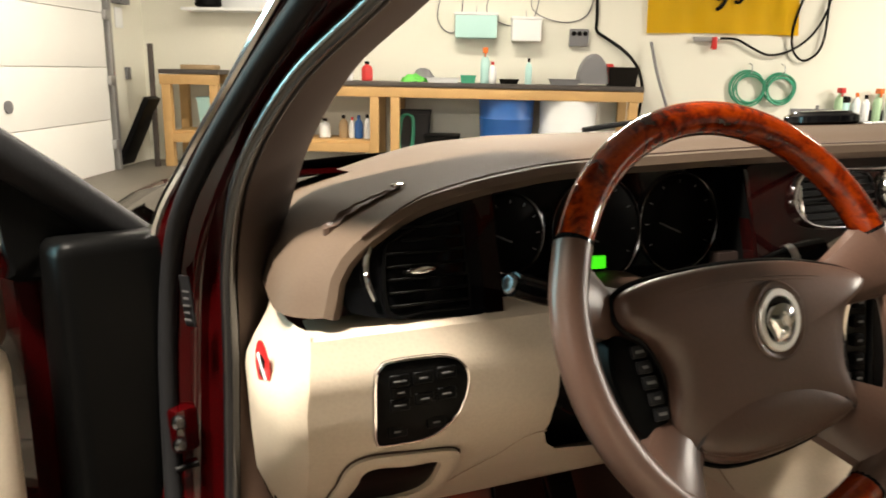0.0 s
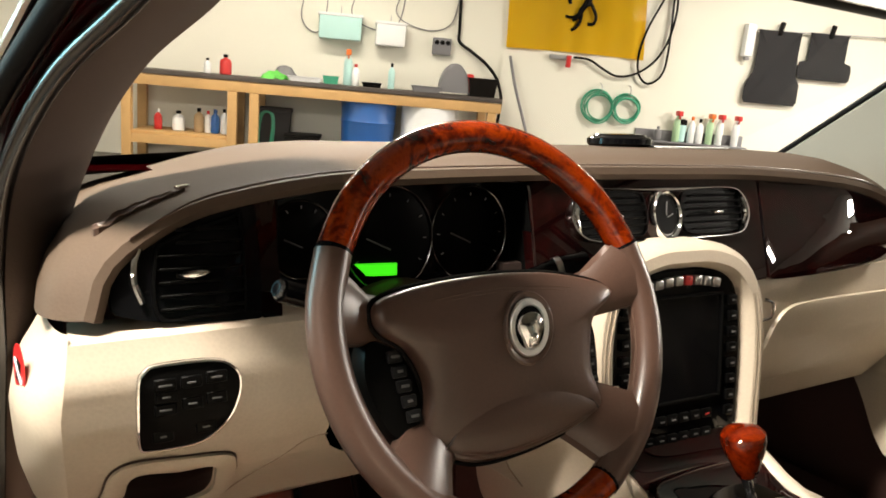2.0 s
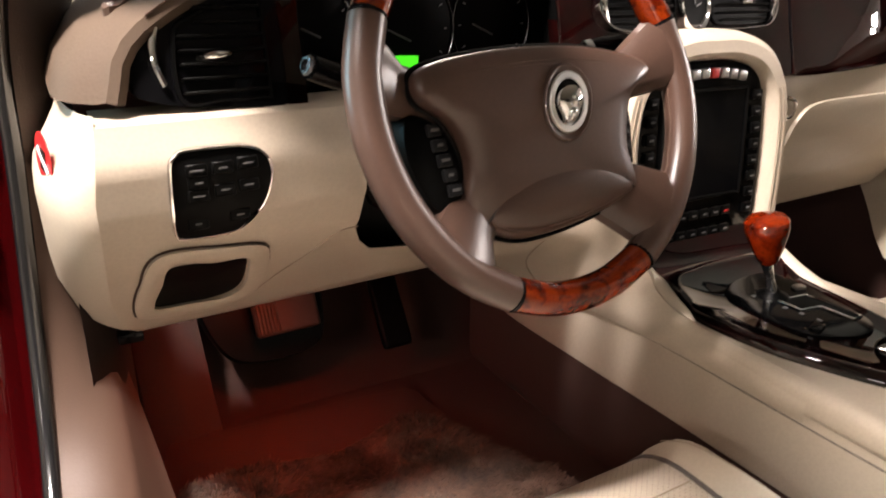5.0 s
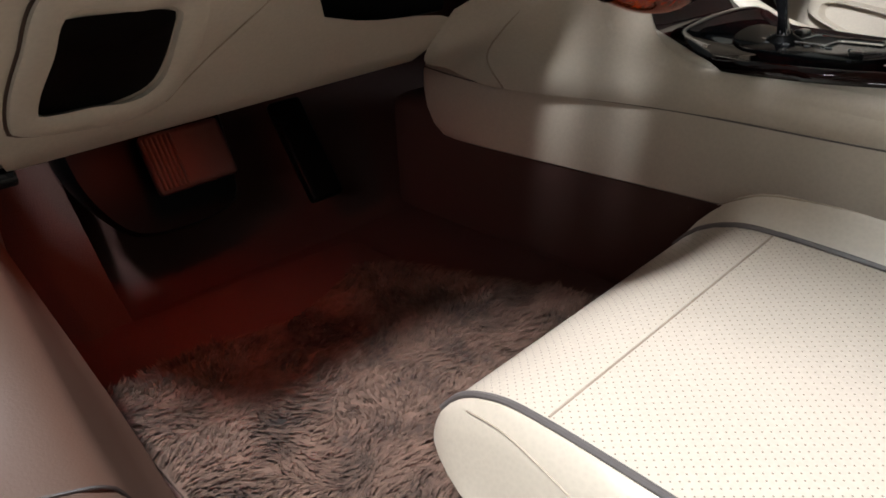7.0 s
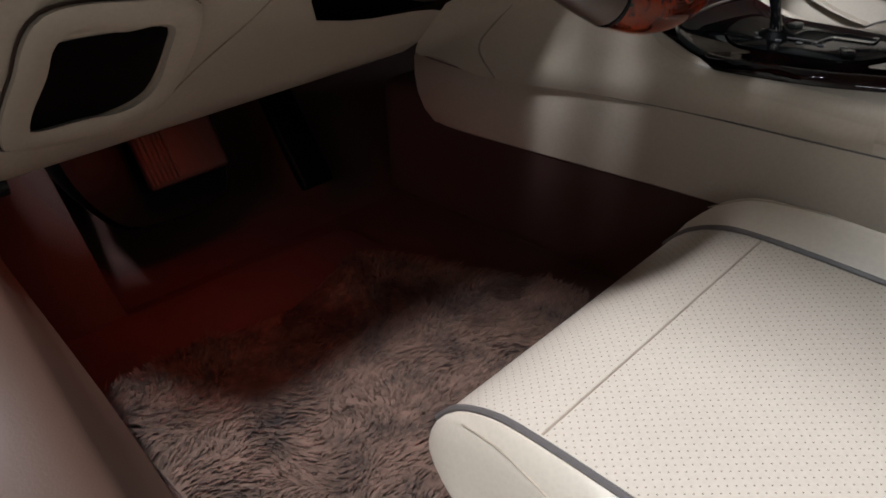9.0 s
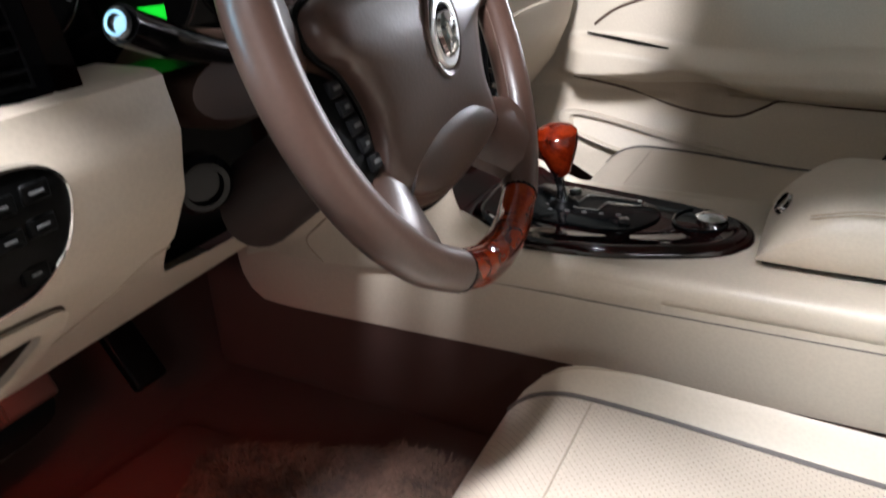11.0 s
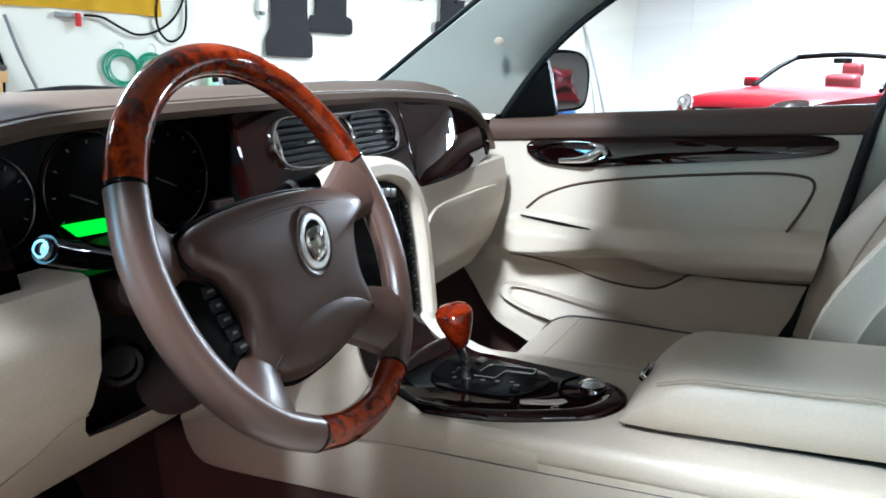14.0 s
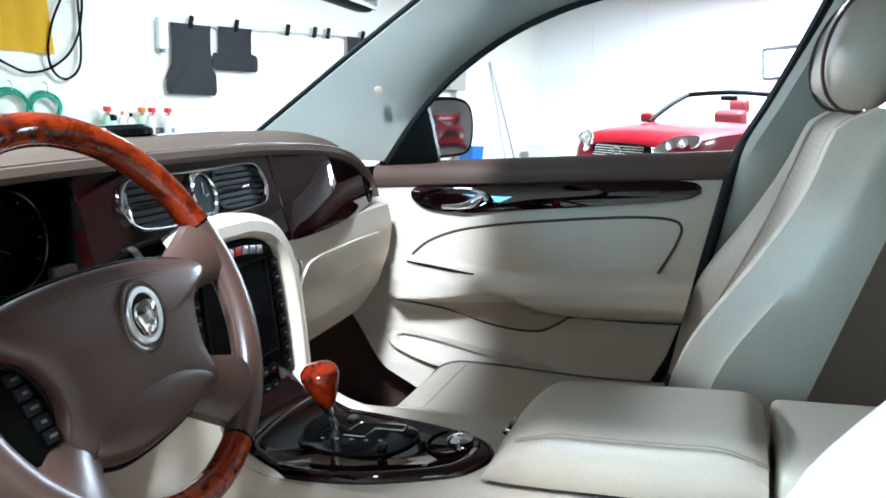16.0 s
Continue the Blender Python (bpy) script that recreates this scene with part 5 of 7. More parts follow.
for q in curve(SEAL[0:6], 40):
    hgt = float(step(0.42, 0.62, q[2]))
    rows.append([q + (0.004, 0, 0.002), q + (0.03, 0.01 * hgt, 0.010 * (1 - hgt)), q + (0.058, 0.03 * hgt, 0.010 * (1 - hgt)), q + (0.080 - 0.008 * hgt, 0.06 * hgt, 0.002 * (1 - hgt)), q + (0.090 - 0.012 * hgt, 0.075 * hgt, -0.012 * (1 - hgt)), q + (0.112 - 0.034 * hgt, 0.10 * hgt, -0.075 * (1 - hgt)), q + (0.135 - 0.057 * hgt, 0.11 * hgt, -0.110 * (1 - hgt))])
part("sill_trim", loft(rows), TRIM, shell, "brown plastic sill trim")
part("sill_joint", tube([(-0.862, 0.165, 0.4275), (-0.83, 0.150, 0.4255), (-0.795, 0.135, 0.4215), (-0.782, 0.13, 0.405), (-0.762, 0.125, 0.345)], 0.0016, 6), DARK_TRIM, shell)
part("bonnet_switch", box(0.03, 0.02, 0.014, pose(-0.752, 0.372, 0.575), 0.004), GLOSS, shell)
plate = part("jamb_label", box(0.002, 0.018, 0.062, pose(-0.8815, 0.40, 0.87, 0, -4, 38), 0), RUBBER, shell, "small printed label on the door jamb")
for k in range(6):
    part("label_bar", box(0.0008, 0.012 - 0.003 * (k % 2), 0.0025, pose(-0.8832, 0.399, 0.848 + 0.0085 * k, 0, -4, 38), 0), INK, plate)
hinge = part("door_hinge", box(0.030, 0.045, 0.055, pose(-0.905, 0.425, 0.71, 0, 0, 30), 0.006), PAINT, shell, "dark red door hinge")
for dz in (-0.014, 0.014):
    part("hinge_bolt", lathe([(0.009, 0), (0.009, 0.005), (0.006, 0.008), (0.001, 0.008)], 12, pose(-0.905, 0.402, 0.71 + dz, 90, 0, 30)), DIM, hinge)
part("check_strap", tube([(-0.885, 0.410, 0.665), (-0.898, 0.408, 0.664), (-0.912, 0.405, 0.662)], 0.004, 8), BLACK, shell)
# roof, header and passenger pillars
SEAL_P = [(0.80, 0.31, 0.945), (0.775, 0.19, 1.075), (0.735, 0.06, 1.165), (0.69, -0.10, 1.235), (0.655, -0.30, 1.275), (0.635, -0.60, 1.285), (0.625, -0.95, 1.27)]
SCREEN_P = [(0.745, 0.66, 1.02), (0.705, 0.46, 1.125), (0.66, 0.28, 1.215), (0.615, 0.12, 1.29), (0.57, 0.0, 1.335), (0.555, -0.30, 1.36), (0.55, -0.95, 1.35)]
a, b = curve(SEAL_P, 40), curve(SCREEN_P, 40)
rows = [[p + (0.012, 0, 0.0), p + (-0.01, 0.005, 0.004), p * 0.7 + q * 0.3 + (-0.022, 0, -0.008), p * 0.35 + q * 0.65 + (-0.020, 0, -0.008), q + (-0.008, 0, -0.003), q + (0.01, 0.01, 0.012)] for p, q in zip(a, b)]
part("passenger_pillar", loft(rows), HEAD, shell, "grey-beige windscreen pillar lining")
part("pillar_cap", lathe([(0.011, 0), (0.011, 0.003), (0.006, 0.005), (0.001, 0.005)], 18, look((0.678, 0.262, 1.118), (0.75, 0.30, 1.14))), TAN, shell)
part("passenger_seal", tube(SEAL_P, 0.009, 8, n=60), RUBBER, shell, "black rubber door seal")
part("screen_edge", tube([tuple(np.array(p) + (-0.004, 0.006, 0.006)) for p in SCREEN_P[:6]], 0.006, 8, n=50), RUBBER, shell)
rows = []
for u in np.linspace(0, 1, 14):
    y = 0.0 - 1.75 * u
    rows.append([(x, y - 0.06 * (x / 0.57) ** 2 * (1 - u), 1.345 + 0.035 * (1 - (x / 0.62) ** 2) - 0.01 * u - 0.30 * max(0, u - 0.7)) for x in np.linspace(-0.57, 0.57, 18)])
part("headliner", loft(rows), HEAD, shell, "grey-beige roof lining")
part("roof_panel", loft([[(x, y, z + 0.03) for x, y, z in r] for r in rows]), PAINT, shell, "dark red roof")
rows = []
PB = [(0.80, -0.32, 0.40), (0.80, -0.425, 0.58), (0.79, -0.468, 0.75), (0.785, -0.512, 0.92), (0.765, -0.580, 1.04), (0.72, -0.650, 1.17), (0.66, -0.705, 1.285)]
for q in curve(PB, 24):
    rows.append([q + (0.02, 0.012, 0), q + (-0.005, 0.008, 0), q + (-0.022, -0.012, 0), q + (-0.026, -0.06, 0), q + (-0.022, -0.13, 0), q + (0.0, -0.17, 0)])
part("centre_pillar", loft(rows), HEAD, shell, "grey-beige centre pillar lining")
part("pillar_seal", tube([tuple(np.array(q) + (0.006, 0.012, 0)) for q in PB], 0.011, 8, n=40), RUBBER, shell, "black rubber door seal")
part("rear_door_panel", loft([[(0.79 - 0.03 * (z < 0.7), y, z) for y in np.linspace(-0.62, -1.5, 6)] for z in (0.35, 0.6, 0.75, 0.93)]), CREAM, shell, "cream rear door panel")
part("rear_bulkhead", loft([[(x, -1.45 - 0.18 * (z - 0.5), z) for x in np.linspace(-0.78, 0.78, 8)] for z in (0.3, 0.6, 0.95, 1.05)]), CREAM, shell, "cream rear bench backrest")
# the rear of the cabin: out of view, added to keep light out
rows = []
for q in curve([(-x, y - 0.30, z) for x, y, z in PB], 24):
    rows.append([q + (-0.02, 0.012, 0), q + (0.005, 0.008, 0), q + (0.022, -0.012, 0), q + (0.026, -0.06, 0), q + (0.022, -0.13, 0), q + (0.0, -0.17, 0)])
part("centre_pillar", loft(rows), HEAD, shell, "grey-beige centre pillar lining")
part("rear_door_panel", loft([[(-0.79 + 0.03 * (z < 0.7), y, z) for y in np.linspace(-0.76, -1.5, 6)] for z in (0.35, 0.6, 0.75, 0.93)]), CREAM, shell, "cream rear door panel")
for s in (-1, 1):
    part("rear_pane", loft([[(s * (0.80 - 0.16 * u), y, 0.93 + 0.36 * u) for y in np.linspace(-0.70, -1.5, 5)] for u in np.linspace(0, 1, 4)]), TINT if s < 0 else GLASS, shell, "rear side window")
    part("rear_quarter", loft([[(s * (0.79 - 0.17 * u), y, 0.93 + 0.38 * u) for y in (-1.48, -1.62, -1.8)] for u in np.linspace(0, 1, 4)]), HEAD, shell, "grey-beige rear pillar lining")
    part("roof_rail", loft([[(s * x, y, z) for x, z in ((0.555, 1.352), (0.60, 1.335), (0.645, 1.30), (0.665, 1.285), (0.675, 1.31), (0.64, 1.36), (0.55, 1.385))] for y in np.linspace(-0.55, -1.75, 10)]), HEAD, shell, "grey-beige roof rail lining")
part("parcel_shelf", box(1.5, 0.42, 0.03, pose(0, -1.72, 1.02), 0.01), HEAD, shell)
part("rear_screen", loft([[(x, -1.95 + 0.42 * u, 1.02 + 0.28 * u) for x in np.linspace(-0.62, 0.62, 8)] for u in np.linspace(0, 1, 5)]), TINT, shell, "unseen rear window, darkened to dim the cabin")
# outer body: sides, boot and wheels
for s in (-1, 1):
    front = -0.74 if s < 0 else 0.60
    part("body_side", loft([[(s * x * (1 - 0.05 * float(step(-1.9, -2.65, y))), y, z) for y in np.linspace(front, -2.65, 16)] for x, z in ((0.875, 0.26), (0.915, 0.40), (0.93, 0.60), (0.92, 0.78), (0.885, 0.90), (0.84, 0.935))]), PAINT, shell, "dark red body side")
    part("rear_post", loft([[(s * x, y, z) for x, z in ((0.84, 0.935), (0.77, 1.08), (0.70, 1.24), (0.64, 1.36))] for y in (-1.50, -1.62, -1.80)]), PAINT, shell, "dark red rear pillar")
    for y, z in ((1.42, 0.505), (-1.72, 0.232)):
        tyre = part("wheel", lathe([(0.20, -0.10), (0.29, -0.11), (0.325, -0.085), (0.33, 0.0), (0.325, 0.085), (0.29, 0.11), (0.20, 0.10), (0.18, 0.085), (0.05, 0.07)], 36, pose(s * 0.80, y, z, 0, s * 90, 0)), RUBBER, shell, "black tyre")
        part("rim", lathe([(0.20, 0.100), (0.195, 0.108), (0.17, 0.098), (0.06, 0.085), (0.03, 0.10), (0.002, 0.10)], 30, pose(s * 0.80, y, z, 0, s * 90, 0)), SILVER, tyre, "silver wheel rim")
part("boot_lid", loft([[(x, y, z - 0.03 * (x / 0.8) ** 2) for x in np.linspace(-0.84, 0.84, 12)] for y, z in ((-1.92, 1.02), (-2.10, 1.0), (-2.45, 0.98), (-2.62, 0.95), (-2.68, 0.80), (-2.70, 0.50), (-2.66, 0.28))]), PAINT, shell, "dark red boot")
part("nose", loft([[(x, 2.17 + y - 0.10 * (x / 0.9) ** 2, z) for x in np.linspace(-0.93, 0.93, 14)] for y, z in ((0.0, 0.80), (0.10, 0.72), (0.14, 0.55), (0.10, 0.32))]), PAINT, shell, "dark red nose")
# windscreen and bonnet
screen = part("windscreen", loft([[(x, 1.03 - 0.10 * (x / 0.7) ** 2 - 1.03 * u, 1.02 + 0.335 * u - 0.02 * (x / 0.7) ** 2) for x in np.linspace(-0.72 + 0.13 * u, 0.72 - 0.13 * u, 14)] for u in np.linspace(0, 1, 8)]), GLASS, shell, "clear windscreen")
screen.visible_shadow = False
part("screen_frit", loft([[(x, 1.035 - 0.10 * (x / 0.7) ** 2 - 1.03 * u, 1.012 + 0.335 * u - 0.02 * (x / 0.7) ** 2) for x in np.linspace(-0.80, 0.80, 14)] for u in (-0.06, 0.0, 0.055)]), RUBBER, shell, "black lower edge of the windscreen")
part("wiper", tube([(-0.05, 1.0, 1.048), (0.1, 0.98, 1.062), (0.3, 0.99, 1.05)], 0.006, 6), RUBBER, shell)
rows = []
for u in np.linspace(0, 1, 12):
    y = 0.62 + 1.55 * u
    mid = [(x, 0.005 * (1 - (x / 0.9) ** 2)) for x in np.linspace(-0.90, 0.90, 21)]
    edge = [(0.95, -0.012), (0.99, -0.035), (1.015, -0.075), (1.022, -0.13), (1.02, -0.50)]
    rows.append([(x * (1 - 0.06 * u**2), y, 0.998 - 0.03 * u - 0.10 * u**4 + dz) for x, dz in [(-x, dz) for x, dz in reversed(edge)] + mid + edge])
part("bonnet", loft(rows), PAINT, shell, "dark red bonnet")

mirror_in = thing("rear_view_mirror", "black interior rear-view mirror", "mirror")
part("mirror_housing", box(0.25, 0.035, 0.065, pose(0.0, -0.010, 1.240, 8, 0, 7), 0.015, 4), BLACK, mirror_in)
part("mirror_glass", box(0.235, 0.003, 0.055, pose(0.0025, -0.0295, 1.2370, 8, 0, 7), 0.001, 1), CHROME, mirror_in, "mirror glass")
part("mirror_arm", tube([(0.0, 0.0, 1.25), (0.0, 0.03, 1.31), (0.0, 0.03, 1.35)], 0.01, 8), BLACK, mirror_in)

# things on the dash top
tin = solo("black_disc", lathe([(0.055, 0), (0.060, 0.004), (0.060, 0.014), (0.056, 0.017), (0.05, 0.018), (0.046, 0.022), (0.02, 0.024), (0.002, 0.024)], 36, pose(0.172, 0.55, 1.0475)), GLOSS, "round black plastic disc lying on the dash top", "disc")
slip = solo("paper_slip", box(0.15, 0.04, 0.003, pose(0.30, 0.50, 1.048, 0, 0, -8), 0.001), WHITEP, "white paper slip on the dash top", "paper")

# ---- passenger door ----
pdoor = thing("passenger_door", "closed cream leather car door with dark veneer strip", "car door")


def trim_x(y, z):
    low_edge = 0.600 - 0.03 * float(step(0.05, -0.15, y)) + 0.02 * math.exp(-((y + 0.0) / 0.12) ** 2)
    top_edge = 0.695 - 0.025 * float(step(0.2, -0.05, y)) + 0.012 * float(step(-0.16, -0.26, y))
    arm = 0.066 * float(step(low_edge, low_edge + 0.032, z) * (1 - step(top_edge - 0.022, top_edge + 0.012, z))) * float(step(0.31, 0.24, y))
    return 0.757 + 0.22 * (z - 0.75) - arm + 0.03 * float(step(0.63, 0.58, z)) - 0.03 * float(step(0.55, 0.45, z))


def panel(y, z, o=0.0):
    return (trim_x(y, z) - o, y, z)


part("door_panel", loft([[panel(y, z) for y in np.linspace(float(np.interp(z, (0.34, 0.40, 0.444, 0.487, 0.534, 0.57), (0.10, 0.21, 0.30, 0.345, 0.39, 0.42))), float(np.interp(z, (0.34, 0.40, 0.50, 0.58, 0.75, 0.90), (-0.25, -0.295, -0.365, -0.398, -0.445, -0.485))), 70)] for z in np.linspace(0.34, 0.90, 130)]), CREAM, pdoor, "cream leather door panel")
rows = []
for y in np.linspace(0.34, -0.505, 20):
    x = trim_x(y, 0.89)
    rows.append([(x, y, 0.884), (x - 0.010, y, 0.890), (x - 0.014, y, 0.905), (x - 0.008, y, 0.928), (x + 0.010, y, 0.942), (x + 0.04, y, 0.944), (x + 0.05, y, 0.92)])
part("belt_rail", loft(rows), TRIM, pdoor, "dark brown padded belt rail")
STRIP = [(0.242, 0.872), (0.232, 0.850), (0.20, 0.832), (0.10, 0.820), (-0.05, 0.826), (-0.2, 0.832), (-0.36, 0.840), (-0.425, 0.850), (-0.44, 0.868), (-0.40, 0.884), (-0.2, 0.886), (0.1, 0.887), (0.215, 0.886)]
part("veneer_strip", dome(STRIP, panel, [(1, -0.004), (1, 0.005), (0.97, 0.010), (0.5, 0.012)], (0.0, 0.857), 90), VENEER, pdoor, "dark lacquered burr veneer strip")
OVAL = [(0.125 + 0.092 * math.cos(a), 0.856 + 0.027 * math.sin(a)) for a in np.linspace(0, 2 * np.pi, 18, endpoint=False)]
pull = part("handle_bowl", dome(OVAL, panel, [(1, 0.008), (1.0, 0.016), (0.96, 0.017), (0.93, 0.011), (0.5, 0.009)], n=50), GLOSS, pdoor, "black oval handle recess")
part("bowl_rim", rim(OVAL, panel, 0.004, 0.019, 50, base=0.008), CHROME, pull)
part("handle", tube([panel(0.15, 0.838, 0.020), panel(0.09, 0.842, 0.030), panel(0.055, 0.858, 0.032), panel(0.045, 0.868, 0.026)], [0.006, 0.007, 0.011, 0.009], 12), CHROME, pull, "chrome inside door handle")
part("handle_end", tube([panel(0.075, 0.873, 0.018), panel(0.05, 0.866, 0.030), panel(0.034, 0.850, 0.030)], [0.007, 0.008, 0.006], 10), CHROME, pull)
INSERT = [(0.235, 0.722), (0.19, 0.755), (0.112, 0.780), (0.0, 0.794), (-0.15, 0.803), (-0.30, 0.808), (-0.375, 0.802), (-0.398, 0.785), (-0.385, 0.745), (-0.350, 0.688)]
part("insert_piping", tube([panel(y, z, 0.001) for y, z in INSERT], 0.0032, 8, n=80), TRIM, pdoor, "brown piping")
part("pull_strip", tube([panel(y, z, 0.010) for y, z in ((0.245, 0.706), (0.20, 0.700), (0.13, 0.691), (0.066, 0.682))], [0.004, 0.008, 0.008, 0.003], 10, flat=0.5), GLOSS, pdoor, "black pull strip")
# Flush plate in a darker tan stands for the pouch recess.
part("pouch", dome([(0.23, 0.606), (0.12, 0.604), (0.0, 0.612), (-0.09, 0.604), (-0.155, 0.588), (-0.125, 0.562), (-0.074, 0.545), (0.03, 0.554), (0.15, 0.586)], panel, [(1, -0.003), (1, 0.0005), (0.9, 0.001), (0.5, 0.001)], n=60), TAN, pdoor, "tan plate for the darker door pouch recess")
part("pouch_line", tube([panel(y, z, 0.001) for y, z in ((0.262, 0.618), (0.15, 0.585), (0.03, 0.552), (-0.074, 0.543), (-0.13, 0.565), (-0.165, 0.586), (-0.26, 0.578), (-0.384, 0.574), (-0.45, 0.575))], 0.0028, 8, n=60), TRIM, pdoor)
part("map_pocket", dome([(0.30, 0.520), (0.285, 0.536), (0.20, 0.528), (0.05, 0.500), (-0.12, 0.470), (-0.10, 0.440), (0.05, 0.450), (0.18, 0.470), (0.28, 0.500)], panel, [(1, -0.004), (1, 0.018), (0.95, 0.026), (0.88, 0.026), (0.84, 0.012), (0.5, 0.010)], n=70), CREAM, pdoor, "cream map pocket")
part("pocket_line", tube([panel(y, z, 0.006) for y, z in ((0.30, 0.512), (0.20, 0.482), (0.05, 0.442), (-0.05, 0.42))], 0.004, 8), TRIM, pdoor)
part("frame_quarter", dome([(0.335, 0.935), (0.30, 0.975), (0.20, 1.07), (0.185, 1.07), (0.175, 1.0), (0.172, 0.945), (0.20, 0.936), (0.28, 0.934)], lambda y, z, o: (0.80 - 0.12 * max(0, z - 0.95) - o, y, z), [(1, -0.015), (1, 0.004), (0.9, 0.007), (0.5, 0.007)], n=48), BLACK, pdoor, "black triangular window corner")
part("window_frame", tube([(0.80, 0.30, 0.965), (0.782, 0.19, 1.085), (0.742, 0.06, 1.178), (0.70, -0.10, 1.248), (0.668, -0.30, 1.288), (0.65, -0.50, 1.296)], 0.011, 8), RUBBER, pdoor, "black window frame")
part("edge_seal", tube([panel(-0.307, 0.40, 0.0), panel(-0.376, 0.50, 0.002), panel(-0.410, 0.58, 0.002), panel(-0.455, 0.74, 0.002), panel(-0.496, 0.89, 0.008), (0.785, -0.532, 0.97), (0.767, -0.582, 1.06), (0.725, -0.645, 1.17), (0.67, -0.70, 1.275)], 0.012, 10, n=60), RUBBER, pdoor, "black rubber seal on the door's rear edge")
pane = part("window_pane", loft([[(0.815 - 0.55 * max(0, z - 0.95) ** 1.3, y, z) for y in np.linspace(0.17, -0.54, 8)] for z in np.linspace(0.93, 1.13, 5)]), GLASS, pdoor, "clear side window")
pane.visible_shadow = False
wing = thing("door_mirror", "black door mirror with chrome-edged glass", "mirror", at=CAR @ pose(0.985, 0.213, 1.020, 2.6, 0, -33))
OUTM = [(-0.088, 0.03), (-0.078, 0.066), (-0.04, 0.081), (0.03, 0.079), (0.072, 0.062), (0.086, 0.02), (0.082, -0.04), (0.062, -0.073), (0.0, -0.079), (-0.07, -0.076), (-0.088, -0.05)]
part("shell", dome(OUTM, lambda x, z, o: (x, -o, z), [(0.90, 0.004), (0.96, 0.006), (1.0, 0.0), (1.0, -0.03), (0.93, -0.07), (0.75, -0.105), (0.4, -0.125)], (0, 0), 60), GLOSS, wing, "black mirror housing")
part("glass", dome(OUTM, lambda x, z, o: (x, -o, z), [(0.89, -0.002)] + [(u, 0.0062 + 0.0034 * (1 - (u / 0.89) ** 2)) for u in (0.89, 0.8, 0.7, 0.6, 0.5, 0.4, 0.3, 0.2, 0.1)], (0, 0), 60), CHROME, wing, "mirror glass")
part("foot", tube([(-0.08, 0.02, -0.055), (-0.13, 0.035, -0.06), (-0.175, 0.04, -0.07)], [0.028, 0.024, 0.03], 12), BLACK, wing)

# ---- open driver's door ----
DD = CAR @ pose(-0.915, 0.49, 0, 0, 0, 155 + 50)
ddoor = thing("driver_door", "open dark car door with cream trim", "car door", at=DD)
part("door_shell", box(1.02, 0.06, 0.60, pose(0.53, -0.075, 0.64), 0.03, 3), PAINT, ddoor, "dark red door skin")
# The black takes in both dark seals and the shade on this face.
part("shut_face", box(0.15, 0.11, 0.66, pose(0.055, -0.005, 0.62), 0.02, 3), BLACK, ddoor, "shut face with seals, black also for its shade")
part("inner_panel", box(0.84, 0.07, 0.48, pose(0.600, -0.005, 0.60), 0.025, 3), CREAM, ddoor, "cream leather door panel")
part("belt_rail", box(0.84, 0.08, 0.10, pose(0.600, -0.002, 0.885), 0.03, 4), TRIM, ddoor, "brown padded belt rail")
part("frame_bar", tube([(0.0, -0.03, 0.92), (0.14, -0.03, 1.035), (0.28, -0.035, 1.13), (0.5, -0.04, 1.21), (0.9, -0.05, 1.23)], 0.026, 10), RUBBER, ddoor, "black window frame")
part("quarter_panel", dome([(-0.01, 0.90), (0.06, 0.965), (0.16, 1.035), (0.17, 1.02), (0.16, 0.92), (0.15, 0.90)], lambda x, z, o: (x, -0.03 + o, z), [(1, -0.02), (1, 0.0), (0.9, 0.005)], n=40), BLACK, ddoor, "black mirror corner")
part("door_pane", loft([[(x, -0.045, z) for x in (0.17, 0.5, 0.95)] for z in (0.92, 1.0, 1.06)]), GLASS, ddoor, "clear side window")
part("hinge", box(0.05, 0.03, 0.05, pose(-0.03, -0.02, 0.56), 0.006), PAINT, ddoor)
part("check_strap", tube([(-0.05, -0.03, 0.60), (0.0, -0.05, 0.60), (0.03, -0.06, 0.60)], 0.006, 8), RUBBER, ddoor)

# ---- things in the garage ----
def wall_spot(x, z, depth=0.0):
    """A pose on the bench wall: x along it, z up, depth off it."""
    return GARAGE @ pose(x, WALL_Y - depth, z)


def bench(label, width, depth, height, at, legs, shelf):
    b = thing("workbench", label, "workbench", "workbenches", at=at)
    part("worktop", box(width, depth, 0.045, pose(width / 2, -depth / 2, height - 0.022), 0.005), DARKTOP, b, "dark worn worktop")
    part("apron", box(width, 0.04, 0.10, pose(width / 2, -depth + 0.03, height - 0.10), 0.004), PINE, b, "pine front rail")
    part("apron", box(width, 0.04, 0.10, pose(width / 2, -0.03, height - 0.10), 0.004), PINE, b)
    for x in legs:
        for y in (-depth + 0.06, -0.06):
            part("leg", box(0.09, 0.09, height - 0.05, pose(x, y, (height - 0.05) / 2), 0.004), PINE, b, "pine post")
    if shelf:
        part("shelf", box(shelf[1] - shelf[0], depth - 0.1, 0.03, pose((shelf[0] + shelf[1]) / 2, -depth / 2, shelf[2]), 0.004), PINE, b, "pine shelf")
        part("shelf_rail", box(shelf[1] - shelf[0], 0.04, 0.09, pose((shelf[0] + shelf[1]) / 2, -depth + 0.04, shelf[2] - 0.06), 0.004), PINE, b)
    return b


bench("long pine workbench with a dark worn top", 3.75, 0.70, 0.92, GARAGE @ pose(-2.72, WALL_Y - 0.005, 0), (0.06, 1.06, 1.27, 3.66), (0.1, 1.02, 0.31))
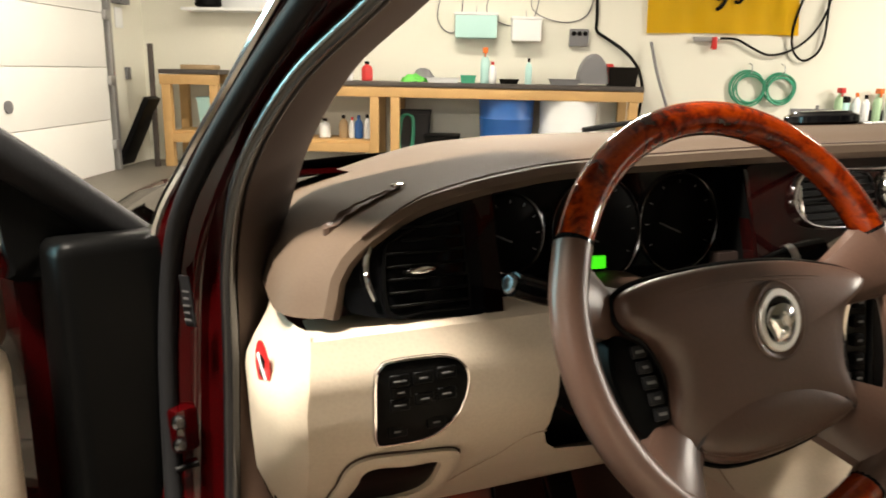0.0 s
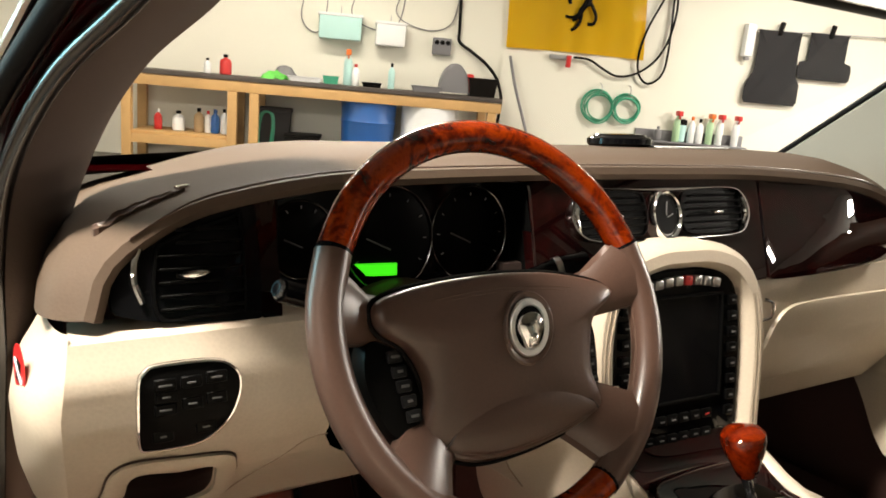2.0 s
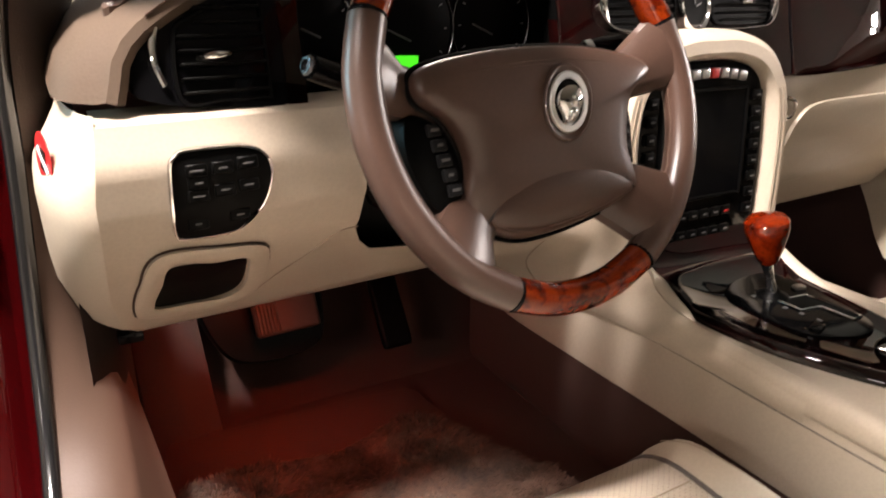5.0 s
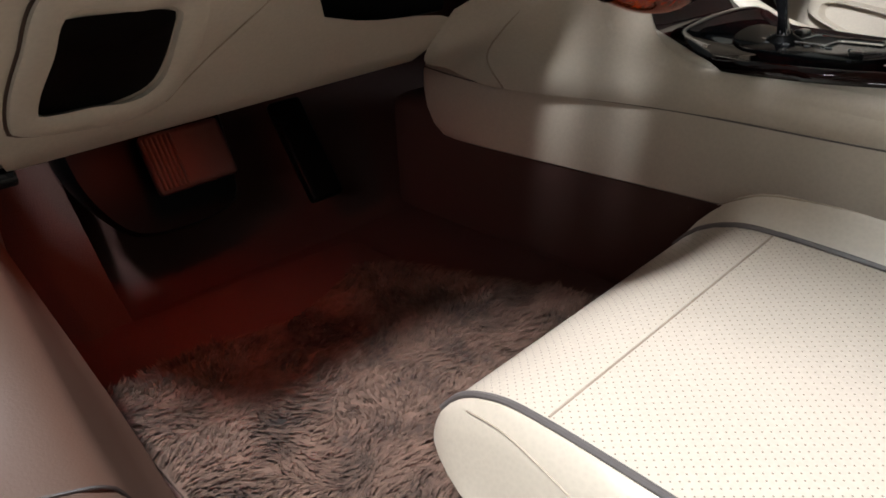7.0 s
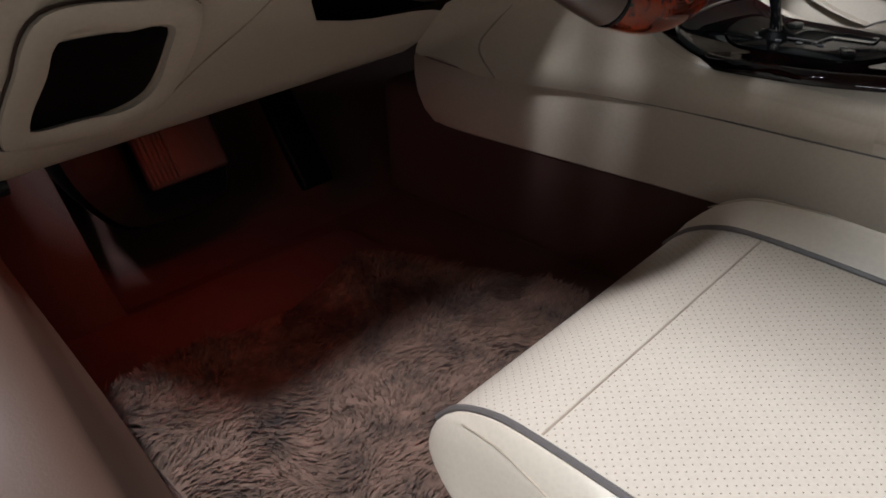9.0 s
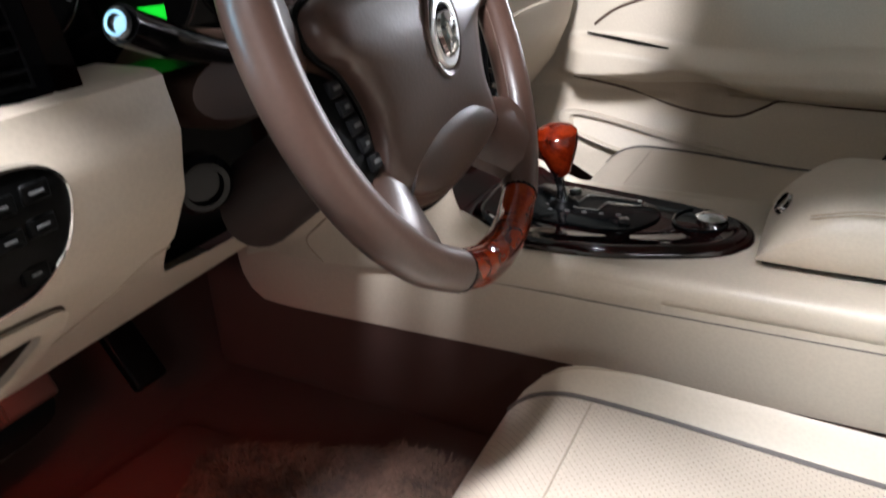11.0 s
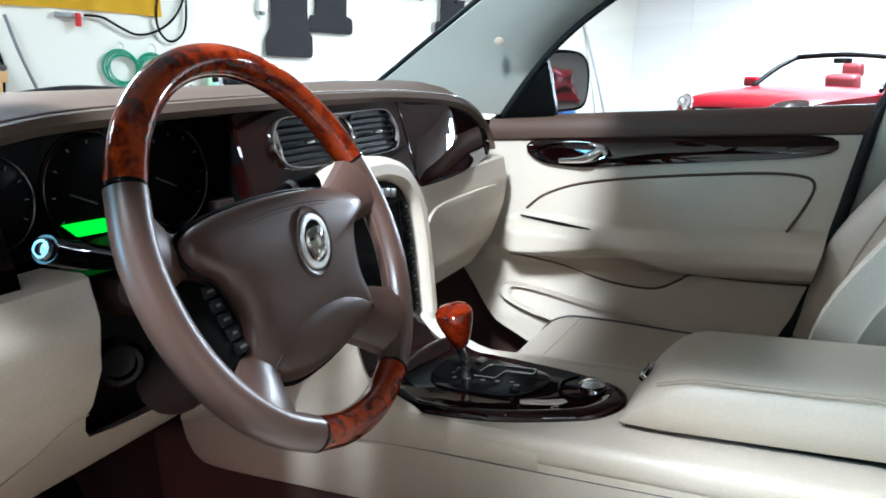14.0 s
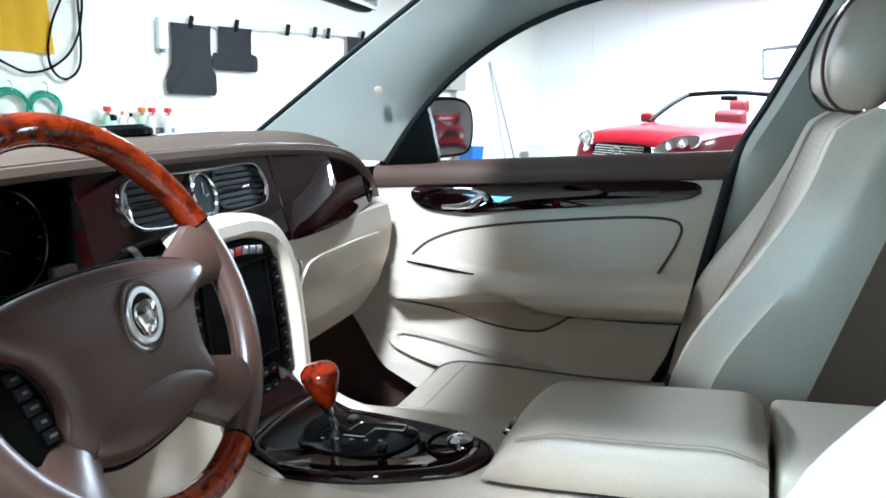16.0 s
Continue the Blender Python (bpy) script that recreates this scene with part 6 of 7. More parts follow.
bench("short pine workbench beside the garage door", 0.62, 0.60, 1.0, GARAGE @ pose(-3.9, WALL_Y - 0.005, 0), (0.06, 0.56), (0.1, 0.52, 0.36))


def bottle(label, body, cap, r, h, m, nozzle=False):
    b = thing("bottle", label, "bottle", "bottles", at=m)
    part("body", lathe([(r * 0.85, 0), (r, 0.01), (r, h * 0.62), (r * 0.8, h * 0.74), (r * 0.35, h * 0.82), (r * 0.3, h * 0.9)], 18), body, b)
    if nozzle:
        part("spray_head", box(r * 1.2, r * 2.4, h * 0.16, pose(0, -r * 0.5, h * 0.95), 0.006), cap, b, "trigger spray head")
        part("trigger", box(r * 0.4, r * 0.4, h * 0.16, pose(0, -r * 1.2, h * 0.84, 15, 0, 0), 0.004), cap, b)
    else:
        part("cap", lathe([(r * 0.42, h * 0.86), (r * 0.42, h), (r * 0.2, h * 1.01)], 16), cap, b)
    return b


def tub(label, mat, sx, sy, sz, m):
    b = thing("storage_tub", label, "storage tub", at=m)
    part("body", loft([[(x * k, y * k, z) for x, y in ((-sx / 2, -sy / 2), (sx / 2, -sy / 2), (sx / 2, sy / 2), (-sx / 2, sy / 2))] for z, k in ((0, 0.86), (sz * 0.94, 1.0))], True, True), mat, b)
    part("lid", box(sx * 1.06, sy * 1.06, sz * 0.08, pose(0, 0, sz * 0.97), 0.01), mat, b)
    return b


TOPZ = 0.92
at_bench = lambda x, d, z=TOPZ, r=0: GARAGE @ pose(x, WALL_Y - d, z, 0, 0, r)
bottle("orange-topped spray bottle on the workbench", TEALP, ORANGEP, 0.045, 0.35, at_bench(-0.55, 0.38), True)
bottle("red and white can on the workbench", WHITEP, REDP, 0.04, 0.22, at_bench(-0.47, 0.40))
bottle("slim teal bottle with a dark cap on the workbench", TEALP, BLACK, 0.035, 0.26, at_bench(-0.10, 0.40))
bottle("red plastic jug on the workbench", REDP, BLACK, 0.06, 0.20, at_bench(-1.78, 0.35))
bottle("white can on the workbench", WHITEP, BLACK, 0.035, 0.15, at_bench(-1.95, 0.4))
cloth = solo("green_rag", dome([(-0.12, -0.05), (0.0, -0.09), (0.13, -0.04), (0.16, 0.05), (0.02, 0.08), (-0.1, 0.06)], lambda x, y, o: (x, y, o + 0.02 * math.sin(x * 40) * math.sin(y * 50)), [(1, 0), (0.9, 0.03), (0.5, 0.06), (0.2, 0.075)], n=40), GREENP, "crumpled bright green rag on the workbench", "rag", at=at_bench(-1.30, 0.40))
solo("grey_rag", dome([(-0.12, -0.05), (0.0, -0.07), (0.15, -0.04), (0.14, 0.05), (0.02, 0.06), (-0.1, 0.05)], lambda x, y, o: (x, y, o + 0.015 * math.sin(x * 55) * math.sin(y * 40)), [(1, 0), (0.85, 0.05), (0.5, 0.12), (0.2, 0.14)], n=40), GREYP, "crumpled grey rag on the workbench", "rag", at=at_bench(-1.22, 0.22))
tub("small green box on the workbench", GREEN_HOSE, 0.16, 0.14, 0.08, at_bench(-0.72, 0.38))
tub("flat black tray on the workbench", BLACK, 0.20, 0.16, 0.05, at_bench(-0.30, 0.42))
tub("flat white tray on the workbench", WHITEP, 0.34, 0.2, 0.05, at_bench(-0.98, 0.40))
tub("low dark tool tray on the workbench", GREYP, 0.30, 0.2, 0.06, at_bench(0.27, 0.40))
grinder = thing("bench_grinder", "dark grey machine with a red end on the workbench", "grinder", at=at_bench(0.56, 0.36))
part("guard", loft([[(0.16 * math.cos(a) * k, y, 0.02 + 0.30 * abs(math.sin(a)) * k) for a in np.linspace(0, np.pi, 16)] for y, k in ((-0.10, 0.9), (-0.08, 1.0), (0.08, 1.0), (0.10, 0.9))], True, True), GREYP, grinder, "rounded dark grey hood")
part("end", box(0.07, 0.14, 0.19, pose(0.17, 0, 0.13), 0.02), REDP, grinder, "red end plate")
part("motor", box(0.10, 0.14, 0.12, pose(0.24, 0, 0.07), 0.02), GREYP, grinder)
tub("black box on the workbench", BLACK, 0.30, 0.24, 0.19, at_bench(0.86, 0.36))
solo("drum_blue", lathe([(0.24, 0), (0.27, 0.02), (0.27, 0.26), (0.285, 0.28), (0.27, 0.30), (0.28, 0.55), (0.29, 0.57), (0.28, 0.60), (0.29, 0.76), (0.27, 0.78), (0.2, 0.77)], 32), BLUE, "large blue plastic drum under the workbench", "drum", at=at_bench(-0.31, 0.38, 0))
solo("drum_white", lathe([(0.24, 0), (0.28, 0.02), (0.29, 0.4), (0.30, 0.44), (0.29, 0.48), (0.30, 0.76), (0.28, 0.78), (0.2, 0.77)], 32), WHITEP, "large white plastic drum under the workbench", "drum", at=at_bench(0.33, 0.40, 0))
tub("dark box with a red label under the workbench", BLACK, 0.36, 0.3, 0.38, at_bench(-0.98, 0.32, 0))
tub("pale grey box under the workbench", GREYP, 0.36, 0.3, 0.40, at_bench(0.80, 0.34, 0))
tub("grey crate under the workbench", FELT, 0.32, 0.3, 0.62, at_bench(-1.28, 0.22, 0))
green = thing("hose_bundle", "hanging bundle of green hose under the workbench", "hose", at=at_bench(-1.33, 0.40, 0))
for k in range(5):
    part("loop", tube([(-0.09 + 0.02 * k, 0.03 * k, 0.55), (-0.12 + 0.02 * k, 0.03 * k, 0.25), (-0.06 + 0.03 * k, 0.03 * k, 0.12), (0.02 + 0.02 * k, 0.03 * k, 0.25), (0.03 + 0.01 * k, 0.03 * k, 0.55)], 0.012, 8, True), GREEN_HOSE, green)
for k, (x, mat, cap, r, h) in enumerate(((-2.22, WHITEP, BLACK, 0.06, 0.2), (-2.02, CARDBOARD, BLACK, 0.05, 0.24), (-1.93, WHITEP, REDP, 0.035, 0.22), (-1.86, BLUE, BLUE, 0.045, 0.24), (-1.77, WHITEP, BLACK, 0.04, 0.25), (-2.42, REDP, WHITEP, 0.04, 0.2))):
    bottle("bottle of car care product standing on the bench shelf", mat, cap, r, h, at_bench(x, 0.42, 0.326))
tub("pale translucent tub on the bench shelf", TEALP, 0.26, 0.24, 0.34, GARAGE @ pose(-3.45, WALL_Y - 0.3, 0.376))
solo("paint_tray", box(0.36, 0.22, 0.05, pose(0, 0, 0.025), 0.015), CARDBOARD, "brown shallow tray on the short workbench", "tray", at=GARAGE @ pose(-3.55, WALL_Y - 0.35, 1.0))
solo("wooden_post", box(0.045, 0.045, 1.25, pose(0, 0, 0.625), 0.004), DARKTOP, "dark wooden post standing beside the short workbench", "post", at=GARAGE @ pose(-3.96, WALL_Y - 0.62, 0))
solo("folded_ramp", box(0.06, 0.3, 0.75, pose(0, 0, 0.36, 0, 26, 0), 0.01), BLACK, "black folded ramp leaning by the wall", "ramp", at=GARAGE @ pose(-4.08, WALL_Y - 0.75, 0.02))

# wall: flag, dispensers, sockets, hoses, cable
flag = thing("flag", "yellow cloth flag with a dark motif hung on the wall", "flag", at=wall_spot(1.15, 1.47, 0.03))
rows = []
for z in np.linspace(0, 0.95, 14):
    rows.append([(x * (1 - 0.02 * z) - 0.04 * z, -0.012 * math.sin(x * 9 + z * 4) - 0.008 * math.sin(x * 23), z + 0.012 * math.sin(x * 2.0) + (0.05 * x * z)) for x in np.linspace(0, 1.58, 40)])
cloth = loft(rows)
bmesh.ops.solidify(cloth, geom=list(cloth.faces), thickness=0.003)
part("cloth", cloth, YELLOW, flag, "yellow cloth")
for pts, r in (([(0.86, 0.56), (0.80, 0.48), (0.76, 0.40), (0.70, 0.36)], 0.03), ([(0.80, 0.42), (0.78, 0.33), (0.74, 0.27), (0.70, 0.25)], 0.018), ([(0.78, 0.40), (0.68, 0.38), (0.62, 0.39)], 0.015), ([(0.88, 0.56), (0.96, 0.42), (0.94, 0.33), (0.88, 0.33)], 0.018), ([(0.66, 0.52), (0.64, 0.60), (0.70, 0.68), (0.80, 0.70)], 0.02), ([(0.84, 0.52), (0.86, 0.62), (0.80, 0.74)], 0.04)):
    part("motif", tube([(x, -0.024, z) for x, z in pts], r, 8, flat=1.0, n=14), BLACK, flag, "plain dark motif")
    bpy.context.view_layer.update()
for x, z, w, h, mat in ((-0.655, 1.38, 0.44, 0.30, TEALP), (-0.125, 1.36, 0.31, 0.28, WHITEP)):
    unit = thing("wall_bin", "pale plastic bin hung on the wall", "wall bin", "wall bins", at=wall_spot(x, z, 0.0))
    part("tray", box(w, 0.2, h * 0.8, pose(0, -0.11, h * 0.4), 0.02), mat, unit)
    part("rim", box(w * 1.06, 0.22, 0.03, pose(0, -0.11, h * 0.82), 0.01), WHITEP, unit)
    part("hook", tube([(0, -0.01, h * 0.8), (0, -0.01, h * 1.15)], 0.006, 6, n=3), STEEL, unit)
outlet = thing("socket_box", "grey socket box with three sockets on the wall", "socket", at=wall_spot(0.44, 1.41))
part("box", box(0.2, 0.08, 0.18, pose(0, -0.04, 0), 0.01), GREYP, outlet)
for k in range(3):
    part("socket", lathe([(0.025, 0), (0.025, 0.01), (0.018, 0.012), (0.015, 0.006), (0.003, 0.006)], 14, pose(-0.06 + 0.06 * k, -0.08, 0.04, 90, 0, 0)), BLACK, outlet)
solo("conduit", tube([(0.60, -0.03, 2.3), (0.61, -0.03, 1.9), (0.62, -0.03, 1.6), (0.63, -0.03, 1.48), (0.75, -0.04, 1.40), (0.92, -0.04, 1.29), (1.05, -0.05, 1.16), (1.12, -0.05, 1.02), (1.15, -0.05, 0.85), (1.12, -0.05, 0.5), (1.10, -0.05, 0.0)], 0.018, 8), BLACK, "thick black cable running down the wall", "cable", at=GARAGE @ pose(0, WALL_Y, 0))
for x, top, k in ((-0.95, 1.62, 0.12), (-0.30, 1.70, 0.25), (0.22, 1.75, 0.3), (0.98, 2.2, 0.05)):
    solo("wall_wire", tube([(x, -0.015, top + 0.5), (x - k, -0.02, top), (x, -0.02, top - 0.18), (x + k, -0.02, top - 0.1), (x + k * 1.3, -0.02, top + 0.3)], 0.006, 6), GREYP, "thin grey wire drooping on the wall", "wire", "wall wires", at=GARAGE @ pose(0, WALL_Y, 0))
solo("broom", tube([(1.20, -0.06, 1.38), (1.28, -0.12, 1.05), (1.42, -0.2, 0.62), (1.60, -0.3, 0.02)], 0.016, 8), GREYP, "dark broom handle leaning on the wall", "broom", at=GARAGE @ pose(0, WALL_Y, 0))
air = thing("air_line", "black air hose looped from a wall fitting", "air hose", at=GARAGE @ pose(0, WALL_Y, 0))
part("hose", tube([(1.92, -0.05, 1.43), (2.10, -0.05, 1.42), (2.28, -0.05, 1.33), (2.45, -0.05, 1.27), (2.66, -0.05, 1.32), (2.86, -0.06, 1.48), (2.99, -0.06, 1.75), (3.03, -0.05, 2.1), (2.95, -0.05, 2.3), (2.85, -0.05, 2.1), (2.72, -0.05, 1.8), (2.66, -0.05, 1.50), (2.70, -0.05, 1.30), (2.82, -0.05, 1.22), (2.96, -0.05, 1.33), (3.00, -0.05, 1.6), (2.98, -0.05, 2.3)], 0.013, 8, n=130), BLACK, air, "black rubber hose")
part("fitting", box(0.26, 0.06, 0.05, pose(1.78, -0.03, 1.42), 0.01), STEEL, air, "metal fitting")
part("valve", box(0.05, 0.06, 0.13, pose(1.86, -0.06, 1.38), 0.01), REDP, air, "small red valve")
for x, r in ((2.27, 0.18), (2.61, 0.165)):
    coil = thing("hose_coil", "coil of thin green hose hung on a hook", "hose", "green hose coils", at=wall_spot(x, 0.92))
    random.seed(int(x * 100))
    for k in range(5):
        dx, dz, rr = random.uniform(-0.02, 0.02), random.uniform(-0.03, 0.02), r * random.uniform(0.82, 1.05)
        part("loop", tube([(dx + rr * math.cos(a), -0.02 - 0.012 * k, dz + rr * math.sin(a)) for a in np.linspace(0, 2 * np.pi, 12, endpoint=False)], 0.009, 8, True, 48), GREEN_HOSE, coil)
    part("hook", tube([(0, 0, 0.26), (0, -0.09, 0.24), (0, -0.10, 0.17), (0, -0.04, 0.16)], 0.006, 6), STEEL, coil)

# hanging mats on a rail
rail = thing("mat_rail", "thin metal rail with black clips on the wall", "rail", at=GARAGE @ pose(0, WALL_Y, 0))
part("bar", tube([(4.0, -0.05, 1.92), (5.6, -0.05, 1.98), (8.4, -0.05, 2.07)], 0.009, 8), STEEL, rail)
for x in (4.30, 4.93, 5.72, 6.18, 6.42, 7.08, 7.75):
    z = 1.92 + 0.034 * (x - 4.0)
    part("clip", box(0.05, 0.04, 0.15, pose(x, -0.06, z + 0.03, 0, 12, 0), 0.01), BLACK, rail, "black spring clip")
MAT_A = [(-0.26, 0.0), (0.26, 0.0), (0.255, -0.25), (0.27, -0.48), (0.33, -0.58), (0.335, -0.78), (0.30, -0.82), (-0.30, -0.82), (-0.335, -0.78), (-0.33, -0.62), (-0.26, -0.46), (-0.25, -0.25)]
MAT_B = [(-0.235, 0.0), (0.235, 0.0), (0.235, -0.30), (0.32, -0.33), (0.335, -0.40), (0.33, -0.50), (0.29, -0.525), (-0.29, -0.525), (-0.33, -0.50), (-0.335, -0.40), (-0.32, -0.33), (-0.235, -0.31)]
for x, line, kind in ((4.30, MAT_A, "front"), (4.91, MAT_B, "rear"), (7.02, MAT_B, "rear"), (7.75, MAT_B, "rear")):
    z = 1.925 + 0.034 * (x - 4.0)
    dense = [p for q, w in zip(line, line[1:] + line[:1]) for p in (q, tuple(np.array(q) * 0.97 + np.array(w) * 0.03), tuple(np.array(q) * 0.03 + np.array(w) * 0.97))]
    solo("hanging_mat", dome(dense, lambda u, v, o: (u, -0.06 - o, v), [(1, -0.004), (1, 0.004), (0.97, 0.006), (0.5, 0.006)], (0, -0.35), 110), FELT, f"dark grey {kind} car mat clipped to the rail", "car mat", "hanging car mats", at=GARAGE @ pose(x, WALL_Y, z))
roll = thing("towel_dispenser", "narrow white dispenser on the wall", "dispenser", at=wall_spot(3.93, 1.80))
part("case", box(0.11, 0.10, 0.36, pose(0, -0.05, 0), 0.02), WHITEP, roll)
part("nozzle", box(0.05, 0.06, 0.04, pose(0, -0.06, -0.2), 0.01), GREYP, roll)

# bottle rack low on the wall
rack = thing("bottle_rack", "dark grey wall rack for spray bottles", "rack", at=wall_spot(3.42, 0.62))
part("back", box(1.32, 0.02, 0.20, pose(0, -0.01, 0), 0.006), GREYP, rack)
part("shelf", box(1.32, 0.14, 0.02, pose(0, -0.08, -0.03), 0.006), GREYP, rack)
for k, (x, mat, cap, h) in enumerate(((-0.42, GREYP, GREYP, 0.16), (-0.02, WHITEP, ORANGEP, 0.3), (-0.20, PALEGREEN, REDP, 0.34), (0.20, PALEGREEN, ORANGEP, 0.34), (0.32, WHITEP, REDP, 0.34), (0.52, WHITEP, REDP, 0.34), (0.08, WHITEP, BLACK, 0.28))):
    bottle("spray bottle hung on the wall rack", mat, cap, 0.042, h, wall_spot(3.42 + x, 0.60, 0.09), h > 0.3)
mug = thing("dispenser_cup", "clear cup with a black lid on the wall rack", "cup", at=wall_spot(3.28, 0.605, 0.08))
part("cup", lathe([(0.04, 0), (0.05, 0.005), (0.055, 0.17), (0.055, 0.19)], 18), TEALP, mug)
part("lid", lathe([(0.05, 0.19), (0.06, 0.2), (0.055, 0.25), (0.02, 0.26)], 18), BLACK, mug)
solo("trolley_handle", tube([(5.55, -0.5, 0.0), (5.55, -0.5, 0.86), (5.62, -0.5, 0.92), (6.05, -0.5, 0.92), (6.12, -0.5, 0.86), (6.12, -0.5, 0.0)], 0.022, 10), BLACK, "black trolley handle standing by the wall", "trolley handle", at=GARAGE @ pose(0, WALL_Y, 0))

# sectional garage door in the west wall
gdoor = thing("garage_door", "white sectional garage door, closed", "garage door", at=GARAGE @ pose(LEFT_X, 0, 0), kind="structure")
for k in range(5):
    sheet = part("section", box(0.05, 4.4, 0.50, pose(0.04, 4.40, 0.25 + 0.505 * k), 0.008), DOORWHITE, gdoor, "white steel door section")
part("door_lock", lathe([(0.05, 0), (0.05, 0.015), (0.02, 0.02), (0.002, 0.02)], 16, pose(0.066, 4.95, 0.70, 0, 90, 0)), GREYP, gdoor)
for y in (2.12, 6.68):
    part("track", box(0.07, 0.06, 2.6, pose(0.06, y, 1.3), 0.006), STEEL, gdoor, "galvanised door track")
    for k in range(4):
        part("roller", box(0.05, 0.10, 0.09, pose(0.08, y - 0.05, 0.26 + 0.62 * k), 0.008), STEEL, gdoor)
sw = solo("light_switch", box(0.03, 0.09, 0.12, pose(0, 0, 0), 0.006), GREYP, "small grey switch on the wall", "switch", at=GARAGE @ pose(LEFT_X + 0.014, 7.15, 0.95))
panel_box = thing("control_box", "grey door control box on the wall", "control box", at=GARAGE @ pose(LEFT_X, 7.02, 1.66))
part("box", box(0.1, 0.22, 0.3, pose(0.05, 0, 0.12), 0.01), GREYP, panel_box)
part("paper", box(0.01, 0.16, 0.2, pose(0.01, 0.02, -0.16), 0.002), WHITEP, panel_box)
shelf = thing("wall_shelf", "white wall shelf with a dark bag on it", "shelf", at=wall_spot(-3.2, 1.62))
part("board", box(1.1, 0.3, 0.03, pose(0, -0.15, 0), 0.004), WHITEP, shelf)
part("back", box(0.9, 0.02, 0.5, pose(0.1, -0.01, 0.27), 0.004), WHITEP, shelf)
solo("bag", lathe([(0.10, 0), (0.14, 0.03), (0.13, 0.15), (0.08, 0.23), (0.03, 0.25)], 16), BLACK, "dark cloth bag on the wall shelf", "bag", at=wall_spot(-3.50, 1.636, 0.15))

# white far side: seams, a leaning pole, low boxes
for y in (5.4, 6.43):
    solo("wall_seam", box(0.012, 0.03, HIGH, pose(0, 0, HIGH / 2), 0.003), WHITEP, "thin white panel seam on the wall", "trim", kind="structure", at=GARAGE @ pose(RIGHT_X - 0.004, y, 0))
solo("pole", tube([(0.62, -0.30, 0.0), (0.32, -0.17, 0.95), (0.0, -0.03, 1.9)], 0.02, 8), STEEL, "thin grey pole leaning against the white wall", "pole", at=GARAGE @ pose(10.2, WALL_Y, 0))
stand = thing("wall_cabinet", "pale grey cabinet on the white wall", "cabinet", at=GARAGE @ pose(9.13, WALL_Y, 1.62, 0, 0, 90))
part("body", box(0.2, 0.42, 0.5, pose(-0.1, 0, 0), 0.01), HEAD, stand)
part("pipe", tube([(-0.08, -0.08, -0.25), (-0.08, -0.08, -0.8), (-0.08, -0.08, -1.5)], 0.03, 8, n=4), HEAD, stand)
tub("low white bin against the white wall", WHITEP, 0.5, 0.4, 0.45, GARAGE @ pose(RIGHT_X - 0.4, 7.1, 0))
tub("blue box on the floor by the white wall", BLUE, 0.3, 0.3, 0.45, GARAGE @ pose(9.3, 7.2, 0))


# ---- other cars ----
def wheel_parts(car, x, y, r):
    w = part("wheel", lathe([(r * 0.7, -0.1), (r * 0.95, -0.1), (r, -0.06), (r, 0.06), (r * 0.95, 0.1), (r * 0.7, 0.1)], 28, pose(x, y, r, 0, 90, 0)), RUBBER, car, "black tyre")
    part("rim", lathe([(r * 0.2, -0.09), (r * 0.68, -0.09), (r * 0.7, -0.1), (r * 0.7, 0.1), (r * 0.68, 0.09), (r * 0.2, 0.09)], 20, pose(x, y, r, 0, 90, 0)), SILVER, w)


def car_skin(profile, width, tumble):
    """A body skin: (y, top height, half-width share) stations from tail to nose."""
    rows = []
    for y, top, k in profile:
        w = width / 2 * k
        rows.append([(w * 0.98, y, 0.22), (w, y, 0.45), (w * 0.985, y, top * 0.82), (w * 0.93, y, top * 0.95), (w * 0.75, y, top * 0.99), (w * 0.4, y, top), (0, y, top + 0.01), (-w * 0.4, y, top), (-w * 0.75, y, top * 0.99), (-w * 0.93, y, top * 0.95), (-w * 0.985, y, top * 0.82), (-w, y, 0.45), (-w * 0.98, y, 0.22)])
    return loft(rows, True, True)


HEADING = 78
conv = thing("convertible_car", "bright red open convertible car with red seats", "car", at=GARAGE @ pose(8.94, 2.63, 0, 0, 0, HEADING))
part("body", car_skin([(-2.25, 0.80, 0.80), (-2.1, 0.95, 0.93), (-1.5, 1.00, 1.0), (-0.55, 0.98, 1.0)], 1.8, 0), RED_PAINT, conv, "red rear body")
part("bonnet", car_skin([(0.55, 1.00, 1.0), (0.9, 0.985, 1.0), (1.3, 0.945, 0.99), (1.7, 0.905, 0.97), (1.95, 0.86, 0.93), (2.1, 0.80, 0.86), (2.2, 0.72, 0.76), (2.25, 0.55, 0.70)], 1.8, 0), RED_PAINT, conv, "red bonnet and front wings")
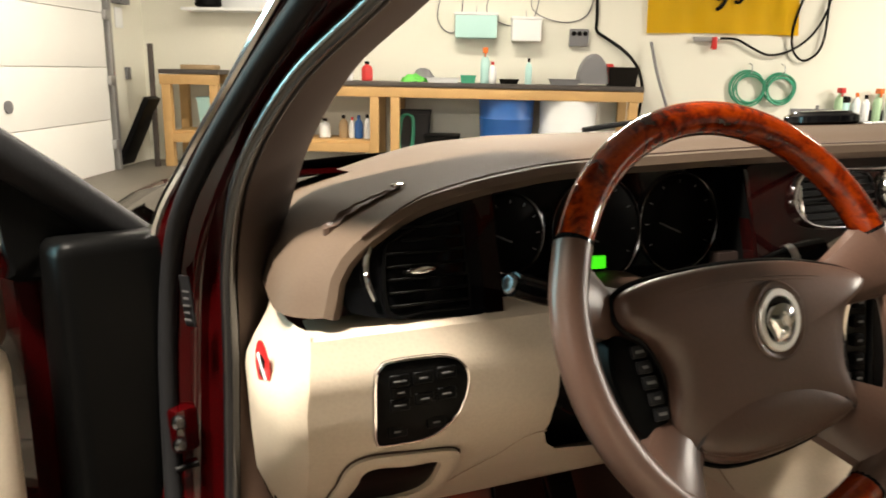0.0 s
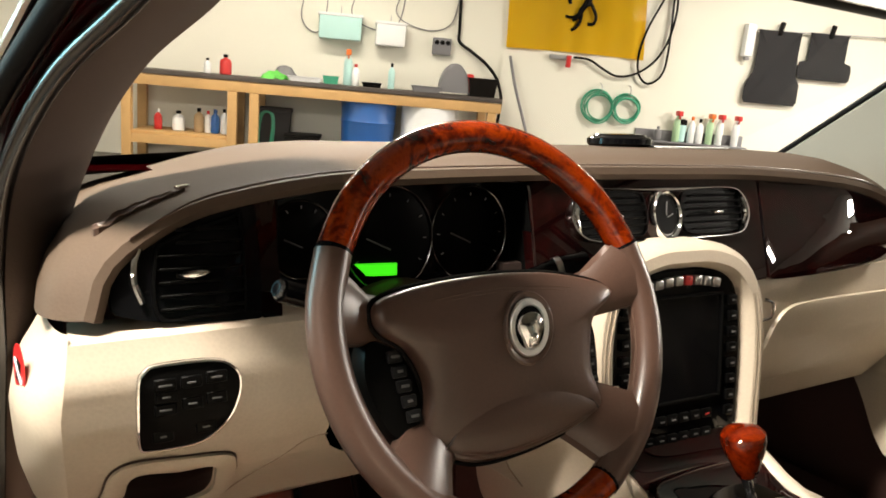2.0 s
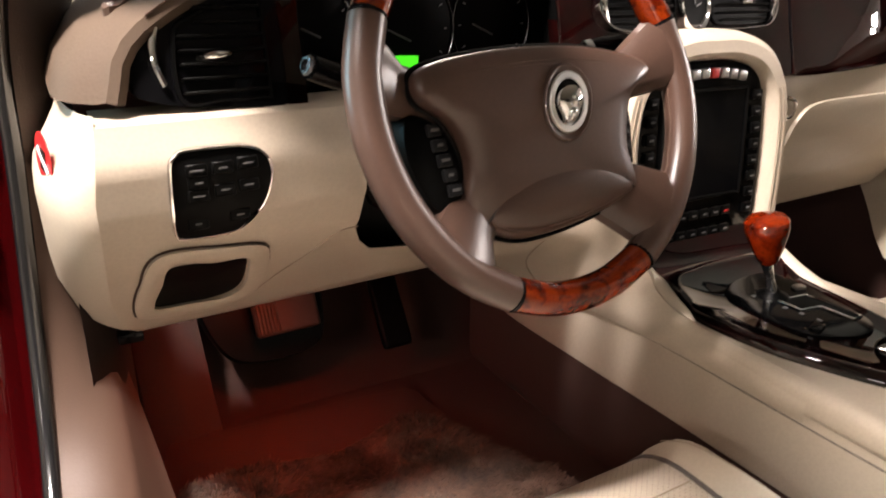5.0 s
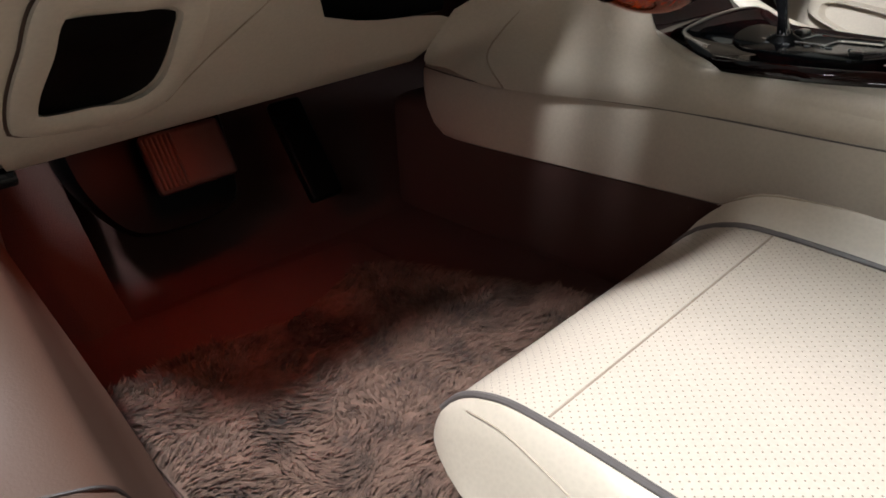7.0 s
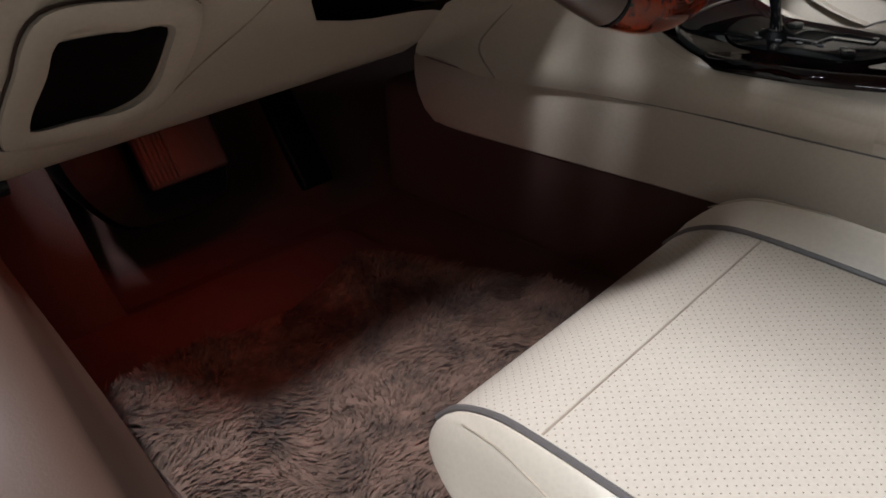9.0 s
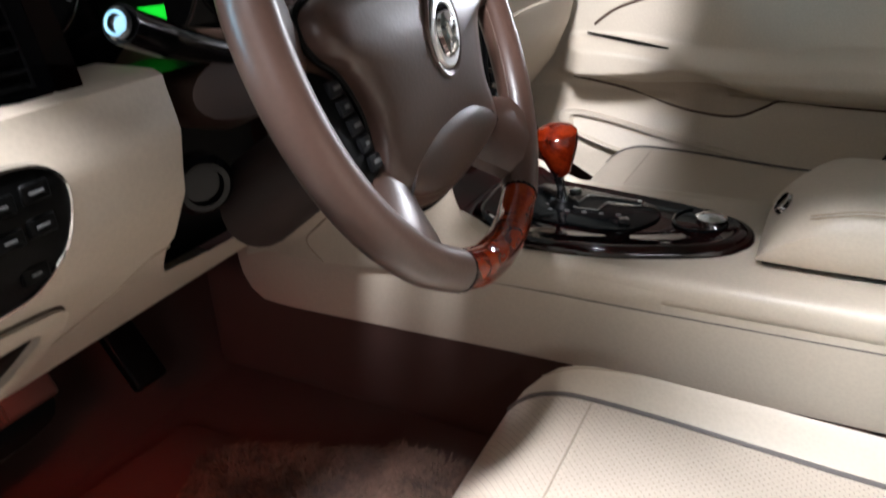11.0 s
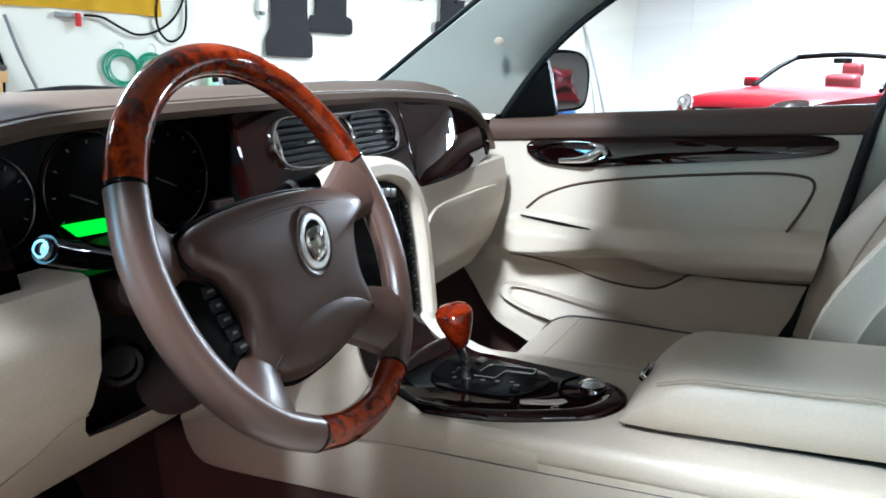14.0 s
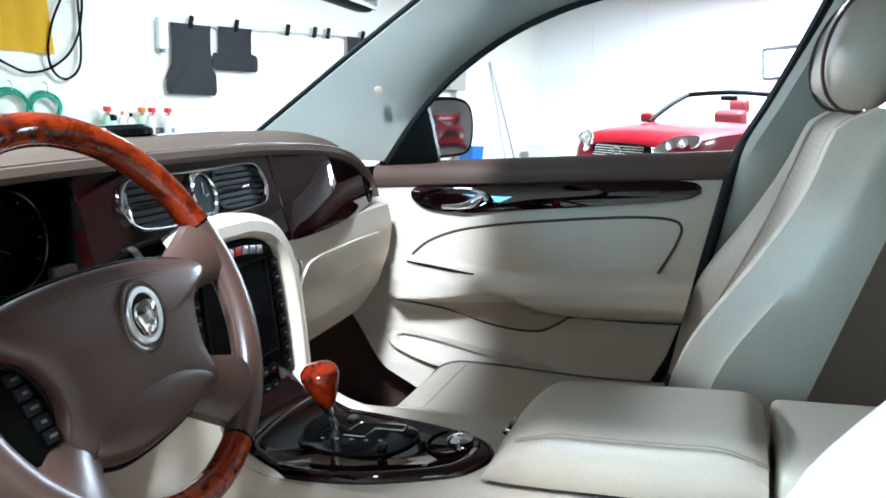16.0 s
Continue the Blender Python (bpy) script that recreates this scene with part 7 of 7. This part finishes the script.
for s in (-1, 1):
    part("door", box(0.10, 1.14, 0.70, pose(s * 0.85, 0.0, 0.62), 0.04, 3), RED_PAINT, conv, "red door")
    seat = part("seat", box(0.42, 0.16, 0.62, pose(s * 0.38, -0.45, 0.86, -14, 0, 0), 0.06, 4), RED_LEATHER, conv, "red leather seat")
    part("headrest", box(0.26, 0.11, 0.18, pose(s * 0.38, -0.58, 1.22, -12, 0, 0), 0.05, 4), RED_LEATHER, seat)
    lamp = part("headlight", dome([(-0.20, -0.07), (-0.10, 0.06), (0.06, 0.11), (0.20, 0.10), (0.19, 0.0), (0.08, -0.09), (-0.08, -0.12)], lambda u, v, o, s=s: (s * (0.60 + u * 0.9), 2.12 - 0.5 * u - 0.55 * v + 0.8 * o, 0.75 + v + 0.4 * o), [(1, -0.03), (1, 0.012), (0.9, 0.025), (0.5, 0.035)], n=40), CHROME, conv, "clear headlight")
    for q in (-0.05, 0.08):
        part("lens", lathe([(0.055, 0), (0.055, 0.02), (0.035, 0.03), (0.005, 0.03)], 18, pose(s * (0.60 + q), 2.14 - 0.4 * q, 0.76 + 0.3 * q, -70, 0, 0)), SILVER, lamp)
    mir = part("door_mirror", box(0.20, 0.10, 0.12, pose(s * 0.98, 0.55, 1.03), 0.04, 3), RED_PAINT, conv, "red door mirror")
    part("screen_post", tube([(s * 0.78, 0.78, 0.98), (s * 0.70, 0.48, 1.20), (s * 0.62, 0.22, 1.34)], 0.028, 10), BLACK, conv, "black windscreen post")
    wheel_parts(conv, s * 0.80, 1.35, 0.33), wheel_parts(conv, s * 0.80, -1.3, 0.33)
part("screen_header", tube([(-0.62, 0.22, 1.34), (0, 0.24, 1.37), (0.62, 0.22, 1.34)], 0.03, 10), BLACK, conv, "black windscreen header")
pane = part("windscreen", loft([[(x, 0.80 - 0.57 * u + 0.06 * (1 - (x / 0.8) ** 2), 0.98 + 0.36 * u) for x in np.linspace(-0.78 + 0.14 * u, 0.78 - 0.14 * u, 9)] for u in np.linspace(0, 1, 5)]), GLASS, conv, "clear windscreen")
pane.visible_shadow = False
part("inner_mirror", box(0.22, 0.04, 0.06, pose(0, 0.28, 1.30), 0.02), BLACK, conv)
part("cockpit", box(1.5, 1.1, 0.3, pose(0, 0, 0.45), 0.04), BLACK, conv, "dark cockpit floor")
part("dash", box(1.5, 0.25, 0.22, pose(0, 0.50, 0.86), 0.06), BLACK, conv)
grille = part("grille", dome([(-0.36, 0.07), (0, 0.09), (0.36, 0.07), (0.40, 0.03), (0.30, -0.07), (0.0, -0.09), (-0.30, -0.07), (-0.40, 0.03)], lambda u, v, o: (u, 2.27 - 0.18 * u * u - 0.3 * v + o, 0.665 + v), [(1, -0.05), (1, 0.02), (0.96, 0.025), (0.93, 0.012), (0.5, 0.012)], n=60), GLOSS, conv, "black grille with chrome bars")
for k in range(5):
    part("bar", tube([(-0.33, 2.285 - 0.3 * (k * 0.026 - 0.05), 0.615 + 0.026 * k), (0, 2.305 - 0.3 * (k * 0.026 - 0.05), 0.615 + 0.026 * k), (0.33, 2.285 - 0.3 * (k * 0.026 - 0.05), 0.615 + 0.026 * k)], 0.006, 6), CHROME, grille)
part("emblem", tube([(0.055 * math.cos(a), 2.312, 0.67 + 0.04 * math.sin(a)) for a in np.linspace(0, 2 * np.pi, 12, endpoint=False)], 0.008, 8, True, 30), CHROME, grille, "plain oval chrome badge")
part("bumper_slot", box(1.0, 0.06, 0.12, pose(0, 2.20, 0.36), 0.02), BLACK, conv)

suv = thing("off_road_car", "red upright off-road car parked behind", "car", at=GARAGE @ pose(4.2, -7.3, 0, 0, 0, 18))
part("body", car_skin([(-2.0, 1.0, 0.9), (-1.8, 1.05, 1.0), (0.4, 1.05, 1.0), (0.7, 1.05, 1.0), (1.7, 1.02, 0.98), (1.95, 0.95, 0.9)], 1.85, 0), RED_PAINT, suv, "red lower body")
part("cabin", car_skin([(-1.95, 1.75, 0.88), (-1.8, 1.82, 0.9), (0.0, 1.82, 0.9), (0.3, 1.78, 0.9), (0.6, 1.2, 0.92)], 1.8, 0), RED_PAINT, suv, "red cabin")
part("windscreen", loft([[(x, 0.64 - 0.34 * u, 1.14 + 0.60 * u) for x in np.linspace(-0.68, 0.68, 6)] for u in np.linspace(0, 1, 4)]), GLOSS, suv, "dark windscreen")
part("grille", box(0.8, 0.06, 0.35, pose(0, 1.96, 0.75), 0.02), BLACK, suv)
for s in (-1, 1):
    part("headlight", lathe([(0.11, 0), (0.11, 0.03), (0.05, 0.05), (0.005, 0.05)], 18, pose(s * 0.62, 1.93, 0.78, -90, 0, 0)), CHROME, suv, "round headlight")
    wheel_parts(suv, s * 0.82, 1.2, 0.38), wheel_parts(suv, s * 0.82, -1.2, 0.38)
